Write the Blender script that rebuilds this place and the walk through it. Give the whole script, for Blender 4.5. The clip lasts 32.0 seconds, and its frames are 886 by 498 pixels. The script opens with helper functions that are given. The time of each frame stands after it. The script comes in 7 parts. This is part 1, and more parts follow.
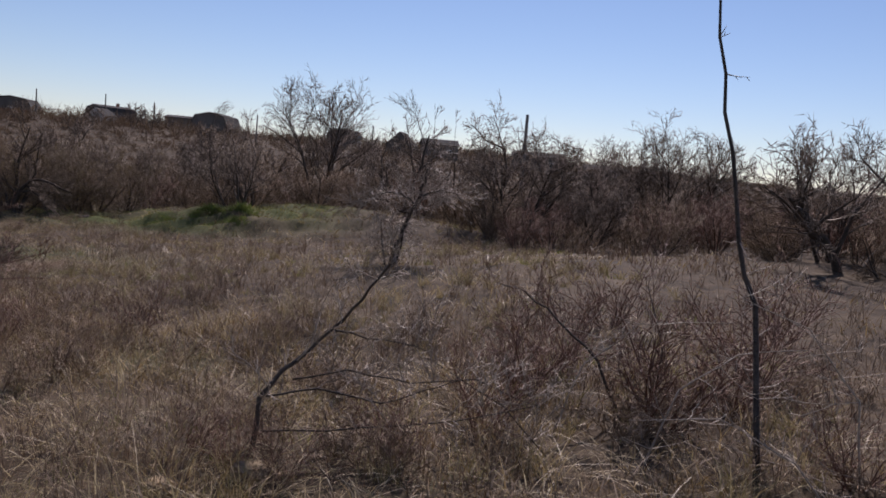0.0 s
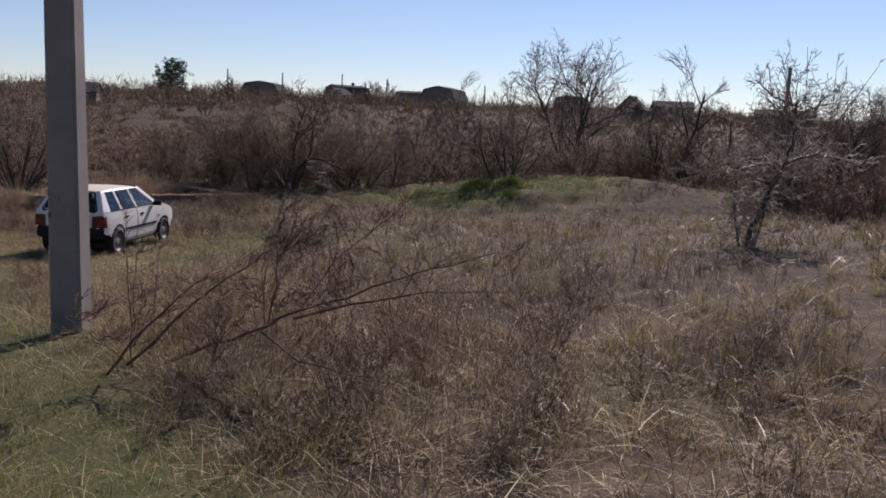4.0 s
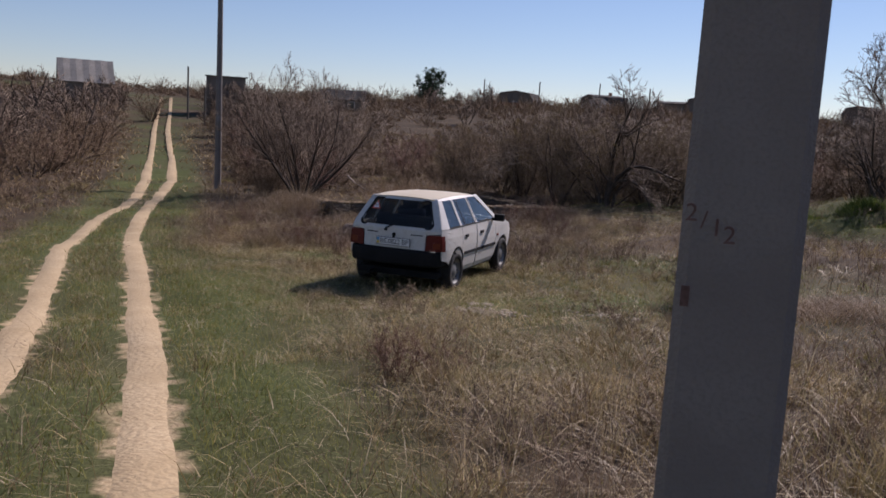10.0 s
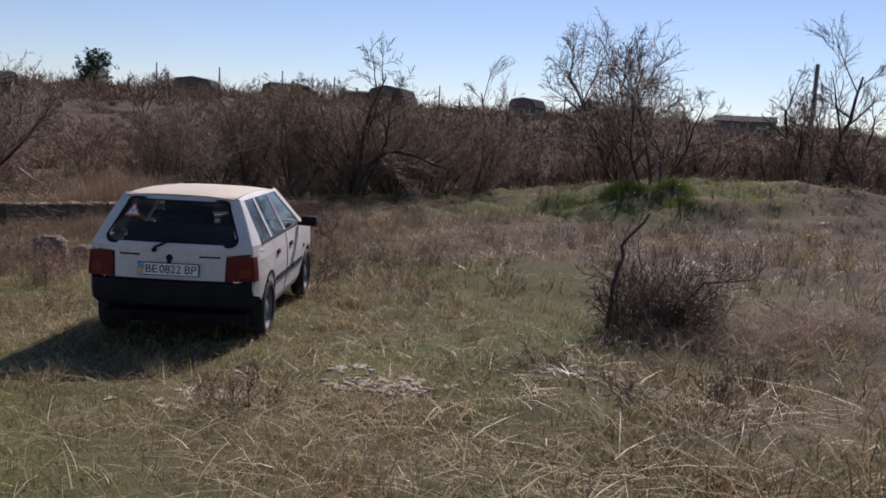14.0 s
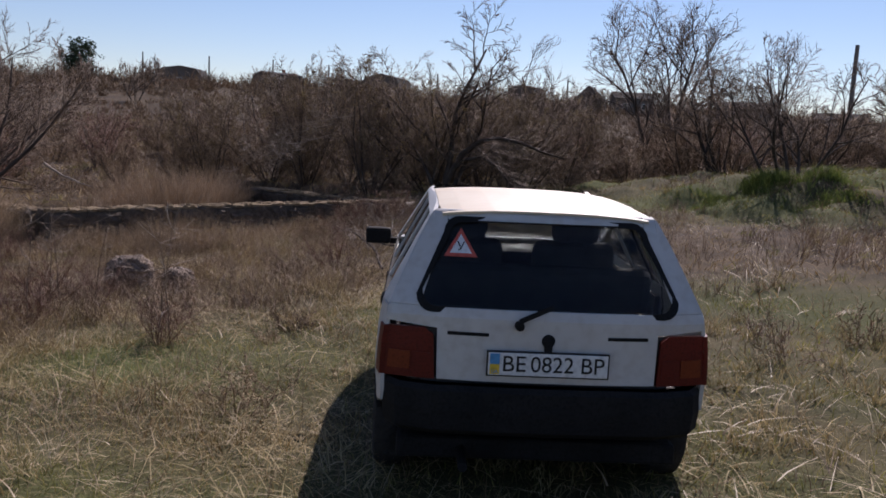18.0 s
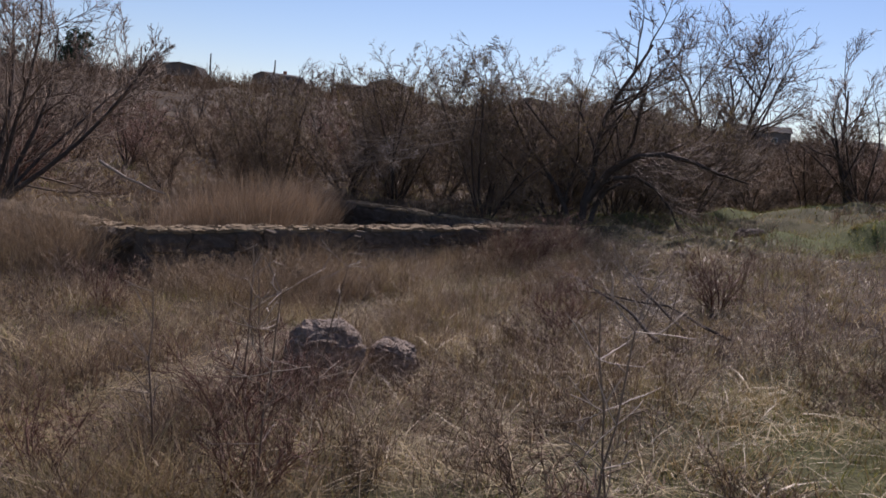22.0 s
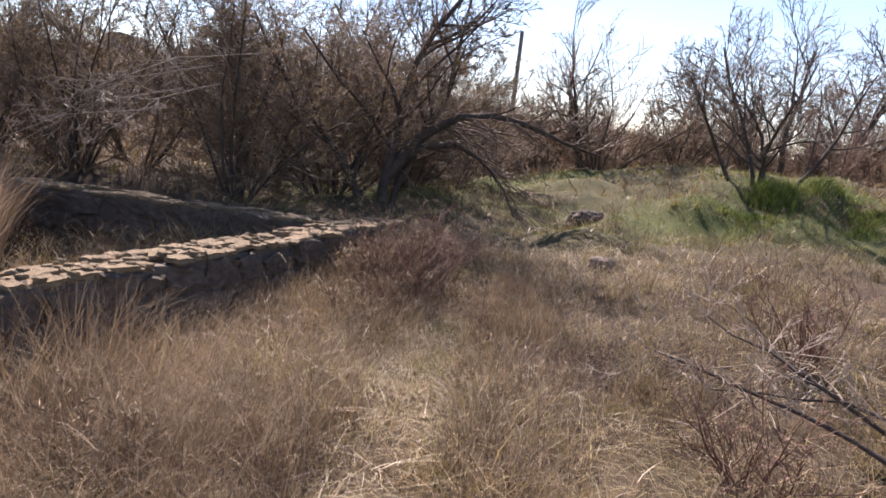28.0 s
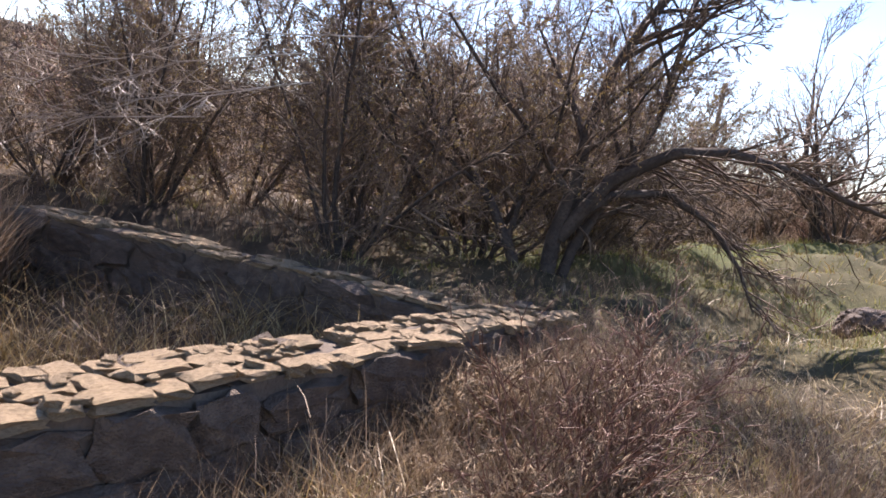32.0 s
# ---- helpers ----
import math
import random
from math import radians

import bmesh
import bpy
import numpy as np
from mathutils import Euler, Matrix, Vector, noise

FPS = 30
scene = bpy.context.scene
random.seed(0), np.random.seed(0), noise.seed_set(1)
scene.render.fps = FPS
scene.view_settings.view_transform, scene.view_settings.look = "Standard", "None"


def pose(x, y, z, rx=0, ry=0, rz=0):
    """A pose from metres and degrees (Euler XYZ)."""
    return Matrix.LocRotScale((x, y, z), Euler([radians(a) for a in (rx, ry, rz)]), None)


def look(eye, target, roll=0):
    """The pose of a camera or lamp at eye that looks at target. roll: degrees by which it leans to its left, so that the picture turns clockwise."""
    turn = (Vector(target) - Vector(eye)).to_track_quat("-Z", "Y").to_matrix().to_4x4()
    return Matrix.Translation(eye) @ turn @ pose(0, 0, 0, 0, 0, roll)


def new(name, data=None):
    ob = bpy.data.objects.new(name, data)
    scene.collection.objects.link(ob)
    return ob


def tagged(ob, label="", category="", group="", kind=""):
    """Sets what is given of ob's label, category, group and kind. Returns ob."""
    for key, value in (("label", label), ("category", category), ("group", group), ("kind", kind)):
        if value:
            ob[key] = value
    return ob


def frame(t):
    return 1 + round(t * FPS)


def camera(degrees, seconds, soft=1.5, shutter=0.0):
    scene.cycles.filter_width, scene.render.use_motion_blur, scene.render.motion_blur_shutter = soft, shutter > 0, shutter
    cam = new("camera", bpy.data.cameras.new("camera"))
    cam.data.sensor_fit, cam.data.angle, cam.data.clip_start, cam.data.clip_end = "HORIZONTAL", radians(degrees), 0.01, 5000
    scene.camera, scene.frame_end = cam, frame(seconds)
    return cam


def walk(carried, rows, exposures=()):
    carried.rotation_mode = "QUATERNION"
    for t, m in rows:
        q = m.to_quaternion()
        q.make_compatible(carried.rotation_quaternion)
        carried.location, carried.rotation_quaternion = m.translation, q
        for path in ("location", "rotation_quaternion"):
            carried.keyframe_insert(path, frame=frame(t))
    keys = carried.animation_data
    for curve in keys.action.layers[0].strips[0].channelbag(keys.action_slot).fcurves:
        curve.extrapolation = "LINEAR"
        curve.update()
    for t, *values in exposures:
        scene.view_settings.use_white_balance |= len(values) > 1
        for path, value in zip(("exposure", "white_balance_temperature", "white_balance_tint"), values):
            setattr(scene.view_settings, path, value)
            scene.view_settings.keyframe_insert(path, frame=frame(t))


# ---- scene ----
import collections
cam = camera(56.7, 32.0, 1.7)
PATH = [
    (0, (-0.11, 0.435, 1.468), (-0.098, 2.426, 1.283), 4.8),
    (0.5, (-0.394, 0.568, 1.488), (-0.47, 2.547, 1.207), 1.9),
    (1, (-0.724, 0.744, 1.48), (-0.891, 2.722, 1.235), 3.1),
    (1.5, (-1.024, 1.188, 1.414), (-1.111, 3.175, 1.202), 4.4),
    (2, (-1.345, 1.57, 1.346), (-1.545, 3.54, 1.064), 1.6),
    (2.5, (-1.597, 1.843, 1.325), (-1.89, 3.808, 1.095), 3.7),
    (3, (-1.937, 1.962, 1.312), (-2.238, 3.926, 1.083), 3.9),
    (3.5, (-2.222, 2.152, 1.304), (-2.739, 4.06, 1.0), 1.9),
    (5.5, (-3.827, 3.364, 1.198), (-4.11, 5.332, 0.978), 3.8),
    (6, (-4.233, 3.772, 1.147), (-4.434, 5.74, 0.851), 2.5),
    (6.5, (-4.576, 4.092, 1.087), (-4.807, 6.067, 0.871), 4.1),
    (7, (-4.998, 4.511, 1.021), (-5.3, 6.466, 0.726), 4.1),
    (7.5, (-5.362, 4.878, 0.961), (-5.837, 6.802, 0.698), 4.8),
    (8, (-5.781, 5.127, 0.95), (-6.267, 7.055, 0.731), 4.6),
    (8.5, (-6.143, 5.547, 0.868), (-6.835, 7.402, 0.584), 2.3),
    (9, (-6.551, 5.954, 0.799), (-7.371, 7.75, 0.48), 3.8),
    (9.5, (-6.944, 6.307, 0.773), (-7.762, 8.11, 0.489), 5.1),
    (10, (-7.307, 6.582, 0.73), (-8.323, 8.28, 0.442), 3.2),
    (10.5, (-7.694, 6.917, 0.676), (-8.664, 8.644, 0.401), 3.9),
    (11, (-8.124, 7.381, 0.607), (-9.013, 9.145, 0.293), 1.1),
    (11.5, (-8.53, 7.756, 0.581), (-9.25, 9.603, 0.314), 3.6),
    (12, (-8.945, 8.102, 0.546), (-9.449, 10.019, 0.283), 4.7),
    (12.5, (-9.315, 8.424, 0.526), (-9.817, 10.338, 0.234), 2.7),
    (13, (-9.755, 8.831, 0.489), (-10.141, 10.776, 0.221), 4.1),
    (13.5, (-10.115, 9.22, 0.427), (-10.481, 11.168, 0.157), 3.5),
    (15.5, (-11.783, 10.785, 0.248), (-11.805, 12.768, -0.014), 3.7),
    (16, (-12.208, 11.211, 0.219), (-12.338, 13.183, -0.088), 3.0),
    (16.5, (-12.611, 11.568, 0.187), (-12.757, 13.55, -0.038), 4.4),
    (17, (-13.063, 11.98, 0.162), (-13.271, 13.953, -0.094), 2.9),
    (17.5, (-13.477, 12.296, 0.13), (-13.8, 14.257, -0.088), 3.1),
    (18, (-13.936, 12.717, 0.096), (-14.188, 14.68, -0.193), 2.6),
    (18.5, (-14.33, 13.086, 0.086), (-14.692, 15.037, -0.167), 3.4),
    (19, (-14.776, 13.503, 0.043), (-15.041, 15.469, -0.21), 3.7),
    (19.5, (-15.215, 13.853, -0.013), (-15.593, 15.799, -0.28), 3.5),
    (20, (-15.638, 14.262, -0.069), (-16.085, 16.196, -0.315), 5.0),
    (20.5, (-16.061, 14.666, -0.069), (-16.435, 16.613, -0.328), 3.9),
    (21, (-16.455, 15.048, -0.096), (-16.887, 16.987, -0.327), 4.9),
    (21.5, (-16.838, 15.398, -0.099), (-17.074, 17.374, -0.3), 5.9),
    (22, (-17.339, 15.843, -0.146), (-17.548, 17.815, -0.408), 5.1),
    (22.5, (-17.92, 16.403, -0.268), (-18.167, 18.377, -0.473), 5.5),
    (23, (-18.353, 16.804, -0.313), (-18.619, 18.768, -0.585), 3.7),
    (23.5, (-18.781, 17.116, -0.349), (-19.105, 19.074, -0.59), 4.5),
    (24, (-19.183, 17.48, -0.368), (-19.334, 19.464, -0.574), 4.7),
    (24.5, (-19.582, 17.916, -0.454), (-19.714, 19.897, -0.695), 3.4),
    (25, (-19.913, 18.476, -0.538), (-19.831, 20.463, -0.751), 3.9),
    (25.5, (-20.04, 18.851, -0.574), (-19.787, 20.808, -0.9), 1.0),
    (26, (-20.127, 19.314, -0.571), (-19.673, 21.239, -0.87), 0.7),
    (26.5, (-20.06, 19.78, -0.52), (-19.27, 21.61, -0.70), 4.0),
    (28.5, (-19.766, 21.172, -0.283), (-19.007, 22.997, -0.588), 7.7),
    (29, (-19.527, 21.609, -0.28), (-18.733, 23.426, -0.537), 8.5),
    (29.5, (-19.432, 22.2, -0.374), (-18.66, 24.031, -0.602), 7.3),
    (30, (-19.305, 22.609, -0.393), (-18.689, 24.5, -0.607), 6.9),
    (30.5, (-19.164, 22.95, -0.41), (-18.488, 24.821, -0.616), 8.1),
    (31, (-18.987, 23.407, -0.47), (-18.384, 25.29, -0.766), 6.1),
    (31.5, (-18.83, 23.9, -0.515), (-18.34, 25.818, -0.803), 7.2),
    (32, (-18.707, 24.38, -0.506), (-18.368, 26.339, -0.725), 9.5),
]
walk(cam, [(t, look(eye, target, roll)) for t, eye, target, roll in PATH], [(0, 0.05, 5900, 26), (1, 0.2, 5900, 26), (2, 0.0, 5900, 26), (3.5, 0.15, 5900, 26), (5.5, 0.3, 5900, 26), (6.2, 0.3, 5900, 26), (7, -0.05, 5900, 26), (8, 0.25, 5900, 26), (9.5, 0.12, 5900, 26), (10.5, 0.04, 5900, 26), (11, -0.08, 5900, 26), (12, 0.2, 5900, 26), (16, 0.2, 5900, 26), (19, 0.15, 5900, 26), (20, 0.0, 5900, 26), (22, 0.2, 5900, 26), (23, 0.08, 5900, 26), (24, 0.67, 6000, 26), (25, 0.82, 6000, 28), (26, 1.18, 6150, 26), (28.5, 1.4, 6250, 26), (30, 1.3, 6200, 26), (31, 1.65, 6200, 24), (32, 1.75, 6200, 26)])

# ---- light ----
SUN_AZ, SUN_EL = 9.0, 39.0            # degrees east of +y, degrees up
sun_dir = Vector((math.sin(radians(SUN_AZ)) * math.cos(radians(SUN_EL)), math.cos(radians(SUN_AZ)) * math.cos(radians(SUN_EL)), math.sin(radians(SUN_EL))))
world = bpy.data.worlds.new("world")
scene.world = world
world.use_nodes = True
wn = world.node_tree.nodes
sky = wn.new("ShaderNodeTexSky")
sky.sky_type = "NISHITA"
sky.sun_disc = False
sky.sun_elevation, sky.sun_rotation = radians(SUN_EL), radians(SUN_AZ)
sky.air_density, sky.dust_density, sky.ozone_density = 1.0, 0.03, 1.8
wn["Background"].inputs["Strength"].default_value = 0.074
world.node_tree.links.new(sky.outputs[0], wn["Background"].inputs[0])
sun = new("sun", bpy.data.lights.new("sun", "SUN"))
sun.data.energy, sun.data.angle, sun.data.color = 5.0, radians(0.5), (1.0, 0.90, 0.76)
sun.matrix_world = look(sun_dir * 60, (0, 0, 0))

rng = np.random.default_rng(7)
rnd = random.Random(11)


# ---- materials ----
def mat_base(name, rough=0.8, metal=0.0, spec=0.3):
    m = bpy.data.materials.new(name)
    m.use_nodes = True
    b = m.node_tree.nodes["Principled BSDF"]
    b.inputs["Roughness"].default_value = rough
    b.inputs["Metallic"].default_value = metal
    b.inputs["Specular IOR Level"].default_value = spec
    return m, m.node_tree.nodes, m.node_tree.links, b


def ramp(nodes, stops):
    r = nodes.new("ShaderNodeValToRGB")
    els = r.color_ramp.elements
    while len(els) < len(stops):
        els.new(0.5)
    for e, (p, c) in zip(els, stops):
        e.position, e.color = p, (*c, 1)
    return r


def noise_mat(name, c1, c2, scale=4.0, fine=60.0, rough=0.85, bump=0.3, c3=None, metal=0.0, spec=0.3, dist=0.02):
    """Two noises: blotches of c1 to c2 (and c3 in the dark grain), and a bump."""
    m, n, l, b = mat_base(name, rough, metal, spec)
    co = n.new("ShaderNodeTexCoord")
    a = n.new("ShaderNodeTexNoise")
    a.inputs["Scale"].default_value, a.inputs["Detail"].default_value = scale, 5
    f = n.new("ShaderNodeTexNoise")
    f.inputs["Scale"].default_value, f.inputs["Detail"].default_value = fine, 4
    l.new(co.outputs["Object"], a.inputs["Vector"])
    l.new(co.outputs["Object"], f.inputs["Vector"])
    r = ramp(n, [(0.3, c1), (0.7, c2)])
    l.new(a.outputs["Fac"], r.inputs[0])
    c3 = c3 or tuple(v * 0.6 for v in c1)
    mix = n.new("ShaderNodeMixRGB")
    mix.inputs[2].default_value = (*c3, 1)
    k = ramp(n, [(0.45, (0, 0, 0)), (0.75, (0.8, 0.8, 0.8))])
    l.new(f.outputs["Fac"], k.inputs[0])
    l.new(k.outputs[0], mix.inputs[0])
    l.new(r.outputs[0], mix.inputs[1])
    l.new(mix.outputs[0], b.inputs["Base Color"])
    bp = n.new("ShaderNodeBump")
    bp.inputs["Strength"].default_value, bp.inputs["Distance"].default_value = bump, dist
    l.new(f.outputs["Fac"], bp.inputs["Height"])
    l.new(bp.outputs[0], b.inputs["Normal"])
    return m


def blade_mat(name, stops, rough=0.7, trans=0.25, spec=0.3):
    """Stalks and leaves: a colour for each island, and some light through."""
    m, n, l, b = mat_base(name, rough, 0, spec)
    g = n.new("ShaderNodeNewGeometry")
    val = None
    for scale, gain, off in ((0.55, 0.8, -0.4), (2.6, 1.0, -0.5)):
        co = n.new("ShaderNodeTexNoise")
        co.inputs["Scale"].default_value, co.inputs["Detail"].default_value = scale, 3
        l.new(g.outputs["Position"], co.inputs["Vector"])
        add = n.new("ShaderNodeMath")
        add.operation = "MULTIPLY_ADD"
        l.new(co.outputs["Fac"], add.inputs[0])
        add.inputs[1].default_value, add.inputs[2].default_value = gain, off
        if val:
            both = n.new("ShaderNodeMath")
            l.new(val, both.inputs[0])
            l.new(add.outputs[0], both.inputs[1])
            add = both
        val = add.outputs[0]
    sub = n.new("ShaderNodeMath")
    sub.operation = "MULTIPLY_ADD"
    l.new(g.outputs["Random Per Island"], sub.inputs[0])
    sub.inputs[1].default_value, sub.inputs[2].default_value = 0.8, 0.07
    add = n.new("ShaderNodeMath")
    l.new(val, add.inputs[0])
    l.new(sub.outputs[0], add.inputs[1])
    r = ramp(n, stops)
    l.new(add.outputs[0], r.inputs[0])
    l.new(r.outputs[0], b.inputs["Base Color"])
    if trans:
        t = n.new("ShaderNodeBsdfTranslucent")
        l.new(r.outputs[0], t.inputs[0])
        mx = n.new("ShaderNodeMixShader")
        mx.inputs[0].default_value = trans
        l.new(b.outputs[0], mx.inputs[1])
        l.new(t.outputs[0], mx.inputs[2])
        l.new(mx.outputs[0], n["Material Output"].inputs[0])
    return m


M_DRY = blade_mat("dry_grass", [(0.05, (0.105, 0.065, 0.029)), (0.4, (0.245, 0.168, 0.073)), (0.65, (0.395, 0.288, 0.124)), (0.95, (0.63, 0.50, 0.26))])
M_RANK = blade_mat("rank_weed", [(0.05, (0.11, 0.074, 0.044)), (0.5, (0.275, 0.195, 0.115)), (0.95, (0.50, 0.385, 0.245))])
M_DARKROCK = noise_mat("dark_rock", (0.07, 0.052, 0.042), (0.15, 0.115, 0.092), 5, 24, 0.9, 1.0, (0.04, 0.032, 0.027), dist=0.05)
M_TUSSOCK = blade_mat("yellow_tussock", [(0.1, (0.16, 0.13, 0.052)), (0.45, (0.285, 0.228, 0.102)), (0.9, (0.50, 0.405, 0.215))], trans=0.3)
M_THICKET = blade_mat("thicket_twig", [(0.1, (0.10, 0.066, 0.040)), (0.5, (0.195, 0.132, 0.080)), (0.9, (0.335, 0.24, 0.15))], trans=0.1, spec=0.15)
M_WEED = blade_mat("weed_stalk", [(0.1, (0.085, 0.055, 0.038)), (0.5, (0.19, 0.125, 0.078)), (0.9, (0.39, 0.285, 0.18))], trans=0.15)
M_STRAW = blade_mat("pale_straw", [(0.1, (0.34, 0.25, 0.135)), (0.9, (0.60, 0.485, 0.30))], rough=0.55, trans=0.2, spec=0.5)
M_GREEN = blade_mat("green_grass", [(0.1, (0.105, 0.112, 0.024)), (0.5, (0.235, 0.228, 0.052)), (0.9, (0.40, 0.36, 0.11))], trans=0.3)
M_HERB = blade_mat("fresh_herb", [(0.1, (0.07, 0.095, 0.02)), (0.6, (0.15, 0.19, 0.04)), (0.95, (0.24, 0.28, 0.075))], trans=0.35)
M_REED = blade_mat("reed", [(0.1, (0.20, 0.135, 0.08)), (0.5, (0.31, 0.222, 0.14)), (0.9, (0.46, 0.35, 0.24))], trans=0.25)
M_BARK = noise_mat("bark", (0.05, 0.039, 0.031), (0.105, 0.083, 0.066), 6, 40, 0.9, 0.6)
M_TWIG = blade_mat("twig", [(0.1, (0.088, 0.060, 0.042)), (0.5, (0.155, 0.112, 0.078)), (0.9, (0.26, 0.195, 0.14))], rough=0.7, trans=0.0, spec=0.2)
M_TWIG_RED = blade_mat("red_twig", [(0.1, (0.085, 0.04, 0.027)), (0.5, (0.15, 0.077, 0.05)), (0.9, (0.26, 0.152, 0.10))], rough=0.65, trans=0.0, spec=0.25)
M_TWIG_PALE = blade_mat("pale_twig", [(0.1, (0.225, 0.172, 0.128)), (0.9, (0.41, 0.335, 0.255))], rough=0.6, trans=0.0)
M_BUD = blade_mat("bud", [(0.1, (0.20, 0.13, 0.05)), (0.9, (0.34, 0.26, 0.10))], trans=0.3)
M_NEEDLE = blade_mat("pine_needle", [(0.1, (0.012, 0.03, 0.012)), (0.9, (0.035, 0.07, 0.025))], trans=0.1)
M_CONC = noise_mat("pole_concrete", (0.165, 0.143, 0.126), (0.225, 0.203, 0.182), 3, 90, 0.9, 0.35, (0.17, 0.15, 0.135))
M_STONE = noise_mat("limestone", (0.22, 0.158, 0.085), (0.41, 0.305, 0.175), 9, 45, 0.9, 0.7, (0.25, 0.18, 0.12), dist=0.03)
M_ROCK = noise_mat("grey_rock", (0.15, 0.11, 0.082), (0.31, 0.24, 0.18), 5, 24, 0.9, 1.0, (0.075, 0.06, 0.05), dist=0.06)
# wall sides: weathering, and their shade too, put into these darker colours
M_FACE = noise_mat("weathered_shaded_stone", (0.10, 0.077, 0.058), (0.21, 0.163, 0.122), 4, 26, 0.95, 0.9, (0.09, 0.075, 0.06), dist=0.04)
M_MORTAR = noise_mat("old_shaded_mortar", (0.09, 0.07, 0.053), (0.17, 0.135, 0.10), 3, 50, 0.95, 0.6, (0.08, 0.065, 0.05))
M_CHALK = noise_mat("chalky_stone", (0.36, 0.30, 0.225), (0.50, 0.43, 0.34), 6, 40, 0.95, 0.4, (0.4, 0.33, 0.25))
M_DIRT = noise_mat("dirt_track", (0.40, 0.295, 0.165), (0.51, 0.39, 0.235), 1.6, 28, 0.95, 0.7, (0.33, 0.24, 0.135), dist=0.02)
M_ROOF = noise_mat("slate_roof", (0.05, 0.045, 0.042), (0.08, 0.075, 0.07), 1, 12, 0.95, 0.2, spec=0.1)
M_ROOF_GREY = noise_mat("asbestos_roof", (0.26, 0.24, 0.21), (0.36, 0.33, 0.29), 1, 12, 0.9, 0.2)
M_HWALL = noise_mat("house_wall", (0.15, 0.125, 0.105), (0.21, 0.18, 0.15), 1, 15, 0.9, 0.2)
M_HWALL_RED = noise_mat("red_brick_wall", (0.30, 0.13, 0.075), (0.38, 0.18, 0.10), 1, 15, 0.9, 0.2)
M_HWALL_PALE = noise_mat("whitewash_wall", (0.55, 0.52, 0.48), (0.68, 0.65, 0.60), 1, 15, 0.9, 0.2)
M_DARKGLASS = mat_base("window_dark", 0.15, 0, 0.5)[0]
M_DARKGLASS.node_tree.nodes["Principled BSDF"].inputs["Base Color"].default_value = (0.03, 0.035, 0.04, 1)
M_WOODPOLE = noise_mat("pole_wood", (0.10, 0.085, 0.07), (0.17, 0.15, 0.125), 2, 30, 0.9, 0.3)
M_CERAMIC = noise_mat("insulator", (0.55, 0.54, 0.50), (0.65, 0.63, 0.6), 5, 50, 0.3, 0.05)


# ---- mesh tools ----
def mesh(name, verts, faces, mat=None, smooth=False):
    me = bpy.data.meshes.new(name)
    me.from_pydata([tuple(v) for v in verts], [], [tuple(f) for f in faces])
    if mat:
        me.materials.append(mat)
    if smooth:
        me.polygons.foreach_set("use_smooth", [True] * len(me.polygons))
    me.update()
    return me


def fast_mesh(name, verts, quads=None, tris=None, mat=None):
    """A mesh from numpy arrays of corners, quads and triangles."""
    me = bpy.data.meshes.new(name)
    nq = 0 if quads is None else len(quads)
    nt = 0 if tris is None else len(tris)
    loops = np.concatenate([a.ravel() for a in (quads, tris) if a is not None and len(a)]).astype(np.int32)
    start = np.concatenate([np.arange(nq) * 4, nq * 4 + np.arange(nt) * 3]).astype(np.int32)
    total = np.concatenate([np.full(nq, 4), np.full(nt, 3)]).astype(np.int32)
    me.vertices.add(len(verts))
    me.vertices.foreach_set("co", np.asarray(verts, np.float32).ravel())
    me.loops.add(len(loops))
    me.loops.foreach_set("vertex_index", loops)
    me.polygons.add(nq + nt)
    me.polygons.foreach_set("loop_start", start)
    me.polygons.foreach_set("loop_total", total)
    me.update(calc_edges=True)
    if mat:
        me.materials.append(mat)
    return me


def thing(name, at=(0, 0, 0), label="", category="", group="", turn=0.0, kind=""):
    ob = new(name)
    ob.empty_display_size = 0.2
    ob.matrix_world = pose(*at, 0, 0, turn)
    return tagged(ob, label, category, group, kind)


def add(name, me, parent, label="", m=None):
    ob = new(name, me)
    if parent:
        ob.parent = parent
    if m is not None:
        ob.matrix_local = m
    return tagged(ob, label)


def part(name, bm, material, parent, label="", smooth=False):
    me = bpy.data.meshes.new(name)
    bm.to_mesh(me)
    bm.free()
    me.materials.append(material)
    if smooth:
        me.polygons.foreach_set("use_smooth", [True] * len(me.polygons))
    return add(name, me, parent, label)


def box(sx, sy, sz, at=(0, 0, 0), bevel=0.0, m=None, bm=None):
    bm = bm or bmesh.new()
    r = bmesh.ops.create_cube(bm, size=1, matrix=Matrix.Translation(at) @ (m or Matrix()) @ Matrix.Diagonal((sx, sy, sz, 1)))
    if bevel:
        es = list({e for v in r["verts"] for e in v.link_edges})
        bmesh.ops.bevel(bm, geom=es, offset=bevel, segments=2, affect="EDGES", profile=0.5)
    return bm


def cyl(r1, r2, depth, m, seg=16, bm=None):
    bm = bm or bmesh.new()
    bmesh.ops.create_cone(bm, cap_ends=True, segments=seg, radius1=r1, radius2=r2, depth=depth, matrix=m)
    return bm


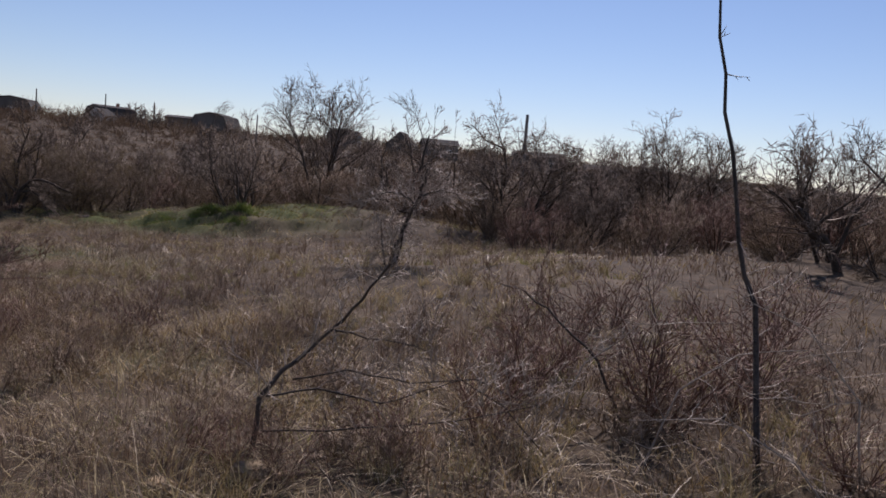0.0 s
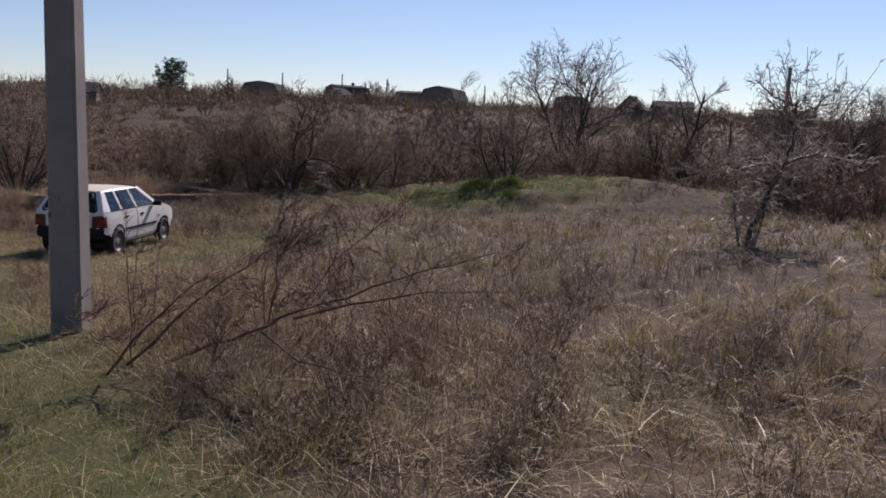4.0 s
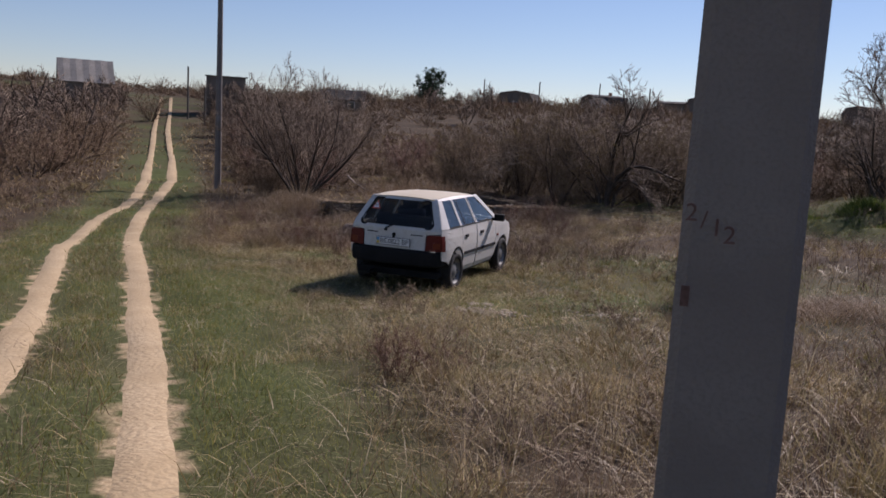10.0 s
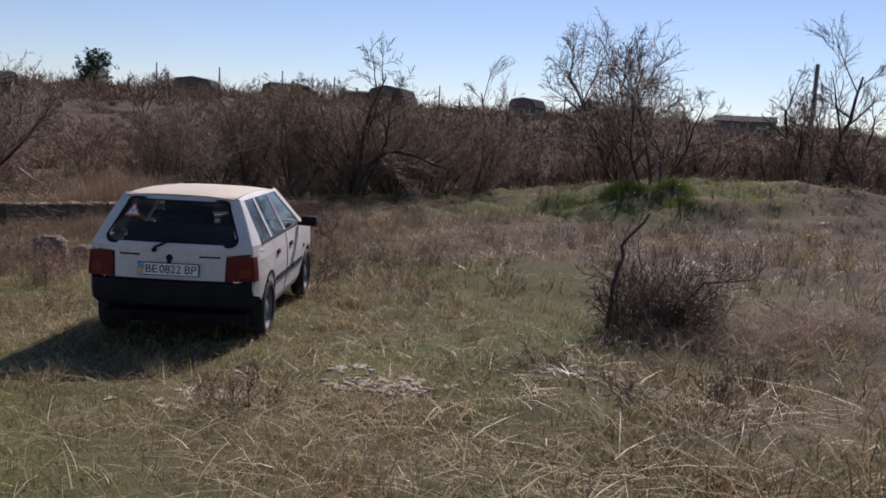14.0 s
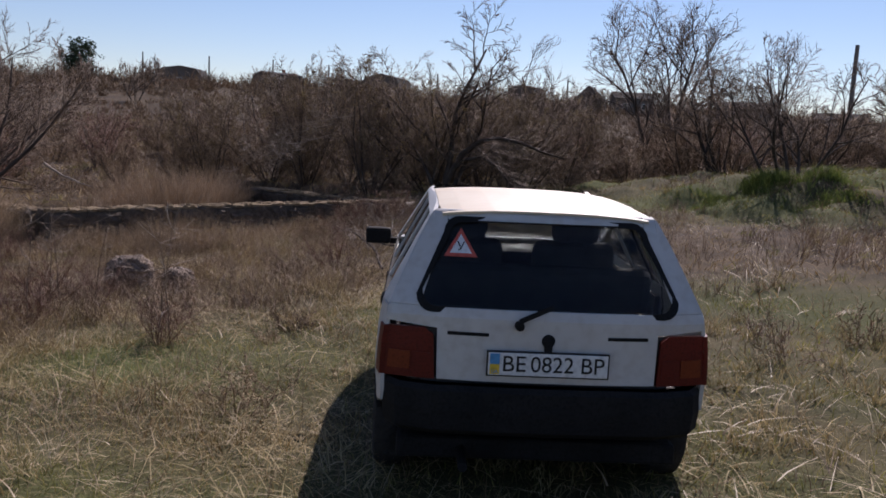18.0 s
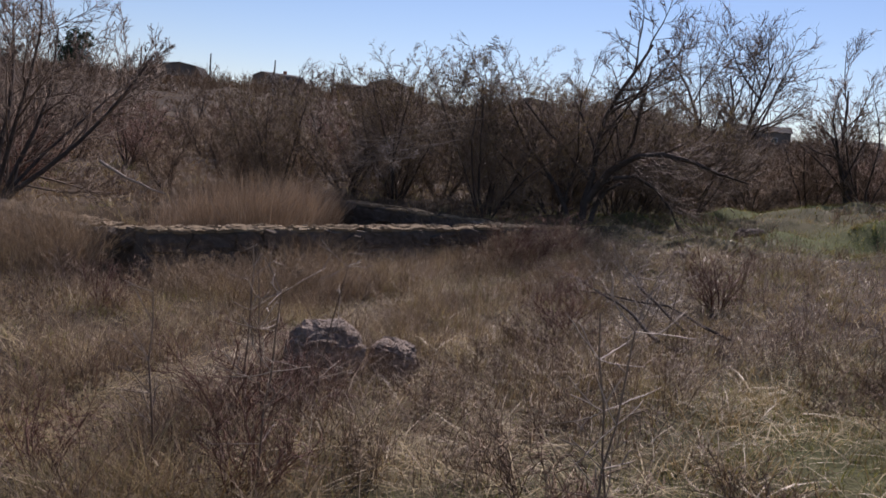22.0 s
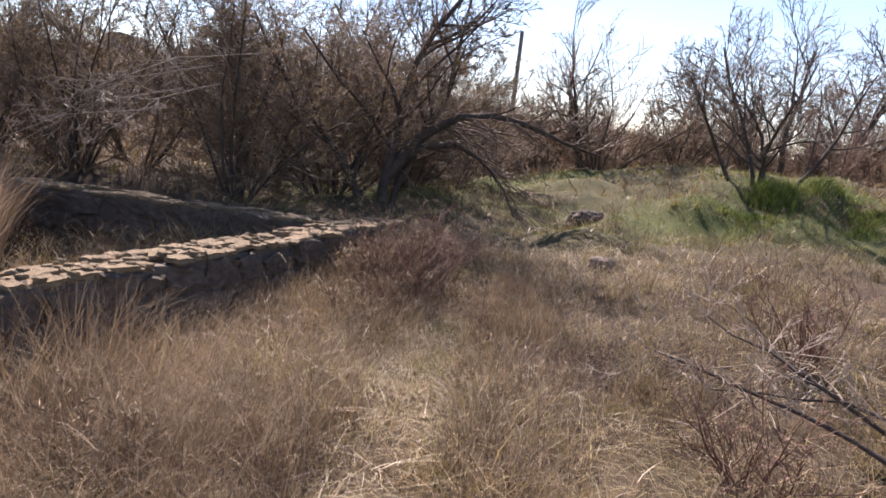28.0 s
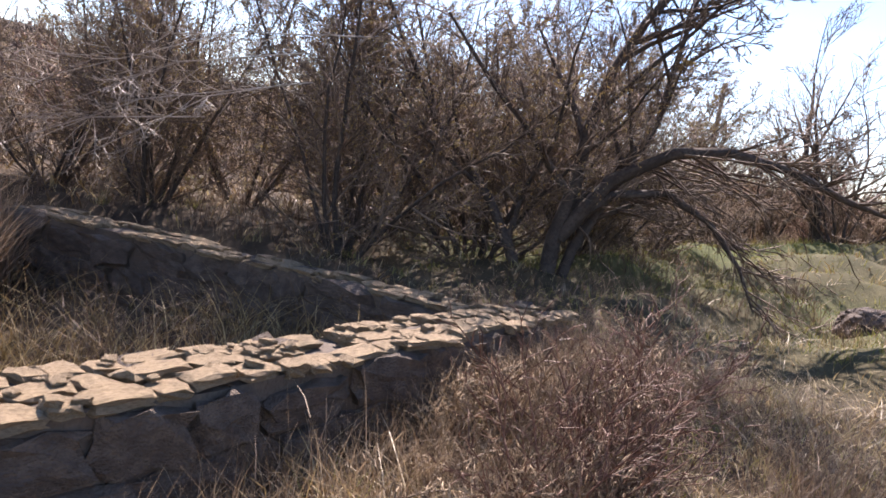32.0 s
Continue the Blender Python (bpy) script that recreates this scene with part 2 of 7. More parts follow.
def tubes(lines, sides=3, point=False):
    """Tapered tubes along polylines [(points, radii)]: corners, quads, end triangles. Pointed ones run out to a tip."""
    groups = collections.defaultdict(list)
    for pts, rad in lines:
        groups[len(pts)].append((pts, rad))
    V, Q, T = [], [], []
    base = 0
    ang = np.arange(sides) * 2 * np.pi / sides
    ca, sa = np.cos(ang), np.sin(ang)
    for n, some in groups.items():
        p = np.array([q for q, _ in some], float)
        rad = np.array([q for _, q in some], float)
        m = len(p)
        d = np.empty_like(p)
        d[:, 1:-1] = p[:, 2:] - p[:, :-2]
        d[:, 0], d[:, -1] = p[:, 1] - p[:, 0], p[:, -1] - p[:, -2]
        d /= np.linalg.norm(d, axis=2, keepdims=True) + 1e-9
        ref = np.where(np.abs(d[:, :1, 2:]) < 0.8, np.array([0.3, 0.2, 1.0]), np.array([1.0, 0.1, 0.2]))
        a = np.cross(d, ref)
        a /= np.linalg.norm(a, axis=2, keepdims=True) + 1e-9
        b = np.cross(d, a)
        ring = p[:, :, None, :] + rad[:, :, None, None] * (a[:, :, None, :] * ca[:, None] + b[:, :, None, :] * sa[:, None])
        rings = n - 1 if point else n
        flat = ring[:, :rings].reshape(m, rings * sides, 3)
        if point:
            flat = np.concatenate([flat, p[:, -1:]], 1)
        each = flat.shape[1]
        start = base + np.arange(m)[:, None, None] * each
        j = np.arange(sides)
        k = (j + 1) % sides
        if rings > 1:
            i = np.arange(rings - 1)[:, None] * sides
            cell = np.stack([i + j, i + k, i + sides + k, i + sides + j], -1).reshape(-1, 4)
            Q.append((start + cell).reshape(-1, 4))
        if point:
            last = (rings - 1) * sides
            cell = np.stack([last + j, last + k, np.full(sides, each - 1)], -1)
            T.append((start + cell).reshape(-1, 3))
        V.append(flat.reshape(-1, 3))
        base += m * each
    return np.concatenate(V), np.concatenate(Q) if Q else None, np.concatenate(T) if T else None


def tube_mesh(name, lines, mat, sides=3, point=False):
    v, q, t = tubes(lines, sides, point)
    return fast_mesh(name, v, q, t, mat)


# ---- the lie of the land ----
def ss(a, b, x):
    v = np.clip((x - a) / (b - a), 0, 1)
    return v * v * (3 - 2 * v)


FALL_S = [-30, 0, 12, 20, 29, 36, 400]
FALL_Z = [0.9, -0.2, -0.75, -1.5, -1.95, -2.0, -2.0]
WC = np.array([-21.64, 24.42])         # corner of the stone foundation
WD = np.array([0.66, 0.751])          # along its near wall
WN = np.array([-0.751, 0.66])         # into it
WALL_TOP = -1.385


def inside_pit(x, y):
    """1 inside the foundation, falling to 0 at its walls."""
    a = (x - WC[0]) * WD[0] + (y - WC[1]) * WD[1]
    b = (x - WC[0]) * WN[0] + (y - WC[1]) * WN[1]
    return ss(0.1, 0.5, a) * ss(7.4, 7.0, a) * ss(0.1, 0.5, b) * ss(6.9, 6.5, b)


def ground_z(x, y):
    s = (-x + y) * 0.7071
    w = (x + y) * 0.7071
    z = np.interp(s, FALL_S, FALL_Z)
    z = z + 0.3 * ss(4, 11, w) * ss(3, 10, s) + 0.2 * ss(5, 11, w) * ss(22, 30, s)
    yp = y * 0.87 - x * 0.5
    z = z + 5.2 * ss(38, 150, yp) * np.clip((yp - 30) / 100, 0.3, 1.5)
    z = z + 0.5 * np.sin(x * 0.05 + 1) * np.sin(y * 0.043) * ss(45, 90, yp)
    z = z + 0.45 * ss(6.5, 3, np.hypot((x + 6.5) / 1.25, y - 35)) + 0.5 * ss(7, 2, np.hypot((x + 3) / 1.3, y - 38))
    z = z - 0.35 * inside_pit(x, y)
    z = z + 0.27 * np.exp(-(((x + 8.4) / 2.6) ** 2 + ((y - 32.6) / 1.9) ** 2))
    bank = ss(7.5, 4.0, np.hypot((x + 10.0) / 1.3, (y - 33.0) / 0.8))
    z = z + bank * (0.16 * np.sin(x * 2.1 + 0.9 * np.sin(y * 1.3)) * np.sin(y * 2.4 + 0.6 * np.sin(x * 1.1)) + 0.06 * np.sin(x * 4.7 + y) * np.sin(y * 5.1))
    # small unevenness
    z = z + 0.05 * np.sin(x * 1.3 + 0.7 * np.sin(y * 0.9)) * np.sin(y * 1.1 + 0.8 * np.sin(x * 0.7)) + 0.025 * np.sin(x * 3.1 + y * 1.7) * np.sin(y * 2.7 - x * 0.9)
    return z


def gz(x, y):
    return float(ground_z(np.float64(x), np.float64(y)))


# the two wheel ruts of the field track
RUT_R = np.array([(14, -13.5), (5, -4.8), (-4, 3.7), (-9.58, 8.42), (-12.8, 11.03), (-17.9, 15.0), (-22.7, 18.65), (-26.9, 22.45), (-34.75, 30.1), (-47, 40.6), (-70.6, 60.3), (-88, 75.4), (-112, 96)])
RUT_L = np.array([(12.8, -14.8), (3.9, -6.1), (-4.6, 2.3), (-10.6, 8.0), (-13.2, 10.0), (-15.6, 11.8), (-20.8, 15.6), (-25.3, 19.6), (-29.5, 24.1), (-35.3, 29.2), (-47.6, 39.5), (-71.3, 59.3), (-88.8, 74.3), (-113, 95)])


def fine_line(pts, step=0.25):
    seg = np.linalg.norm(np.diff(pts, axis=0), axis=1)
    s = np.concatenate([[0], np.cumsum(seg)])
    u = np.arange(0, s[-1], step)
    x = np.interp(u, s, pts[:, 0])
    y = np.interp(u, s, pts[:, 1])
    k = np.ones(9) / 9
    xs = np.convolve(np.pad(x, 4, "edge"), k, "valid")
    ys = np.convolve(np.pad(y, 4, "edge"), k, "valid")
    return np.stack([xs, ys], 1)


RR, RL = fine_line(RUT_R), fine_line(RUT_L)


def line_dist(x, y, line):
    """Distance from a line on the ground; the ruts run on steadily in x, which is quicker."""
    x, y = np.atleast_1d(x), np.atleast_1d(y)
    if line is RR or line is RL:
        return np.abs(y - np.interp(x, line[::-1, 0], line[::-1, 1])) * 0.76
    out = np.full(x.shape, 1e9)
    for p in line[::2]:
        out = np.minimum(out, (x - p[0]) ** 2 + (y - p[1]) ** 2)
    return np.sqrt(out)


def vnoise(x, y, s, seed=0.0):
    return 0.5 + 0.25 * (np.sin(x * s + 1.7 * np.sin(y * s * 0.63 + seed)) + np.sin(y * s * 1.17 + 1.9 * np.sin(x * s * 0.71 - seed) + seed * 2))


def green_at(x, y):
    """How green the grass is: along the track, round the car and on the bank."""
    rd = np.minimum(line_dist(x, y, RR), line_dist(x, y, RL))
    g = ss(1.9, 0.7, rd)
    car = ss(6.0, 2.5, np.hypot((x + 12.8) / 1.3, y - 18.5))
    g = np.maximum(g, 0.85 * car * (0.35 + 0.9 * vnoise(x, y, 1.6, 5.0)))
    g = np.maximum(g, 0.8 * ss(3.2, 1.4, np.hypot((x + 14.5) / 1.5, y - 15.0)))
    g = np.maximum(g, 0.7 * ss(4.2, 1.8, np.hypot((x + 13.2) / 1.25, y - 13.8)))
    g = np.maximum(g, 0.5 * ss(3.5, 1.5, np.hypot(x + 17.5, (y - 18.0) / 1.2)))
    bank = ss(9.0, 5.0, np.hypot((x + 10.6) / 1.0, (y - 34.5) / 0.85))
    g = np.maximum(g, 0.95 * bank * (0.38 + 1.0 * vnoise(x, y, 0.9, 7.0)))
    g = np.maximum(g, 0.5 * ss(1.2, 0.3, np.hypot(x + 2.9, y - 8.3)))
    return g * (0.45 + 0.75 * vnoise(x, y, 1.1, 2.0))


# ---- ground ----
def spaced(lo, hi, step, reach):
    core = list(np.arange(lo, hi, step))
    a, d = lo, step
    left = []
    while a > -reach:
        d *= 1.16
        a -= d
        left.append(a)
    a, d = hi, step
    right = [hi]
    while a < reach:
        d *= 1.16
        a += d
        right.append(a)
    return np.array(left[::-1] + core + right)


gx, gy = spaced(-40, 10, 0.3, 1800), spaced(-4, 48, 0.3, 1800)
GX, GY = np.meshgrid(gx, gy, indexing="ij")
GZ = ground_z(GX.ravel(), GY.ravel()).reshape(GX.shape)
rutd = np.minimum(line_dist(GX.ravel(), GY.ravel(), RR), line_dist(GX.ravel(), GY.ravel(), RL)).reshape(GX.shape)
GZ = GZ - 0.06 * ss(0.75, 0.35, rutd)
nx, ny = len(gx), len(gy)
I = np.arange(nx * ny).reshape(nx, ny)
quads = np.stack([I[:-1, :-1], I[1:, :-1], I[1:, 1:], I[:-1, 1:]], -1).reshape(-1, 4)
gme = fast_mesh("ground", np.stack([GX, GY, GZ], -1).reshape(-1, 3), quads)
att = gme.attributes.new("green", "FLOAT", "POINT")
att.data.foreach_set("value", green_at(GX.ravel(), GY.ravel()).astype(np.float32))
core = (GX > -40) & (GX < 10) & (GY > -4) & (GY < 48)
att = gme.attributes.new("rut", "FLOAT", "POINT")
att.data.foreach_set("value", np.where(core, np.clip(rutd, 0, 3), 3.0).ravel().astype(np.float32))
gme.polygons.foreach_set("use_smooth", [True] * len(gme.polygons))

m, n, l, b = mat_base("field_soil", 0.95, 0, 0.1)
co = n.new("ShaderNodeTexCoord")
n1, n2, n3 = (n.new("ShaderNodeTexNoise") for _ in range(3))
for q, s, d in ((n1, 0.35, 5), (n2, 3.5, 6), (n3, 32, 6)):
    q.inputs["Scale"].default_value, q.inputs["Detail"].default_value = s, d
    l.new(co.outputs["Object"], q.inputs["Vector"])
r1 = ramp(n, [(0.3, (0.035, 0.025, 0.018)), (0.5, (0.065, 0.047, 0.031)), (0.7, (0.125, 0.092, 0.056))])
r2 = ramp(n, [(0.35, (0.03, 0.022, 0.016)), (0.65, (0.14, 0.102, 0.062))])
rg = ramp(n, [(0.3, (0.045, 0.055, 0.018)), (0.7, (0.11, 0.125, 0.042))])
l.new(n1.outputs["Fac"], r1.inputs[0])
l.new(n2.outputs["Fac"], r2.inputs[0])
l.new(n3.outputs["Fac"], rg.inputs[0])
mx = n.new("ShaderNodeMixRGB")
mx.inputs[0].default_value = 0.5
l.new(r1.outputs[0], mx.inputs[1])
l.new(r2.outputs[0], mx.inputs[2])
av = n.new("ShaderNodeAttribute")
av.attribute_name = "green"
mg = n.new("ShaderNodeMixRGB")
l.new(av.outputs["Fac"], mg.inputs[0])
l.new(mx.outputs[0], mg.inputs[1])
l.new(rg.outputs[0], mg.inputs[2])
# bare earth spilling over the edges of the ruts
ra_ = n.new("ShaderNodeAttribute")
ra_.attribute_name = "rut"
n4 = n.new("ShaderNodeTexNoise")
n4.inputs["Scale"].default_value, n4.inputs["Detail"].default_value = 3.5, 3
l.new(co.outputs["Object"], n4.inputs["Vector"])
wob = n.new("ShaderNodeMath")
wob.operation = "MULTIPLY_ADD"
l.new(n4.outputs["Fac"], wob.inputs[0])
wob.inputs[1].default_value = 0.5
l.new(ra_.outputs["Fac"], wob.inputs[2])
edge = ramp(n, [(0.36, (1, 1, 1)), (0.46, (0, 0, 0))])
l.new(wob.outputs[0], edge.inputs[0])
earth = ramp(n, [(0.3, (0.34, 0.25, 0.14)), (0.7, (0.48, 0.37, 0.225))])
l.new(n3.outputs["Fac"], earth.inputs[0])
me_ = n.new("ShaderNodeMixRGB")
l.new(edge.outputs[0], me_.inputs[0])
l.new(mg.outputs[0], me_.inputs[1])
l.new(earth.outputs[0], me_.inputs[2])
l.new(me_.outputs[0], b.inputs["Base Color"])
bp = n.new("ShaderNodeBump")
bp.inputs["Strength"].default_value, bp.inputs["Distance"].default_value = 0.6, 0.025
l.new(n3.outputs["Fac"], bp.inputs["Height"])
l.new(bp.outputs[0], b.inputs["Normal"])
gme.materials.append(m)
tagged(new("ground", gme), "dry grassy field sloping into a small valley below a hill", "ground", kind="structure")


def rut_mesh(name, line, w0):
    """One bare earth rut, with a ragged width, lying in the ground."""
    V, Q = [], []
    d = np.gradient(line, axis=0)
    d /= np.linalg.norm(d, axis=1, keepdims=True)
    nrm = np.stack([-d[:, 1], d[:, 0]], 1)
    prof = [(-1.0, -0.055), (-0.7, -0.033), (0.0, -0.028), (0.7, -0.033), (1.0, -0.055)]
    s = np.arange(len(line)) * 0.25
    wl = w0 * (1 + 0.05 * np.sin(s * 0.9) + 0.06 * np.sin(s * 2.3 + 1) + 0.05 * np.sin(s * 5.1)) * (1 + 0.12 * np.sin(s * 0.13))
    wr = w0 * (1 + 0.05 * np.sin(s * 0.8 + 2) + 0.06 * np.sin(s * 2.1 + 3) + 0.05 * np.sin(s * 4.7)) * (1 + 0.12 * np.sin(s * 0.13))
    for k, (f, dz) in enumerate(prof):
        w = (wl if f < 0 else wr)[:, None]
        p = line + nrm * f * w
        z = ground_z(p[:, 0], p[:, 1]) + dz - 0.02 + 0.16 * ss(28, 70, -p[:, 0])
        V.append(np.column_stack([p, z]))
    V = np.stack(V, 1).reshape(-1, 3)
    i = np.arange(len(line) - 1)[:, None] * 5
    j = np.arange(4)[None, :]
    Q = np.stack([i + j, i + j + 1, i + 5 + j + 1, i + 5 + j], -1).reshape(-1, 4)
    me = fast_mesh(name, V, Q[:, ::-1], None, M_DIRT)
    me.polygons.foreach_set("use_smooth", [True] * len(me.polygons))
    return me


tagged(new("dirt_track_rut", rut_mesh("dirt_track_rut", RR, 0.21)), "pale bare earth wheel rut of a field track", "dirt track", "wheel ruts", "structure")
tagged(new("dirt_track_rut", rut_mesh("dirt_track_rut", RL, 0.20)), "pale bare earth wheel rut of a field track", "dirt track", "wheel ruts", "structure")


# ---- woody plants ----
def grow(r, p, d, length, rad, depth, spec, out, level=0):
    """One shoot and, along it, its side shoots. spec: segments, wander, lift, children, angle, shorter, thinner."""
    n = spec["seg"][min(level, len(spec["seg"]) - 1)]
    wander, lift = spec["wander"], spec["lift"][min(level, len(spec["lift"]) - 1)]
    pts, radii = [np.array(p)], [rad]
    d = np.array(d, float)
    if "dome" in spec:      # keep inside the rounded outline of the crown
        rx, rz, zc = spec["dome"]
        for _ in range(7):
            e = pts[0] + (d + np.array([0, 0, lift * n * 0.4])) * length
            if (e[0] ** 2 + e[1] ** 2) / rx ** 2 + ((e[2] - zc) / rz) ** 2 < r.uniform(0.92, 1.08):
                break
            length *= 0.84
    step = length / n
    tip = 0.25 if depth else 0.35
    for i in range(n):
        d = d + np.array([r.gauss(0, wander), r.gauss(0, wander), r.gauss(0, wander) + lift])
        d /= np.linalg.norm(d)
        pts.append(pts[-1] + d * step)
        radii.append(rad * (1 - (1 - tip) * (i + 1) / n))
    out.append((level, pts, radii))
    if depth <= 0:
        return
    kids = spec["kids"][min(level, len(spec["kids"]) - 1)]
    first = spec.get("first", 0.25)
    for k in range(kids):
        u = first + (1 - first) * (k + r.random() * 0.9) / kids
        i = min(int(u * n), n - 1)
        f = u * n - i
        q = pts[i] * (1 - f) + pts[i + 1] * f
        t = pts[i + 1] - pts[i]
        t = t / np.linalg.norm(t)
        side = np.array([r.gauss(0, 1), r.gauss(0, 1), r.gauss(0, 1)])
        side -= t * side.dot(t)
        side /= np.linalg.norm(side) + 1e-6
        a = radians(spec["angle"] * r.uniform(0.6, 1.3))
        nd = t * math.cos(a) + side * math.sin(a)
        grow(r, q, nd, length * spec["short"] * r.uniform(0.6, 1.2) * (1.15 - 0.45 * u), max(radii[i] * spec["thin"], 0.0035), depth - 1, spec, out, level + 1)


def bare_meshes(name, seed, stems, spread, length, rad, depth, spec, mats, split=1, buds=0, min_r=0.004, lean=(0, 0), apart=False):
    """A leafless plant: a mesh of its stems, one of its twigs and, where it shows them, one of its buds."""
    r = random.Random(seed)
    out = []
    for k in range(stems):
        a = (k + r.random() * 0.8) / stems * 2 * math.pi
        s = spread * r.uniform(0.5, 1.1)
        d = (math.cos(a) * s + lean[0], math.sin(a) * s + lean[1], 1.0)
        base = (math.cos(a) * rad * 2.2 * (stems > 1), math.sin(a) * rad * 2.2 * (stems > 1), -0.15)
        grow(r, base, np.array(d) / np.linalg.norm(d), length * r.uniform(0.75, 1.1), rad * r.uniform(0.7, 1.1), depth, spec, out)
    thick = [(p, np.maximum(q, min_r)) for lv, p, q in out if lv < split]
    if apart:
        thick = [[s_] for s_ in thick]
    thin = [(p, np.maximum(q, min_r)) for lv, p, q in out if lv >= split]
    res = [[tube_mesh(name + "_stem", t_, mats[0], 6) for t_ in thick] if apart else tube_mesh(name + "_stem", thick, mats[0], 6), tube_mesh(name + "_twigs", thin, mats[1], 3, True)]
    if buds:
        P = []
        for lv, p, q in out:
            if lv >= 3:
                for k in range(buds):
                    i = r.randrange(1, len(p))
                    P.append(p[i] + np.array([r.gauss(0, 0.015) for _ in range(3)]))
        P = np.array(P)
        a = rng.normal(0, 0.0075, (len(P), 3, 3))
        v = (P[:, None, :] + a).reshape(-1, 3)
        res.append(fast_mesh(name + "_buds", v, None, np.arange(len(v)).reshape(-1, 3), M_BUD))
    return res


def height(meshes):
    return max(v.co.z for me in meshes for v in me.vertices)


def plant(name, meshes, at, turn=0.0, scale=1.0, label="", category="tree", group="", parts=("trunk", "crown", "foliage"), tilt=(0, 0)):
    ob = thing(name, (0, 0, 0), label, category, group)
    ob.matrix_world = pose(*at, tilt[0], tilt[1], turn) @ Matrix.Diagonal((scale, scale, scale, 1))
    for pn, me in zip(parts, meshes):
        for one_ in me if isinstance(me, list) else [me]:
            add("stem" if isinstance(me, list) else pn, one_, ob)
    return ob


def on(x, y, dz=0.0):
    return (x, y, gz(x, y) + dz)


TREE = dict(seg=[6, 4, 3, 2, 1], wander=0.12, lift=[0.05, 0.06, 0.06, 0.04], kids=[7, 6, 5, 4], angle=40, short=0.60, thin=0.56, first=0.25)
ROUND = dict(seg=[5, 4, 3, 2, 1], wander=0.13, lift=[0.03, 0.05, 0.05, 0.04], kids=[11, 8, 5, 3], angle=45, short=0.6, thin=0.56, first=0.18)
BUSH = dict(seg=[5, 3, 2, 1], wander=0.14, lift=[0.04, 0.05, 0.04], kids=[9, 7, 5], angle=42, short=0.5, thin=0.55, first=0.1)

# the dense leafless thickets of the hillside: seven shapes of rounded shrub, repeated
shrub_kinds = []
for k in range(7):
    red = k == 2
    tall_k = [2.0, 1.7, 2.3, 1.5, 2.6, 1.9, 2.2][k]
    shrub_kinds.append(bare_meshes("shrub", 40 + k, [8, 9, 7, 10, 8, 8, 9][k], 0.95, tall_k, 0.026, 3,
                                   dict(BUSH, dome=(tall_k * 0.72, tall_k * 1.05, 0)), (M_BARK, M_TWIG_RED if red else M_THICKET), 1, 0, 0.0055))
tree_kinds = [bare_meshes("tree", 80 + k, [2, 3, 5, 2][k], [0.25, 0.42, 0.7, 0.6][k], [3.6, 3.4, 3.0, 3.0][k], [0.09, 0.08, 0.065, 0.11][k], 4,
                          dict([TREE, ROUND, ROUND, ROUND][k], dome=[(1.9, 2.6, 2.7), (2.1, 2.2, 2.6), (2.3, 2.4, 1.9), (2.9, 2.1, 2.2)][k],
                               wander=[0.11, 0.12, 0.12, 0.2][k]), (M_BARK, M_TWIG), 2, 0, 0.0065) for k in range(4)]

far_tree_kinds = [bare_meshes("far_tree", 95 + k, [3, 4][k], [0.4, 0.6][k], 3.6, 0.08, 3, dict(ROUND, seg=[5, 3, 2, 1], kids=[8, 6, 4], dome=(2.2, 2.5, 2.2)), (M_BARK, M_TWIG), 2, 0, 0.022) for k in range(2)]

# single trees and large shrubs, each where it stands
big_bush = bare_meshes("big_bush", 5, 9, 0.8, 4.3, 0.032, 4, dict(ROUND, seg=[8, 5, 3, 2, 1], kids=[10, 7, 6, 4], short=0.44, wander=0.12, angle=46, first=0.05, lift=[0.03, 0.04, 0.05, 0.03], dome=(2.7, 4.5, 0)), (M_BARK, M_TWIG), 1, 1, 0.0043, apart=True)
thin_bush = bare_meshes("thin_bush", 6, 8, 0.5, 4.5, 0.03, 4, dict(ROUND, seg=[8, 5, 3, 2, 1], kids=[10, 7, 6, 4], short=0.42, wander=0.11, angle=44, first=0.05, lift=[0.05, 0.05, 0.05, 0.03], dome=(2.2, 4.8, 0)), (M_BARK, M_TWIG), 1, 1, 0.0043, apart=True)
plant("large_shrub", big_bush, on(-16.9, 32.9, -0.05), 20, 1.0, "wide leafless many-stemmed shrub with opening buds behind the stone foundation", "shrub")
plant("large_shrub", thin_bush, on(-18.3, 32.4, -0.05), 200, 1.0, "upright leafless many-stemmed shrub behind the foundation wall", "shrub")
plant("large_shrub", thin_bush, on(-20.4, 33.9, -0.05), 20, 1.0, "upright leafless many-stemmed shrub behind the foundation wall", "shrub")
plant("large_shrub", thin_bush, on(-15.2, 34.4, -0.05), 90, 0.95, "upright leafless many-stemmed shrub behind the arching tree", "shrub")
plant("large_shrub", big_bush, on(-19.5, 35.0, -0.05), 140, 0.95, "wide leafless many-stemmed shrub with opening buds behind the stone foundation", "shrub")
plant("large_shrub", big_bush, on(-21.8, 35.2, -0.05), 250, 0.8, "leafless many-stemmed shrub in the thicket behind the foundation", "shrub")
for i, (x, y, s_) in enumerate(((-23.4, 34.6, 0.8), (-17.9, 34.0, 0.9), (-24.6, 36.2, 0.85), (-13.6, 36.0, 0.8), (-21.0, 36.8, 0.85), (-16.6, 36.6, 0.9), (-15.7, 33.4, 0.78), (-14.7, 35.3, 0.8), (-17.6, 35.9, 0.85))):
    plant("large_shrub", (thin_bush, big_bush)[i % 2], on(x, y, -0.05), 77 * i, s_, "leafless many-stemmed shrub in the thicket behind the foundation", "shrub")
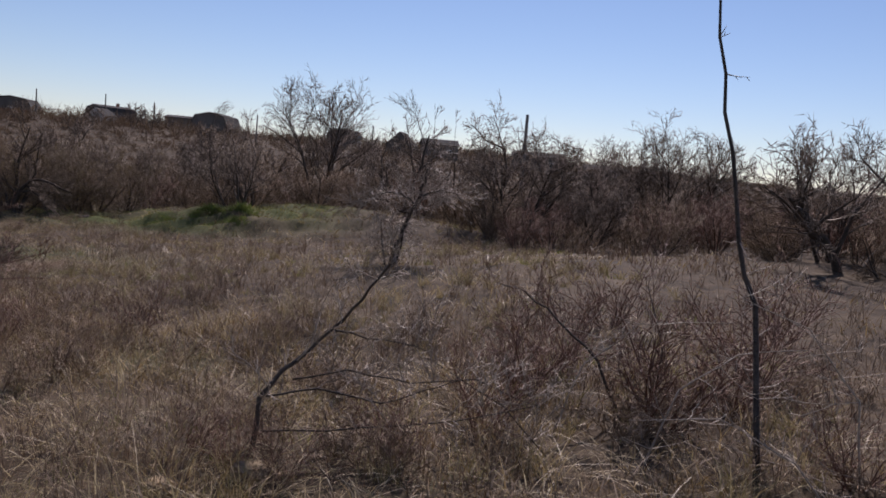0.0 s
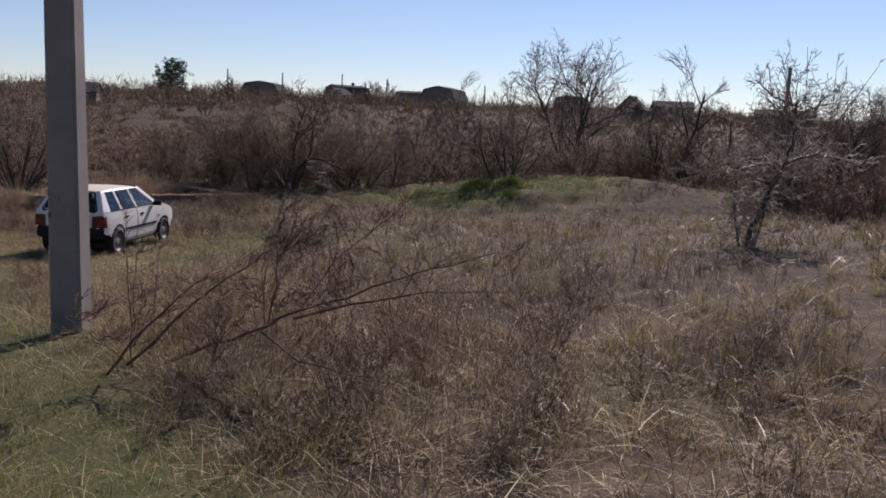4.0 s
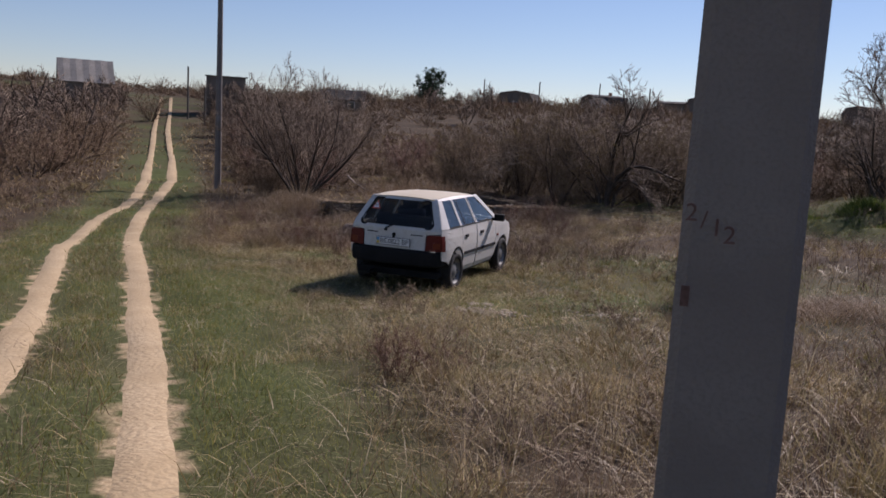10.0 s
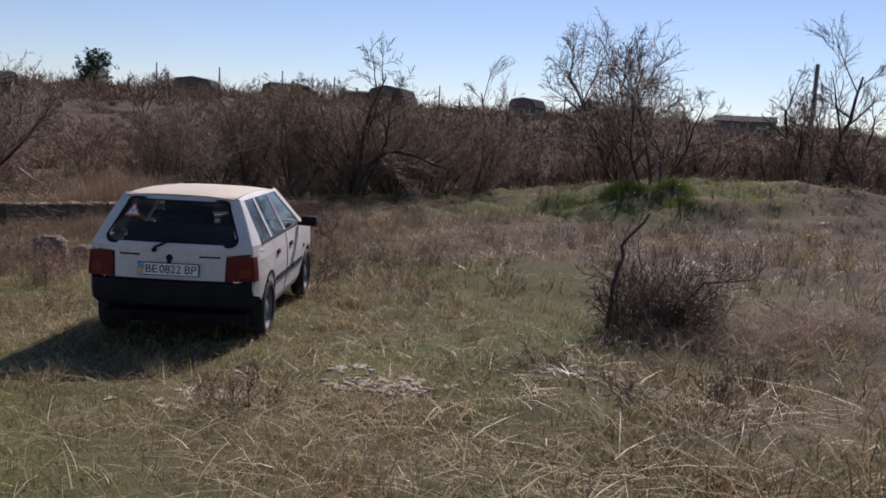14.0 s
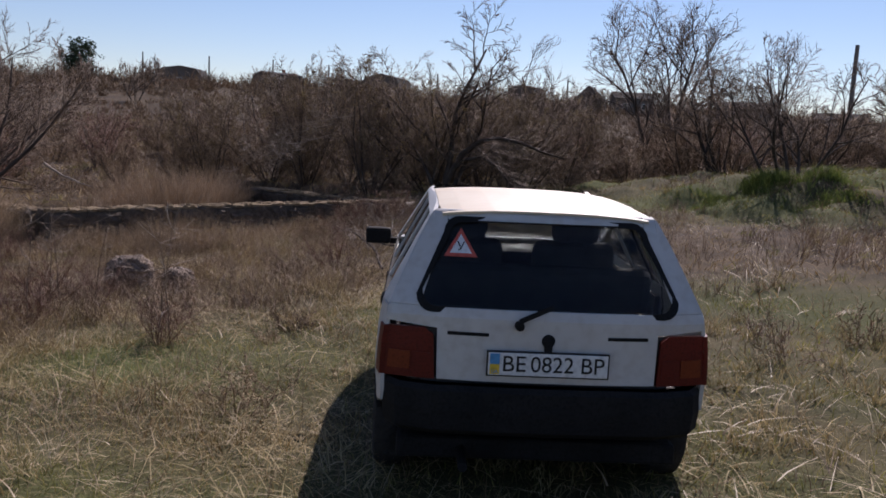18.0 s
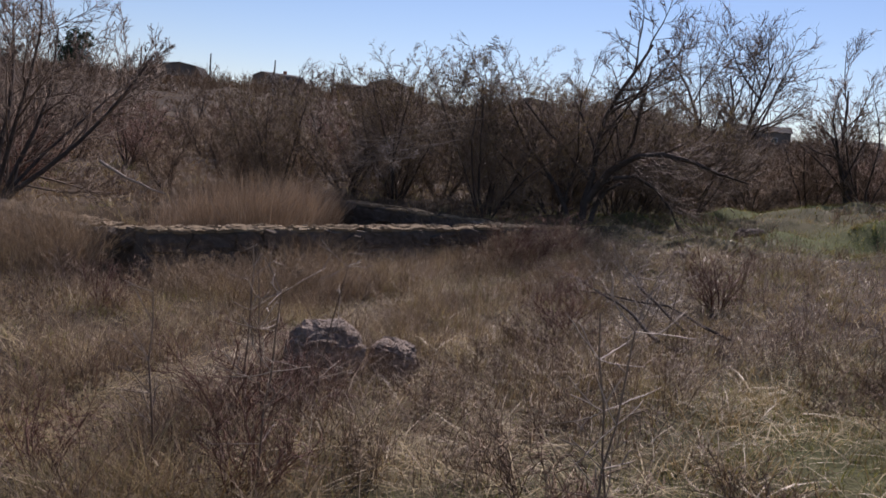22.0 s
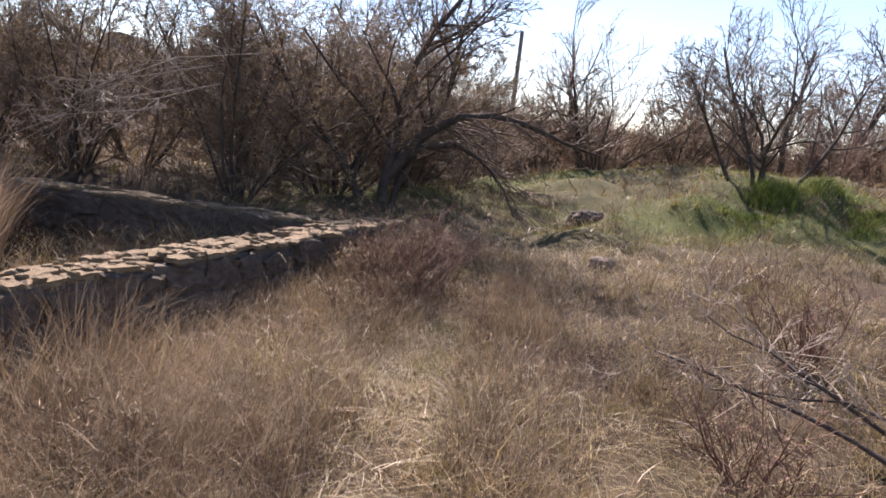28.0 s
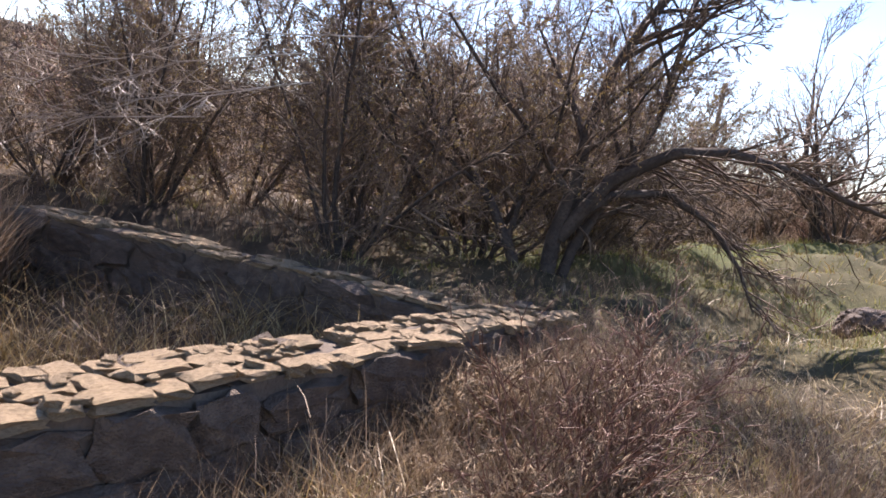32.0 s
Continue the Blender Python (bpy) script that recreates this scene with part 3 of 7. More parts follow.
left_tree = bare_meshes("left_tree", 9, 11, 0.75, 4.8, 0.045, 4, dict(TREE, lift=[0.03, 0.06, 0.09, 0.1], kids=[10, 7, 6, 5], short=0.48, wander=0.1, first=0.15, dome=(3.2, 4.4, 0)), (M_BARK, M_TWIG), 1, 0, 0.0045, apart=True)
plant("willow_shrub", left_tree, on(-27.0, 29.3, -0.05), 60, 1.2, "leafless spreading willow-like tree with fine upright reddish twigs", "tree")
low_tree = bare_meshes("low_tree", 87, 5, 0.85, 3.0, 0.055, 4, dict(ROUND, kids=[8, 6, 5, 4], dome=(2.6, 3.6, 0.4), wander=0.16, first=0.25), (M_BARK, M_TWIG), 2, 0, 0.0052)
plant("fruit_tree", low_tree, on(-8.4, 33.3, -0.1), 200, 1.0, "low spreading leafless tree rising behind the green herbs", "tree")
TREE_H = [height(k) for k in tree_kinds]
for kind, x, y, turn, tall_, label in ((3, 1.5, 43.0, 70, 7.2, "round-headed leafless fruit tree at the foot of the hill"),
                                       (1, -8.4, 56.6, 10, 9.6, "tall leafless tree with a fine rounded crown"),
                                       (0, -9.0, 38.8, 40, 4.9, "slim open leafless tree behind the green bank"),
                                       (0, -14.4, 54.5, 110, 6.6, "slim leafless tree on the hillside"),
                                       (3, 11.1, 22.7, 140, 5.6, "broad dark leafless tree with crooked limbs"),
                                       (0, -2.2, 39.6, 320, 6.4, "leafless tree beside the green bank"),
                                       (2, 3.0, 36.5, 40, 5.6, "many-stemmed leafless tree beside the green bank"),
                                       (1, 7.6, 41.0, 300, 4.4, "leafless tree at the foot of the hill"),
                                       (1, 12.5, 27.0, 130, 4.8, "leafless tree at the edge of the field"),
                                       (2, 12.2, 45.0, 60, 7.4, "rounded many-stemmed leafless tree at the foot of the hill"),
                                       (2, 10.4, 46.5, 150, 6.6, "rounded many-stemmed leafless tree at the foot of the hill")):
    plant("fruit_tree", tree_kinds[kind], on(x, y, -0.1), turn, tall_ / TREE_H[kind], label, "tree")

# the tree whose limb arches down to the ground at the end of the wall
r = random.Random(77)
out = []
AT = dict(ROUND, seg=[7, 5, 3, 2, 1], kids=[9, 7, 6, 5], short=0.46, angle=46, wander=0.12, first=0.14)
grow(r, (0, 0, -0.2), (-0.02, 0.0, 1), 3.75, 0.085, 4, AT, out)
grow(r, (0.12, 0.05, -0.2), (0.2, 0.15, 1), 3.3, 0.06, 4, AT, out)
grow(r, (-0.2, 0.1, -0.2), (-0.3, 0.2, 1), 3.3, 0.06, 4, AT, out)
arch_pts = [np.array(p) for p in ((0.05, -0.05, 0.35), (0.42, -0.2, 0.95), (0.9, -0.35, 1.28), (1.35, -0.5, 1.36), (1.85, -0.6, 1.28), (2.35, -0.7, 1.1), (2.85, -0.8, 0.98))]
out.append((0, arch_pts, [0.075, 0.07, 0.06, 0.05, 0.04, 0.028, 0.012]))
low_pts = [np.array(p) for p in ((0.08, -0.05, 0.45), (0.45, -0.2, 0.82), (0.9, -0.32, 0.92), (1.3, -0.42, 0.72), (1.62, -0.5, 0.36), (1.8, -0.55, 0.0))]
out.append((0, low_pts, [0.05, 0.045, 0.038, 0.028, 0.018, 0.008]))
for i in range(5):
    for k in range(6):
        f = r.random()
        q = low_pts[i] * (1 - f) + low_pts[i + 1] * f
        d = np.array([r.uniform(0.4, 1.0), r.uniform(-0.5, 0.3), r.uniform(-0.2, 0.5) - 0.12 * i])
        grow(r, q, d / np.linalg.norm(d), r.uniform(0.5, 1.1), 0.011, 2, dict(BUSH, seg=[4, 4, 3, 2, 1], lift=[-0.2, -0.15, -0.1], kids=[4, 4, 4, 2], wander=0.14, short=0.5, angle=34), out, 2)
for i in range(1, 6):
    for k in range(7):
        f = r.random()
        q = arch_pts[i] * (1 - f) + arch_pts[i + 1] * f
        down = k < 6 and i < 4
        d = np.array([r.uniform(0.5, 1.0), r.uniform(-0.8, 0.2), r.uniform(-0.5, 0.1) if down else r.uniform(0.1, 0.8)])
        grow(r, q, d / np.linalg.norm(d), r.uniform(0.7, 1.5) if down else r.uniform(0.4, 0.9), 0.014, 2,
             dict(BUSH, seg=[4, 4, 3, 2, 1], lift=[-0.17 if down else 0.02, -0.08, 0], kids=[4, 4, 4, 3], wander=0.15, short=0.46, angle=40), out, 2)
arch = thing("arching_tree", on(-16.4, 31.85, -0.02), "leafless tree with an arching limb bending down at the wall end", "tree", turn=-8)
add("trunk", tube_mesh("arch_trunk", [(p, np.maximum(q, 0.005)) for lv, p, q in out if lv < 2], M_BARK, 6), arch)
add("crown", tube_mesh("arch_crown", [(p, np.maximum(q, 0.006)) for lv, p, q in out if lv >= 2], M_TWIG, 3, True), arch)

# scattered shrubs and trees over the hill and the valley's edges
spots = []


def free(x, y, gap):
    return all((x - a) ** 2 + (y - b) ** 2 > gap * gap for a, b in spots)


HOUSE_AT = []


def scatter(n, xr, yr, gap, ok, size, tree_share, seed):
    rr = random.Random(seed)
    made = tries = 0
    while made < n and tries < n * 30:
        tries += 1
        x, y = rr.uniform(*xr), rr.uniform(*yr)
        if not ok(x, y) or not free(x, y, gap):
            continue
        spots.append((x, y))
        made += 1
        s = rr.uniform(*size)
        if rr.random() < tree_share:
            plant("bare_tree", far_tree_kinds[rr.randrange(2)] if y > 60 else tree_kinds[rr.randrange(4)], on(x, y, -0.1), rr.uniform(0, 360), s * 0.75, "leafless tree in the hillside thicket", "tree", "hillside trees")
        else:
            plant("bare_shrub", shrub_kinds[rr.randrange(7)], on(x, y, -0.05), rr.uniform(0, 360), s, "leafless brown shrub in the hillside thicket", "shrub", "hillside shrubs", ("stem", "crown"))


def off_track(x, y, d):
    return min(line_dist(x, y, RR)[0], line_dist(x, y, RL)[0]) > d


def yprime(x, y):
    return y * 0.87 - x * 0.5


def clearing(x, y):
    """Open ground: the field, the bank, the foundation."""
    if ((x + 8) / 9.5) ** 2 + ((y - 33) / 5.0) ** 2 < 1:
        return True
    a, b_ = (x - WC[0]) * WD[0] + (y - WC[1]) * WD[1], (x - WC[0]) * WN[0] + (y - WC[1]) * WN[1]
    return -4 < a < 8.2 and -6 < b_ < 7.4


scatter(112, (-40, 22), (31, 62), 1.5, lambda x, y: 36.5 < yprime(x, y) < 60 and off_track(x, y, 3) and not clearing(x, y) and y > 33.5 - 0.25 * (x + 20), (0.75, 1.25), 0.08, 1)
scatter(14, (-90, 60), (45, 100), 3.2, lambda x, y: 60 < yprime(x, y) < 90 and off_track(x, y, 3.2), (1.0, 1.5), 1.0, 2)
scatter(18, (-135, 45), (75, 160), 5.0, lambda x, y: 92 < yprime(x, y) < 140 and off_track(x, y, 4), (1.0, 1.6), 1.0, 12)
scatter(62, (-5, 34), (35, 62), 1.6, lambda x, y: yprime(x, y) > 27 and not clearing(x, y) and y > 40 - 0.55 * x, (0.85, 1.4), 0.12, 7)
scatter(34, (-48, -22), (17, 36), 1.9, lambda x, y: off_track(x, y, 3.0) and not clearing(x, y) and y > -0.86 * x - 1.0 + 3.5 and x < -27.5, (0.7, 1.1), 0.1, 4)
scatter(36, (-75, -24), (4, 48), 2.2, lambda x, y: off_track(x, y, 3.2) and y < -0.83 * x - 4.5, (0.8, 1.2), 0.15, 5)
scatter(24, (2, 20), (27, 41), 1.7, lambda x, y: y > 33 - 0.5 * x and not clearing(x, y), (0.8, 1.3), 0.1, 8)
for i, (x, y, s_) in enumerate(((-37, 25.3, 1.3), (-39.5, 27.6, 1.5), (-43.5, 30.8, 1.5), (-42, 26.5, 1.2), (-47.5, 34.5, 1.6), (-53, 39.5, 1.6), (-59, 44, 1.7), (-66, 50, 1.7), (-34, 34, 1.3), (-38.5, 38, 1.4), (-45, 44.5, 1.5), (-52, 51, 1.6), (-58, 56, 1.6), (-64, 61.5, 1.7), (-36.5, 21.5, 1.1), (-70, 67, 1.7), (-80, 66, 1.8), (-92, 70, 1.9), (-88, 66, 1.9))):
    plant("bare_shrub", shrub_kinds[(i * 3) % 7], on(x, y, -0.05), 53 * i, s_, "leafless shrub growing beside the field track", "shrub", "trackside shrubs", ("stem", "crown"))
for i in range(26):
    along_ = 52 + 3.1 * i
    side_ = -1 if i % 2 else 1
    x, y = -0.76 * along_, 0.65 * along_
    y = float(np.interp(x, RR[::-1, 0], RR[::-1, 1])) + side_ * (7.0 + 2.6 * (i % 3))
    plant("bare_tree", far_tree_kinds[i % 3 % 2], on(x, y, -0.1), 61 * i, 0.75 + 0.14 * (i % 4), "leafless tree beside the field track on the slope", "tree", "hillside trees")
for i in range(22):
    x = -13.5 + 0.95 * i
    y = 39.6 + 1.3 * math.sin(i * 2.3) + 0.04 * (x + 4) ** 2 * (x > -4) * 0.3
    plant("bare_shrub", shrub_kinds[(i * 5) % 7], on(x, y, -0.05), 83 * i, 1.15 + 0.25 * math.sin(i * 1.7), "leafless brown shrub in the thicket behind the green bank", "shrub", "bank shrubs", ("stem", "crown"))
scatter(42, (2, 24), (14, 34), 1.4, lambda x, y: y > 30 - 0.7 * x and off_track(x, y, 3), (0.7, 1.1), 0.1, 6)


# ---- stone foundation ----
def stone_mesh(name, seed, sx, sy, sz, mat, cuts=2, rough=0.12):
    """A broken stone: a box cut at its corners and knocked out of true."""
    r_ = random.Random(seed)
    bm = bmesh.new()
    bmesh.ops.create_cube(bm, size=1)
    if cuts:
        bmesh.ops.subdivide_edges(bm, edges=bm.edges[:], cuts=cuts, use_grid_fill=True)
    for v in bm.verts:
        q = v.co.copy()
        k = 1 - 0.10 * (abs(q.x) + abs(q.y) + abs(q.z) - 0.9)
        v.co = Vector((q.x * sx * k, q.y * sy * k, q.z * sz * k)) + Vector([r_.uniform(-rough, rough) * s for s in (sx, sy, sz)])
    me = bpy.data.meshes.new(name)
    bm.to_mesh(me)
    bm.free()
    me.materials.append(mat)
    return me


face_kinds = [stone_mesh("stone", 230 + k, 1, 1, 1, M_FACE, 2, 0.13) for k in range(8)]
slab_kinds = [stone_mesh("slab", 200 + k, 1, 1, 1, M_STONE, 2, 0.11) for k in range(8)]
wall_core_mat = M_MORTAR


def ruin_wall(name, a, b_, width, top, base, label, seed, keep, chips, courses, sink=0.0):
    """A low rubble wall from a to b_: a mortared core, face stones in courses and loose slabs on top."""
    r_ = random.Random(seed)
    a, b_ = np.array(a), np.array(b_)
    L = np.linalg.norm(b_ - a)
    ang = math.degrees(math.atan2(b_[1] - a[1], b_[0] - a[0]))
    w = thing(name, (a[0], a[1], 0), label, "stone wall", "foundation walls", ang, "structure")
    crown = lambda x_: top - sink * min(max(x_ / L, 0), 1)
    # core, with an uneven crown
    n_ = max(4, int(L / 0.3))
    V, Fc = [], []
    for i in range(n_ + 1):
        x = L * i / n_
        t = crown(x) - 0.05 + r_.uniform(-0.02, 0.015)
        V += [(x, -width / 2 + 0.03, base), (x, -width / 2 + 0.03, t), (x, width / 2 - 0.03, t + r_.uniform(-0.02, 0.01)), (x, width / 2 - 0.03, base)]
    for i in range(n_):
        k = i * 4
        for j in range(3):
            Fc.append((k + j, k + 4 + j, k + 5 + j, k + 1 + j))
    Fc += [(0, 1, 2, 3), (n_ * 4 + 3, n_ * 4 + 2, n_ * 4 + 1, n_ * 4)]
    add("wall_core", mesh("wall_core", V, Fc, wall_core_mat), w)
    # stones of the two faces
    for side in (-1, 1):
        for c in range(courses):
            x = r_.uniform(-0.1, 0.05)
            while x < L - 0.1:
                lw = r_.uniform(0.22, 0.62)
                h = (crown(x) - 0.06 - base) / courses
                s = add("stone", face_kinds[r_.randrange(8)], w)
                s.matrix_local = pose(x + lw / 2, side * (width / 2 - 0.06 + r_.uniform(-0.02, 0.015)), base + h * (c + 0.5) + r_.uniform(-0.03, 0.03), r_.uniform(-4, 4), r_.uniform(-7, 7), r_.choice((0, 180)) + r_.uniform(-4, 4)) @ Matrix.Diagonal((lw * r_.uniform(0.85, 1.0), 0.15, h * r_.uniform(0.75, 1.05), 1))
                x += lw
    # flat slabs fitted side by side along the crown, with small chips in the joints
    lane = width / 3
    for row in range(3):
        x = r_.uniform(-0.05, 0.05)
        while x < L:
            sx = r_.uniform(0.09, 0.20) if r_.random() < 0.7 else r_.uniform(0.22, 0.36)
            sy, sz = lane * r_.uniform(0.74, 1.0), r_.uniform(0.035, 0.055)
            if r_.random() < keep:
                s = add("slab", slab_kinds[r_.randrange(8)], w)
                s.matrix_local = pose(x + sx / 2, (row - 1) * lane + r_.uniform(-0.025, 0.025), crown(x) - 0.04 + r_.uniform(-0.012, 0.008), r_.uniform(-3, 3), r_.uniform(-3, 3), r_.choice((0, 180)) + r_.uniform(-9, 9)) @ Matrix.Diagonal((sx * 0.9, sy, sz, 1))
            x += sx
    for k in range(chips):
        x = r_.uniform(0, L)
        c_ = r_.uniform(0.03, 0.075)
        s = add("slab", slab_kinds[r_.randrange(8)], w)
        s.matrix_local = pose(x, r_.uniform(-0.5, 0.5) * (width - 0.06), crown(x) - 0.02 + c_ * 0.1, r_.uniform(-8, 8), r_.uniform(-8, 8), r_.uniform(0, 360)) @ Matrix.Diagonal((c_, c_ * 0.75, c_ * 0.35, 1))
    return w


C0, E0 = WC, WC + WD * 7.05
L0, F0 = WC + WN * 6.2, E0 + np.array([-0.87, 0.49]) * 4.6
ruin_wall("wall_near", C0 + WN * 0.03, E0 + WN * 0.03, 0.41, WALL_TOP, -2.35, "low rubble limestone foundation wall with loose slabs on its crown", 1, 0.95, 110, 4)
ruin_wall("wall_left", C0 + WN * 0.3, L0, 0.46, WALL_TOP - 0.04, -2.35, "low rubble limestone foundation wall partly overgrown with weeds", 2, 0.75, 20, 4, 0.34)
ruin_wall("wall_far", E0 + np.array([-0.87, 0.49]) * 0.3, F0, 0.42, WALL_TOP - 0.10, -2.5, "low rubble limestone foundation wall under the shrubs", 3, 0.8, 15, 4)


# ---- concrete pole by the track ----
pole = thing("concrete_pole", on(-7.72, 8.70, -0.3), "tapered grey concrete power pole with faded painted digits", "pole", turn=14)
bm = bmesh.new()
levels = [(0, 0.146, 0.13), (1.2, 0.141, 0.125), (2.2, 0.136, 0.12), (3.4, 0.131, 0.115), (6, 0.13, 0.105), (9.3, 0.105, 0.09)]
rings = []
for z, hx, hy in levels:
    c_ = 0.025
    rings.append([bm.verts.new((x, y, z)) for x, y in ((-hx + c_, -hy), (hx - c_, -hy), (hx, -hy + c_), (hx, hy - c_), (hx - c_, hy), (-hx + c_, hy), (-hx, hy - c_), (-hx, -hy + c_))])
for a, b_ in zip(rings, rings[1:]):
    for i in range(8):
        bm.faces.new((a[i], a[(i + 1) % 8], b_[(i + 1) % 8], b_[i]))
bm.faces.new(rings[-1])
bm.faces.new(rings[0][::-1])
part("shaft", bm, M_CONC, pole)
part("crossarm", box(1.3, 0.08, 0.08, (0, 0, 9.0), 0.008), M_WOODPOLE, pole)
M_PAINT = noise_mat("faded_red_paint", (0.11, 0.062, 0.05), (0.16, 0.10, 0.085), 20, 90, 0.8, 0.1)


def words(name, text, size, mat, parent, m_, thick=0.001):
    cu = bpy.data.curves.new(name, "FONT")
    cu.body, cu.size, cu.extrude, cu.align_x, cu.align_y = text, size, thick, "CENTER", "CENTER"
    tmp = bpy.data.objects.new("tmp", cu)
    scene.collection.objects.link(tmp)
    me = bpy.data.meshes.new_from_object(tmp.evaluated_get(bpy.context.evaluated_depsgraph_get()))
    bpy.data.objects.remove(tmp)
    me.materials.clear()
    me.materials.append(mat)
    return add(name, me, parent, "", m_)


for k, ch in enumerate("2/12"):
    words("painted_digit", ch, 0.06, M_PAINT, pole, pose(-0.118 + 0.03 * k, -0.1255, 1.59 - 0.016 * k, 90, 0, 0))
part("dark_smear", box(0.02, 0.003, 0.05, (-0.115, -0.1275, 1.39)), M_PAINT, pole)


# ---- poles and houses on the hill ----
def power_pole(at, height, r0, label, arm=True, turn=0.0, mat=M_WOODPOLE):
    p = thing("utility_pole", at, label, "utility pole", turn=turn)
    part("shaft", cyl(r0, r0 * 0.7, height, Matrix.Translation((0, 0, height / 2)), 10), mat, p)
    if arm:
        part("crossarm", box(1.5, 0.09, 0.09, (0, 0, height - 0.35), 0.01), M_WOODPOLE, p)
        for x in (-0.68, 0.68):
            part("insulator", cyl(0.05, 0.04, 0.2, Matrix.Translation((x, 0, height - 0.2)), 8), M_CERAMIC, p)
        part("insulator", cyl(0.05, 0.04, 0.2, Matrix.Translation((0, 0, height + 0.1)), 8), M_CERAMIC, p)
    return p


power_pole(on(-30.8, 28.9, -0.2), 8.0, 0.13, "grey concrete power pole with a short crossarm beside the track", True, -50, M_CONC)



def house(at, turn, w, d, wall_h, roof_h, label, wall=None, roof=None, style="gable", chimney=False, windows=2, eave=0.25):
    """A small dacha: walls, roof with thickness, windows and door."""
    wall, roof = wall or M_HWALL, roof or M_ROOF
    hs = thing("house", at, label, "house", "hilltop houses", turn)
    bm = bmesh.new()
    ridge = wall_h + roof_h
    if style == "mansard":
        prof = [(-d / 2, 0), (-d / 2, wall_h), (-d * 0.39, wall_h + roof_h * 0.75), (0, ridge), (d * 0.39, wall_h + roof_h * 0.75), (d / 2, wall_h), (d / 2, 0)]
    elif style == "flat":
        prof = [(-d / 2, 0), (-d / 2, wall_h), (d / 2, wall_h + roof_h), (d / 2, 0)]
    else:
        prof = [(-d / 2, 0), (-d / 2, wall_h), (0, ridge), (d / 2, wall_h), (d / 2, 0)]
    fr = [bm.verts.new((-w / 2, y, z)) for y, z in prof]
    bk = [bm.verts.new((w / 2, y, z)) for y, z in prof]
    bm.faces.new(fr)
    bm.faces.new(bk[::-1])
    for i in range(len(prof)):
        j = (i + 1) % len(prof)
        bm.faces.new((fr[i], bk[i], bk[j], fr[j]))
    bmesh.ops.recalc_face_normals(bm, faces=bm.faces[:])
    part("wall", bm, wall, hs)
    top = prof[1:-1]
    for k, (p, q) in enumerate(zip(top, top[1:])):
        t = Vector((q[0] - p[0], q[1] - p[1]))
        L_ = t.length
        nrm = Vector((-t.y, t.x)).normalized()
        ext0 = eave if k == 0 else 0.0
        ext1 = eave if k == len(top) - 2 else 0.0
        t.normalize()
        a = Vector(p) - t * ext0
        c_ = Vector(q) + t * ext1
        bm = bmesh.new()
        vs = []
        n_ = max(2, int(w * 2))
        for i in range(n_ + 1):
            x = -w / 2 - eave + (w + 2 * eave) * i / n_
            wv = 0.045 * (i % 2)
            for pt, o in ((a, 0.01), (c_, 0.01), (c_, 0.07 + wv), (a, 0.07 + wv)):
                s_ = pt + nrm * o
                vs.append(bm.verts.new((x, s_.x, s_.y)))
        for i in range(n_):
            for j in range(4):
                bm.faces.new((vs[i * 4 + j], vs[i * 4 + (j + 1) % 4], vs[i * 4 + 4 + (j + 1) % 4], vs[i * 4 + 4 + j]))
        bm.faces.new(vs[:4][::-1])
        bm.faces.new(vs[-4:])
        bmesh.ops.recalc_face_normals(bm, faces=bm.faces[:])
        part("roof", bm, roof, hs)
    for k in range(windows):
        x = (k + 0.5) / windows * w - w / 2
        win = part("window", box(0.95, 0.08, 1.0, (x, -d / 2 - 0.01, wall_h * 0.55), 0.01), M_HWALL_PALE, hs)
        part("pane", box(0.8, 0.03, 0.85, (x, -d / 2 - 0.05, wall_h * 0.55)), M_DARKGLASS, win)
        win2 = part("window", box(0.08, 0.8, 0.9, (-w / 2 - 0.01, 0 if k == 0 else d * 0.2, wall_h * 0.6 if k == 0 else wall_h * 0.6), 0.01), M_HWALL_PALE, hs) if k == 0 else None
        if win2:
            part("pane", box(0.03, 0.65, 0.75, (-w / 2 - 0.05, 0, wall_h * 0.6)), M_DARKGLASS, win2)
    if chimney:
        part("chimney", box(0.45, 0.45, 1.1, (w * 0.25, d * 0.12, ridge + 0.1), 0.02), M_HWALL_RED, hs)
    return hs


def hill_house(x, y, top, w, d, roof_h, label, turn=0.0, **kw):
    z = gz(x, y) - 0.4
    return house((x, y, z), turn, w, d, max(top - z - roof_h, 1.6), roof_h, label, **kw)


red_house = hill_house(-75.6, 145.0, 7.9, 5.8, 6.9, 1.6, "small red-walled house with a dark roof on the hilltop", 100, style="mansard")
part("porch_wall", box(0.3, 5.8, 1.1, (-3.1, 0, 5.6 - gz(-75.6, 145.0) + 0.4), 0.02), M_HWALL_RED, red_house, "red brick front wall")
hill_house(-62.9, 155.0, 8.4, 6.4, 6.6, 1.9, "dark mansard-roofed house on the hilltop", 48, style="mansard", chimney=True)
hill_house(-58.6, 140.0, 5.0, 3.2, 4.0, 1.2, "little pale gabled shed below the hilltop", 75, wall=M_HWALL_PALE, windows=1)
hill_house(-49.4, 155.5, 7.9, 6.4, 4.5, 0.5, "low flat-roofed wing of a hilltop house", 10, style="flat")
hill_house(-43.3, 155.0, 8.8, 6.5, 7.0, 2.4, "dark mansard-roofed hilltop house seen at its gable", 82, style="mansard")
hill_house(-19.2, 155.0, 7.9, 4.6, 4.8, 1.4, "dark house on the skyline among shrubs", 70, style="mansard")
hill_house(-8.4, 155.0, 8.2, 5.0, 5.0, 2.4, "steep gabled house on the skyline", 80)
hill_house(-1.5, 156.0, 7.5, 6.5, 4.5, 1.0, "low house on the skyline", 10)
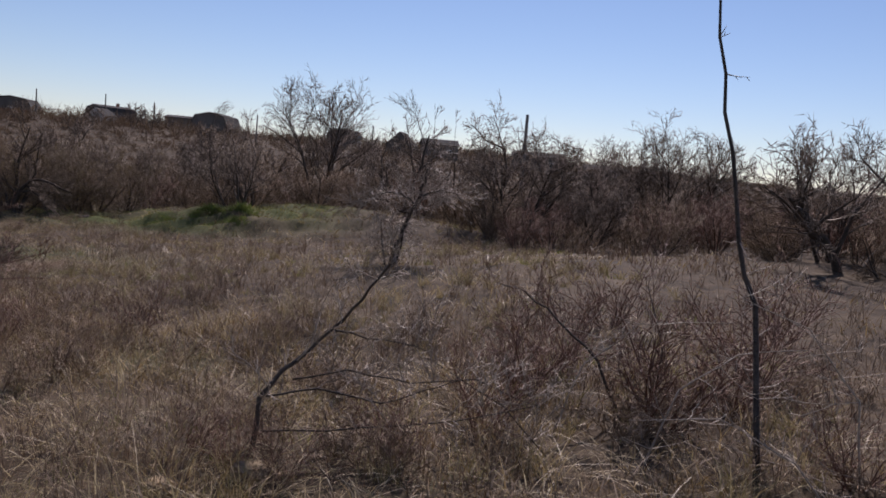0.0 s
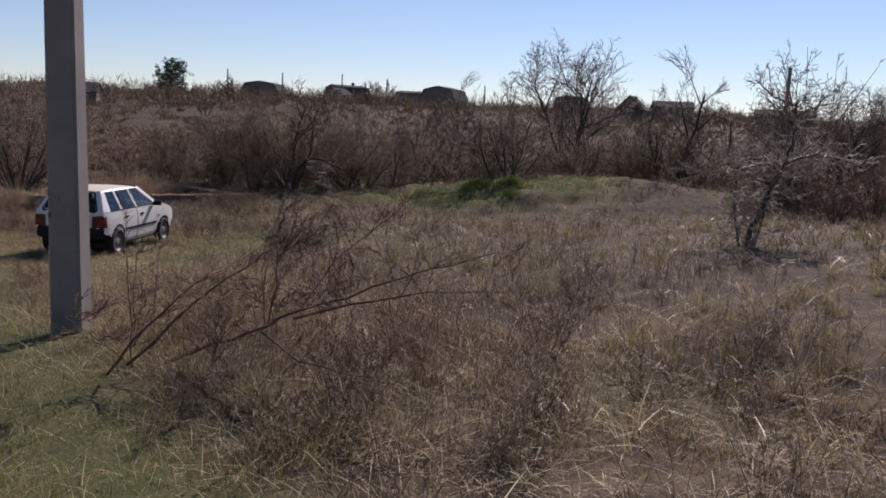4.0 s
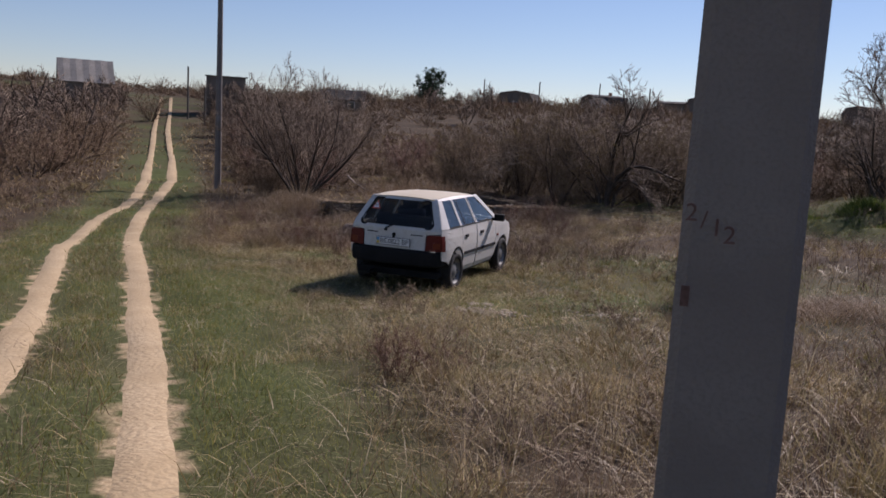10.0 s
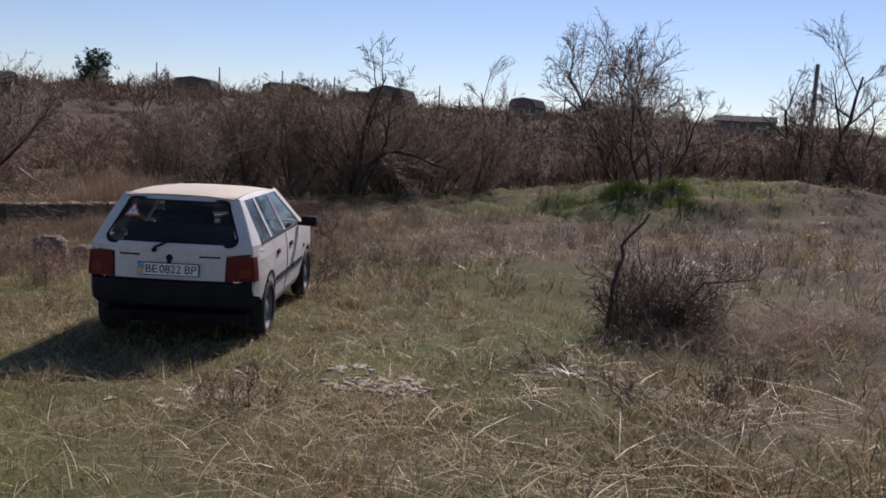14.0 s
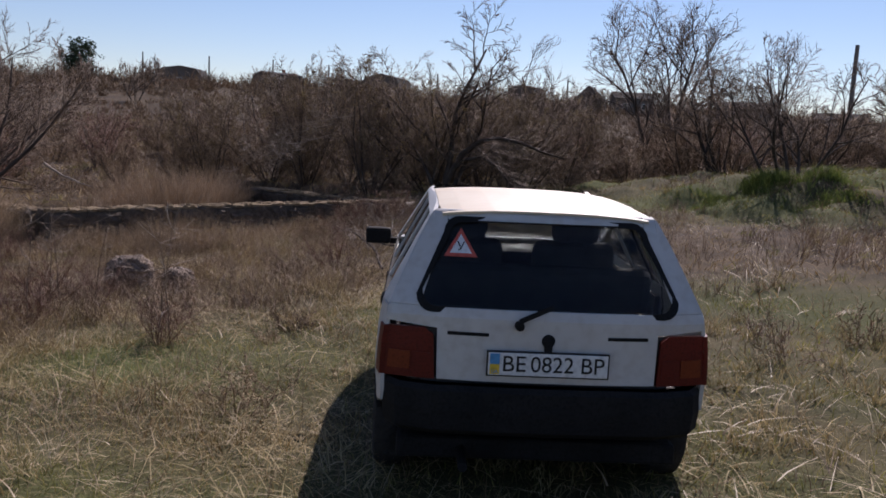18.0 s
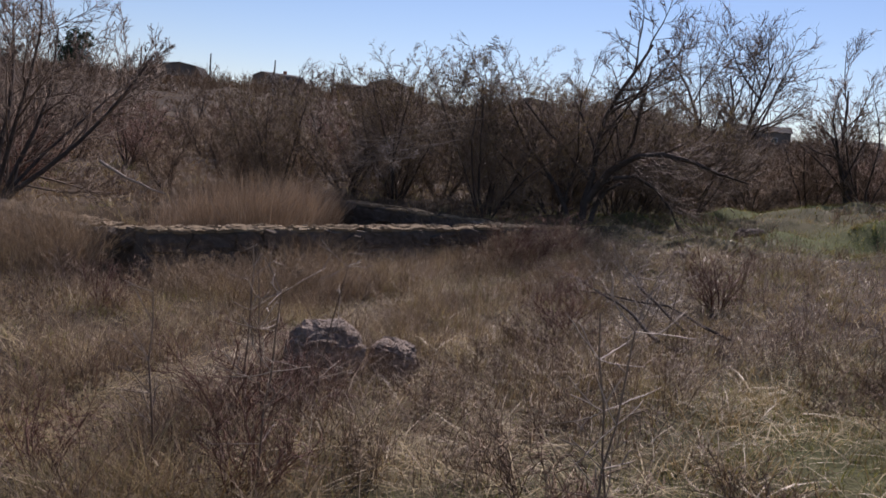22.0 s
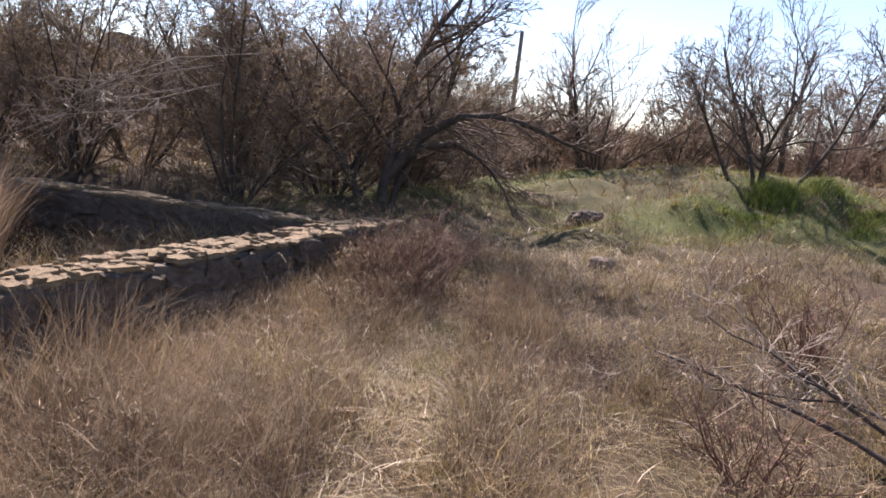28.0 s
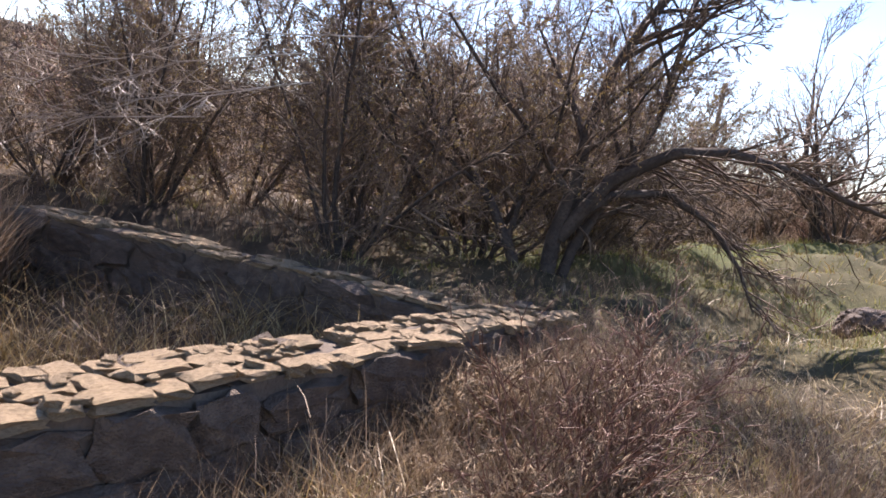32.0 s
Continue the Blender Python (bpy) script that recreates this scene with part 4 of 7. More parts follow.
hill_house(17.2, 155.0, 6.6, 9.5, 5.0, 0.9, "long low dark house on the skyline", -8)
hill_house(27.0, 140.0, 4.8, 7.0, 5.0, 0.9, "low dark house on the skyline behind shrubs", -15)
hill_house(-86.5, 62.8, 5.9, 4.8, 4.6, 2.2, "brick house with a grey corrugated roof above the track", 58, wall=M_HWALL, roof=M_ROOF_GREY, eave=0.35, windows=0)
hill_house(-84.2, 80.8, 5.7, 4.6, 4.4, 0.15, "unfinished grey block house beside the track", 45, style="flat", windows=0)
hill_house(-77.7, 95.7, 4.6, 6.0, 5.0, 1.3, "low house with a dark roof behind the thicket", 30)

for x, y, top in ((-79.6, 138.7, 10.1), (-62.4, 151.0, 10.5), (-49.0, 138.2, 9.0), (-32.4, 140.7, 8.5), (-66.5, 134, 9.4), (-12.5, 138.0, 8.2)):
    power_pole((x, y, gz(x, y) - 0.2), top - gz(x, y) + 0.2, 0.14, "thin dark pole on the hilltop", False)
power_pole(on(7.0, 76.0, -0.2), 8.8, 0.2, "grey concrete pole standing in the thicket", False, 0, M_CONC)
power_pole(on(-80.3, 71.3, -0.2), 6.0, 0.13, "dark wooden pole beside the track", False)
power_pole(on(-74.0, 68.0, -0.2), 4.0, 0.13, "dark wooden post beside the track", False)

# the pine on the hilltop
pine = thing("pine_tree", on(-84.1, 127.8, -0.2), "dark green pine with a bushy crown on the hilltop", "tree")
r = random.Random(3)
out = []
PH = 10.0 - gz(-84.1, 127.8)
grow(r, (0, 0, -0.2), (0, 0, 1), PH, 0.2, 2, dict(seg=[7, 4, 3], wander=0.04, lift=[0.05, 0.06, 0.05], kids=[44, 6], angle=74, short=0.52, thin=0.4, first=0.12), out)
add("trunk", tube_mesh("pine_trunk", [(p, q) for lv, p, q in out], M_BARK, 5), pine)
P = np.array([np.array(p[-1]) + np.array([r.gauss(0, 0.17) for _ in range(3)]) for lv, p, q in out if lv == 2 for _ in range(16)])
v = (P[:, None, :] + rng.normal(0, 0.12, (len(P), 3, 3))).reshape(-1, 3)
add("crown", fast_mesh("pine_needles", v, None, np.arange(len(v)).reshape(-1, 3), M_NEEDLE), pine)


# ---- the parked car ----
M_WHITE = noise_mat("white_car_paint", (0.52, 0.505, 0.47), (0.61, 0.595, 0.555), 2, 20, 0.4, 0.02, (0.47, 0.44, 0.39), spec=0.4, dist=0.002)
M_ROOFPAINT = noise_mat("yellowed_roof_paint", (0.53, 0.455, 0.32), (0.61, 0.54, 0.40), 1.5, 25, 0.5, 0.03, (0.58, 0.48, 0.34), spec=0.35, dist=0.002)
M_PLASTIC = noise_mat("black_plastic", (0.012, 0.012, 0.012), (0.022, 0.021, 0.021), 4, 70, 0.8, 0.1, spec=0.15)
M_RUBBER = noise_mat("tyre_rubber", (0.02, 0.019, 0.018), (0.04, 0.037, 0.034), 6, 60, 0.85, 0.3)
M_RIM = noise_mat("steel_rim", (0.16, 0.16, 0.155), (0.24, 0.235, 0.23), 8, 50, 0.55, 0.05, metal=0.4)
M_SEAT = noise_mat("seat_cloth", (0.05, 0.05, 0.053), (0.085, 0.08, 0.078), 8, 120, 0.95, 0.2)
M_PLATE = noise_mat("plate_white", (0.72, 0.72, 0.70), (0.78, 0.78, 0.76), 3, 40, 0.4, 0.0)
M_INK = noise_mat("plate_black", (0.015, 0.015, 0.015), (0.02, 0.02, 0.02), 3, 40, 0.6, 0.0)
M_BLUE = noise_mat("plate_blue", (0.10, 0.30, 0.55), (0.12, 0.34, 0.6), 3, 40, 0.5, 0.0)
M_YELLOW = noise_mat("plate_yellow", (0.75, 0.5, 0.05), (0.8, 0.55, 0.06), 3, 40, 0.5, 0.0)
M_REDL = noise_mat("lamp_red", (0.10, 0.011, 0.007), (0.14, 0.016, 0.010), 3, 90, 0.4, 0.1, spec=0.2)
M_ORANGEL = noise_mat("lamp_orange", (0.16, 0.028, 0.008), (0.21, 0.04, 0.011), 3, 90, 0.4, 0.1, spec=0.2)
M_STICKRED = noise_mat("sticker_red", (0.55, 0.10, 0.07), (0.6, 0.12, 0.08), 3, 40, 0.5, 0.0)
M_GLASS, gn, gl, gb = mat_base("car_glass", 0.03, 0, 0.5)
gb.inputs["Base Color"].default_value = (0.42, 0.46, 0.46, 1)
gb.inputs["Transmission Weight"].default_value = 1.0
gb.inputs["IOR"].default_value = 1.33


def hw(u, v):
    """Half the body's width at u from the tail and v above the ground."""
    w_ = np.interp(v, [0.2, 0.32, 0.5, 0.65, 0.80, 0.93, 1.31, 1.37], [0.69, 0.735, 0.76, 0.765, 0.755, 0.735, 0.535, 0.495])
    return float(w_ - 0.06 * max(0, 1 - u / 0.45) ** 2 - 0.10 * max(0, (u - 3.0) / 0.7) ** 2)


def shell(bm, off):
    """Gives an open panel its thickness: a back face shifted by off, and edges all round."""
    front = bm.faces[:]
    rim = [e for e in bm.edges if len(e.link_faces) == 1]
    twin = {v: bm.verts.new(v.co + Vector(off)) for v in bm.verts[:]}
    for f in front:
        bm.faces.new([twin[v] for v in reversed(f.verts)])
    for e in rim:
        a, c_ = e.verts
        bm.faces.new((a, c_, twin[c_], twin[a]))
    bmesh.ops.recalc_face_normals(bm, faces=bm.faces[:])


def side_panel(name, poly, parent, mat, side, inset=0.0, thick=0.018, cut_u=(), label="", clip=None):
    """A panel of the car's flank from its outline in (u, v), bent to the body's curve."""
    bm = bmesh.new()
    bm.faces.new([bm.verts.new((0, u, v)) for u, v in poly])
    bmesh.ops.triangulate(bm, faces=bm.faces[:])
    us = [p[0] for p in poly]
    vs = [p[1] for p in poly]
    geom = lambda: bm.verts[:] + bm.edges[:] + bm.faces[:]
    if clip:
        bmesh.ops.bisect_plane(bm, geom=geom(), plane_co=(0, clip[0], 0), plane_no=(0, 1, clip[2] if len(clip) > 2 else 0), clear_inner=True)
        bmesh.ops.bisect_plane(bm, geom=geom(), plane_co=(0, clip[1], 0), plane_no=(0, 1, 0), clear_outer=True)
    for v in np.arange(min(vs) + 0.07, max(vs), 0.08):
        bmesh.ops.bisect_plane(bm, geom=geom(), plane_co=(0, 0, v), plane_no=(0, 0, 1))
    for u in np.arange(min(us) + 0.15, max(us), 0.25):
        bmesh.ops.bisect_plane(bm, geom=geom(), plane_co=(0, u, 0), plane_no=(0, 1, 0))
    front = bm.faces[:]
    for v in bm.verts:
        v.co.x = side * (hw(v.co.y, v.co.z) - inset)
    bmesh.ops.recalc_face_normals(bm, faces=bm.faces[:])
    if bm.faces and bm.faces[0].normal.x * side < 0:
        bmesh.ops.reverse_faces(bm, faces=bm.faces[:])
    shell(bm, (-side * thick, 0, 0))
    return part(name, bm, mat, parent, label)


def arc(cu, cv, rad, a0, a1, n_=14):
    return [(cu + rad * math.cos(radians(a0 + (a1 - a0) * i / n_)), cv + rad * math.sin(radians(a0 + (a1 - a0) * i / n_))) for i in range(n_ + 1)]


CAR_TURN = 9.0
car = thing("car", (-13.905 + 0.006, 16.255 - 0.04, gz(-13.9, 17.6) - 0.0), "white hatchback estate car with black bumpers parked on the grass", "car", turn=CAR_TURN)
car.matrix_world = pose(-13.905, 16.215, -1.61, 0, 0, CAR_TURN)
FLANK = [(0.11, 0.50), (0.10, 0.62), (0.10, 0.80), (0.125, 0.93), (2.74, 0.93), (3.05, 0.90), (3.5, 0.77), (3.63, 0.68), (3.66, 0.50), (3.55, 0.34)]
FLANK += arc(3.02, 0.29, 0.335, 8, 172) + [(2.62, 0.25), (1.14, 0.25)] + arc(0.74, 0.29, 0.335, 8, 160) + [(0.30, 0.46)]
for side in (-1, 1):
    side_panel("rear_quarter_panel", FLANK, car, M_WHITE, side, clip=(-1, 0.985))
    side_panel("rear_door", FLANK, car, M_WHITE, side, clip=(0.995, 1.745))
    side_panel("front_door", FLANK, car, M_WHITE, side, clip=(1.755, 2.675))
    side_panel("front_wing", FLANK, car, M_WHITE, side, clip=(2.685, 4))
    side_panel("sill", [(1.12, 0.22), (2.64, 0.22), (2.64, 0.30), (1.12, 0.30)], car, M_PLASTIC, side, inset=0.012)
    # pillars and roof rail
    side_panel("pillar", [(0.125, 0.935), (0.40, 0.935), (0.55, 1.31), (0.41, 1.345)], car, M_WHITE, side)
    side_panel("pillar", [(0.93, 0.935), (1.01, 0.935), (1.03, 1.31), (0.96, 1.31)], car, M_WHITE, side)
    side_panel("pillar", [(1.70, 0.935), (1.80, 0.935), (1.78, 1.31), (1.70, 1.31)], car, M_WHITE, side)
    side_panel("pillar", [(2.66, 0.935), (2.80, 0.935), (2.24, 1.35), (2.12, 1.31)], car, M_WHITE, side)
    side_panel("roof_rail", [(0.39, 1.31), (2.22, 1.31), (2.14, 1.335), (1.4, 1.368), (0.8, 1.362), (0.43, 1.332)], car, M_WHITE, side)
    side_panel("window_seal", [(0.40, 0.925), (2.68, 0.925), (2.68, 0.945), (0.40, 0.945)], car, M_PLASTIC, side, inset=-0.004, thick=0.012)
    for poly in ([(0.40, 0.935), (0.93, 0.935), (0.96, 1.31), (0.55, 1.31)], [(1.01, 0.935), (1.19, 0.935), (1.19, 1.31), (1.03, 1.31)],
                 [(1.21, 0.935), (1.70, 0.935), (1.70, 1.31), (1.21, 1.31)], [(1.80, 0.935), (2.66, 0.935), (2.12, 1.31), (1.78, 1.31)]):
        if side == -1 and poly[0][0] == 1.80:
            continue   # the front window is wound down on this side
        g = side_panel("side_window", poly, car, M_GLASS, side, inset=0.008, thick=0.005)
        g.visible_shadow = False
    side_panel("window_divider", [(1.19, 0.935), (1.21, 0.935), (1.21, 1.31), (1.19, 1.31)], car, M_PLASTIC, side, inset=0.004)
    # rubbing strip, handles, mirror, side lamp, fuel flap
    side_panel("rubbing_strip", [(1.10, 0.50), (1.74, 0.50), (1.74, 0.545), (1.10, 0.545)], car, M_PLASTIC, side, inset=-0.012, thick=0.016)
    side_panel("rubbing_strip", [(1.76, 0.50), (2.66, 0.50), (2.66, 0.545), (1.76, 0.545)], car, M_PLASTIC, side, inset=-0.012, thick=0.016)
    side_panel("door_edge_seal", [(1.742, 0.27), (1.758, 0.27), (1.758, 1.31), (1.742, 1.31)], car, M_PLASTIC, side, inset=-0.004, thick=0.02)
    side_panel("door_edge_seal", [(0.985, 0.60), (0.996, 0.60), (0.996, 0.93), (0.985, 0.93)], car, M_PLASTIC, side, inset=0.0, thick=0.02)
    for u in (1.12, 1.90):
        side_panel("door_handle", [(u, 0.76), (u + 0.13, 0.76), (u + 0.13, 0.80), (u, 0.80)], car, M_PLASTIC, side, inset=-0.018, thick=0.02)
    mir = part("wing_mirror", box(0.17, 0.09, 0.11, (side * 0.86, 2.52, 0.965), 0.02), M_PLASTIC, car)
    part("mirror_arm", box(0.09, 0.05, 0.04, (side * 0.755, 2.54, 0.93), 0.008), M_PLASTIC, mir)
    part("indicator", box(0.012, 0.06, 0.035, (side * (hw(2.74, 0.66) + 0.004), 2.76, 0.66), 0.004), M_ORANGEL, car)
    side_panel("wheel_arch_trim", arc(0.74, 0.29, 0.365, 20, 165) + arc(0.74, 0.29, 0.33, 165, 20), car, M_PLASTIC, side, inset=-0.006, thick=0.02)
    # wheels
    for u in (0.60, 2.74):
        wh = thing("wheel")
        wh.parent = car
        x0 = side * 0.685
        tilt_ = Matrix.Translation((x0, u, 0.285)) @ Matrix.Rotation(radians(90), 4, "Y")
        bm = bmesh.new()
        profp = [(0.185, -0.07), (0.25, -0.082), (0.278, -0.066), (0.285, 0), (0.278, 0.066), (0.25, 0.082), (0.185, 0.07)]
        n_ = 28
        ring = [[bm.verts.new(tilt_ @ Vector((rr_ * math.cos(2 * math.pi * k / n_), rr_ * math.sin(2 * math.pi * k / n_), z))) for rr_, z in profp] for k in range(n_)]
        for k in range(n_):
            a, b_ = ring[k], ring[(k + 1) % n_]
            for j in range(len(profp)):
                jj = (j + 1) % len(profp)
                bm.faces.new((a[j], a[jj], b_[jj], b_[j]))
        bmesh.ops.recalc_face_normals(bm, faces=bm.faces[:])
        part("tyre", bm, M_RUBBER, wh, "", True)
        bm = bmesh.new()
        profp = [(0.188, 0.066), (0.175, 0.05), (0.15, 0.03), (0.09, 0.038), (0.05, 0.055), (0.0, 0.055)]
        ring = [[bm.verts.new(tilt_ @ Vector((rr_ * math.cos(2 * math.pi * k / n_), rr_ * math.sin(2 * math.pi * k / n_), side * z))) for rr_, z in profp[:-1]] for k in range(n_)]
        for k in range(n_):
            a, b_ = ring[k], ring[(k + 1) % n_]
            for j in range(len(profp) - 2):
                bm.faces.new((a[j], a[j + 1], b_[j + 1], b_[j]))
        bm.faces.new([q[-1] for q in ring])
        bmesh.ops.recalc_face_normals(bm, faces=bm.faces[:])
        part("rim", bm, M_RIM, wh, "", True)
        for k in range(8):
            a = 2 * math.pi * k / 8
            part("rim_slot", cyl(0.017, 0.017, 0.012, tilt_ @ Matrix.Translation((0.12 * math.cos(a), 0.12 * math.sin(a), side * 0.034)), 8), M_PLASTIC, wh)


def tail_u(v):
    return float(np.interp(v, [0.4, 0.6, 0.90, 0.95, 1.34, 1.38], [0.015, 0.0, 0.012, 0.035, 0.36, 0.42]))


def tail_panel(name, poly, parent, mat, out_=0.0, thick=0.016, label=""):
    """A panel of the car's tail from its outline in (x, v)."""
    bm = bmesh.new()
    bm.faces.new([bm.verts.new((x, 0, v)) for x, v in poly])
    bmesh.ops.triangulate(bm, faces=bm.faces[:])
    vs = [p[1] for p in poly]
    xs = [p[0] for p in poly]
    for v in sorted({0.6, 0.90, 0.95, *np.arange(min(vs) + 0.05, max(vs), 0.07)}):
        if min(vs) < v < max(vs):
            bmesh.ops.bisect_plane(bm, geom=bm.verts[:] + bm.edges[:] + bm.faces[:], plane_co=(0, 0, v), plane_no=(0, 0, 1))
    for x in np.arange(min(xs) + 0.06, max(xs), 0.12):
        bmesh.ops.bisect_plane(bm, geom=bm.verts[:] + bm.edges[:] + bm.faces[:], plane_co=(x, 0, 0), plane_no=(1, 0, 0))
    for v in bm.verts:
        v.co.y = tail_u(v.co.z) - out_ + 0.10 * (abs(v.co.x) / 0.72) ** 3.0
    bmesh.ops.recalc_face_normals(bm, faces=bm.faces[:])
    if bm.faces[0].normal.y > 0:
        bmesh.ops.reverse_faces(bm, faces=bm.faces[:])
    shell(bm, (0, thick, 0))
    return part(name, bm, mat, parent, label)


def rounded(x0, x1, v0, v1, t0, t1, rad=0.05):
    """A trapezium with rounded corners: bottom x0..x1 at v0, top t0..t1 at v1."""
    pts = []
    cs = [(x0, v0, 180, 270), (x1, v0, 270, 360), (t1, v1, 0, 90), (t0, v1, 90, 180)]
    for x, v, a0, a1 in cs:
        cx = x + (rad if a0 in (180, 90) else -rad)
        cv = v + (rad if v == v0 else -rad)
        pts += [(cx + rad * math.cos(radians(a0 + (a1 - a0) * k / 4)), cv + rad * math.sin(radians(a0 + (a1 - a0) * k / 4))) for k in range(5)]
    return pts


gate = tail_panel("tailgate", [(-0.48, 0.625), (0.48, 0.625), (0.485, 0.85), (0.708, 0.87), (0.697, 0.94), (-0.697, 0.94), (-0.708, 0.87), (-0.485, 0.85)], car, M_WHITE)
# frame round the rear window
for sx in (-1, 1):
    tail_panel("tailgate_frame", [(sx * 0.697, 0.942), (sx * 0.565, 0.942), (sx * 0.452, 1.29), (sx * 0.452, 1.355), (sx * 0.505, 1.355)][::sx], gate, M_WHITE)
tail_panel("tailgate_frame", [(-0.45, 1.30), (0.45, 1.30), (0.45, 1.355), (-0.45, 1.355)], gate, M_WHITE)
glass = tail_panel("rear_window", [(-0.57, 0.925), (0.57, 0.925), (0.452, 1.312), (-0.452, 1.312)], gate, M_GLASS, -0.012, 0.005)
glass.visible_shadow = False
ro = rounded(-0.582, 0.582, 0.918, 1.316, -0.468, 0.468, 0.07)
ri = rounded(-0.556, 0.556, 0.943, 1.292, -0.445, 0.445, 0.065)
bm = bmesh.new()
A = [bm.verts.new((x, tail_u(v) - 0.006 + 0.10 * (abs(x) / 0.72) ** 3, v)) for x, v in ro]
B = [bm.verts.new((x, tail_u(v) - 0.006 + 0.10 * (abs(x) / 0.72) ** 3, v)) for x, v in ri]
for k in range(len(A)):
    j = (k + 1) % len(A)
    bm.faces.new((A[k], A[j], B[j], B[k]))
bmesh.ops.recalc_face_normals(bm, faces=bm.faces[:])
shell(bm, (0, 0.012, 0))
part("window_rubber", bm, M_PLASTIC, gate)
for sx in (-1, 1):
    lamp = tail_panel("tail_lamp", [(sx * 0.49, 0.625), (sx * 0.732, 0.625), (sx * 0.72, 0.845), (sx * 0.54, 0.85), (sx * 0.50, 0.82)][::sx], car, M_REDL, 0.008, 0.03)
    tail_panel("indicator_lens", [(sx * 0.60, 0.66), (sx * 0.70, 0.66), (sx * 0.695, 0.74), (sx * 0.60, 0.74)][::sx], lamp, M_ORANGEL, 0.012, 0.008)
    tail_panel("reversing_lens", [(sx * 0.51, 0.66), (sx * 0.59, 0.66), (sx * 0.59, 0.74), (sx * 0.51, 0.74)][::sx], lamp, M_REDL, 0.012, 0.008)
    side_panel("tail_lamp_wrap", [(0.09, 0.625), (0.19, 0.625), (0.18, 0.845), (0.09, 0.845)], lamp, M_REDL, sx, -0.008, 0.02)
    tail_panel("badge_bar", [(sx * 0.26, 0.825), (sx * 0.44, 0.825), (sx * 0.44, 0.84), (sx * 0.26, 0.84)][::sx], gate, M_PLASTIC, 0.004, 0.006)
emblem = part("emblem", cyl(0.03, 0.026, 0.014, Matrix.Translation((0, tail_u(0.8) - 0.008, 0.815)) @ Matrix.Rotation(radians(90), 4, "X"), 14), M_PLASTIC, gate)
part("lock_button", box(0.035, 0.02, 0.06, (0, tail_u(0.8) - 0.01, 0.795), 0.006), M_PLASTIC, gate)
wiper = part("rear_wiper", box(0.16, 0.014, 0.022, (-0.06, tail_u(0.9) - 0.022, 0.935), 0.004, Matrix.Rotation(radians(-26), 4, "Y")), M_PLASTIC, gate)
part("wiper_spindle", cyl(0.022, 0.02, 0.04, Matrix.Translation((-0.13, tail_u(0.88) - 0.012, 0.88)) @ Matrix.Rotation(radians(90), 4, "X"), 10), M_PLASTIC, wiper)
plate = part("number_plate", box(0.52, 0.006, 0.10, (0, tail_u(0.61) - 0.022, 0.715), 0.002), M_PLATE, car)
part("plate_surround", box(0.535, 0.008, 0.114, (0, tail_u(0.61) - 0.016, 0.715), 0.002), M_INK, plate)
part("country_band", box(0.042, 0.002, 0.046, (-0.232, tail_u(0.61) - 0.027, 0.738)), M_BLUE, plate)
part("country_band", box(0.042, 0.002, 0.044, (-0.232, tail_u(0.61) - 0.027, 0.692)), M_YELLOW, plate)
words("plate_letters", "UA", 0.022, M_BLUE, plate, pose(-0.232, tail_u(0.61) - 0.0285, 0.682, 90, 0, 0))
for txt, x, wd in (("BE", -0.148, 0.098), ("0822", 0.018, 0.185), ("BP", 0.192, 0.098)):
    lt = words("plate_letters", txt, 0.1, M_INK, plate, Matrix())
    lt.matrix_local = pose(x, tail_u(0.61) - 0.0265, 0.714, 90, 0, 0) @ Matrix.Diagonal((wd / max(lt.dimensions.x, 0.01), 1.0, 1, 1))
stick = tail_panel("learner_sticker", [(-0.465, 1.145), (-0.315, 1.145), (-0.39, 1.265)], car, M_STICKRED, -0.004, 0.002, "red and white triangular sticker")
tail_panel("sticker_field", [(-0.44, 1.16), (-0.34, 1.16), (-0.39, 1.24)], stick, M_PLATE, -0.002, 0.002)
words("sticker_letter", "У", 0.06, M_INK, stick, pose(-0.39, 0.811 * (tail_u(1.187) + 0.018) - 0.0015, 1.187, 56, 0, 0))
# bumpers
for name, pts, zc in (("rear_bumper", [(-0.735, 0.42), (-0.72, 0.12), (-0.66, 0.01), (-0.5, -0.045), (0, -0.06), (0.5, -0.045), (0.66, 0.01), (0.72, 0.12), (0.735, 0.42)], 0.505),
                      ("front_bumper", [(-0.70, 3.40), (-0.69, 3.6), (-0.62, 3.70), (-0.4, 3.745), (0, 3.755), (0.4, 3.745), (0.62, 3.70), (0.69, 3.6), (0.70, 3.40)], 0.44)):
    bm = bmesh.new()
    rows_ = []
    sgn = -1 if name == "rear_bumper" else 1
    cy = 0.5 if sgn < 0 else 3.2
    for dz, ins in ((-0.115, 0.05), (-0.09, 0.012), (0.0, 0.0), (0.085, 0.006), (0.105, 0.03), (0.105, 0.09)):
        rows_.append([bm.verts.new((x * (1 - ins), y + (cy - y) * ins * 1.2, zc + dz)) for x, y in pts])
    for a, b_ in zip(rows_, rows_[1:]):
        for i in range(len(pts) - 1):
            bm.faces.new((a[i], a[i + 1], b_[i + 1], b_[i]))
    bmesh.ops.recalc_face_normals(bm, faces=bm.faces[:])
    shell(bm, (0, -sgn * 0.012, 0))
    part(name, bm, M_PLASTIC, car)


def loft(name, rows_, mat, parent, thick=0.016):
    bm = bmesh.new()
    vr = [[bm.verts.new(p) for p in row] for row in rows_]
    for a, b_ in zip(vr, vr[1:]):
        for i in range(len(a) - 1):
            bm.faces.new((a[i], a[i + 1], b_[i + 1], b_[i]))
    bmesh.ops.recalc_face_normals(bm, faces=bm.faces[:])
    shell(bm, (0, 0, -thick))
    return part(name, bm, mat, parent)


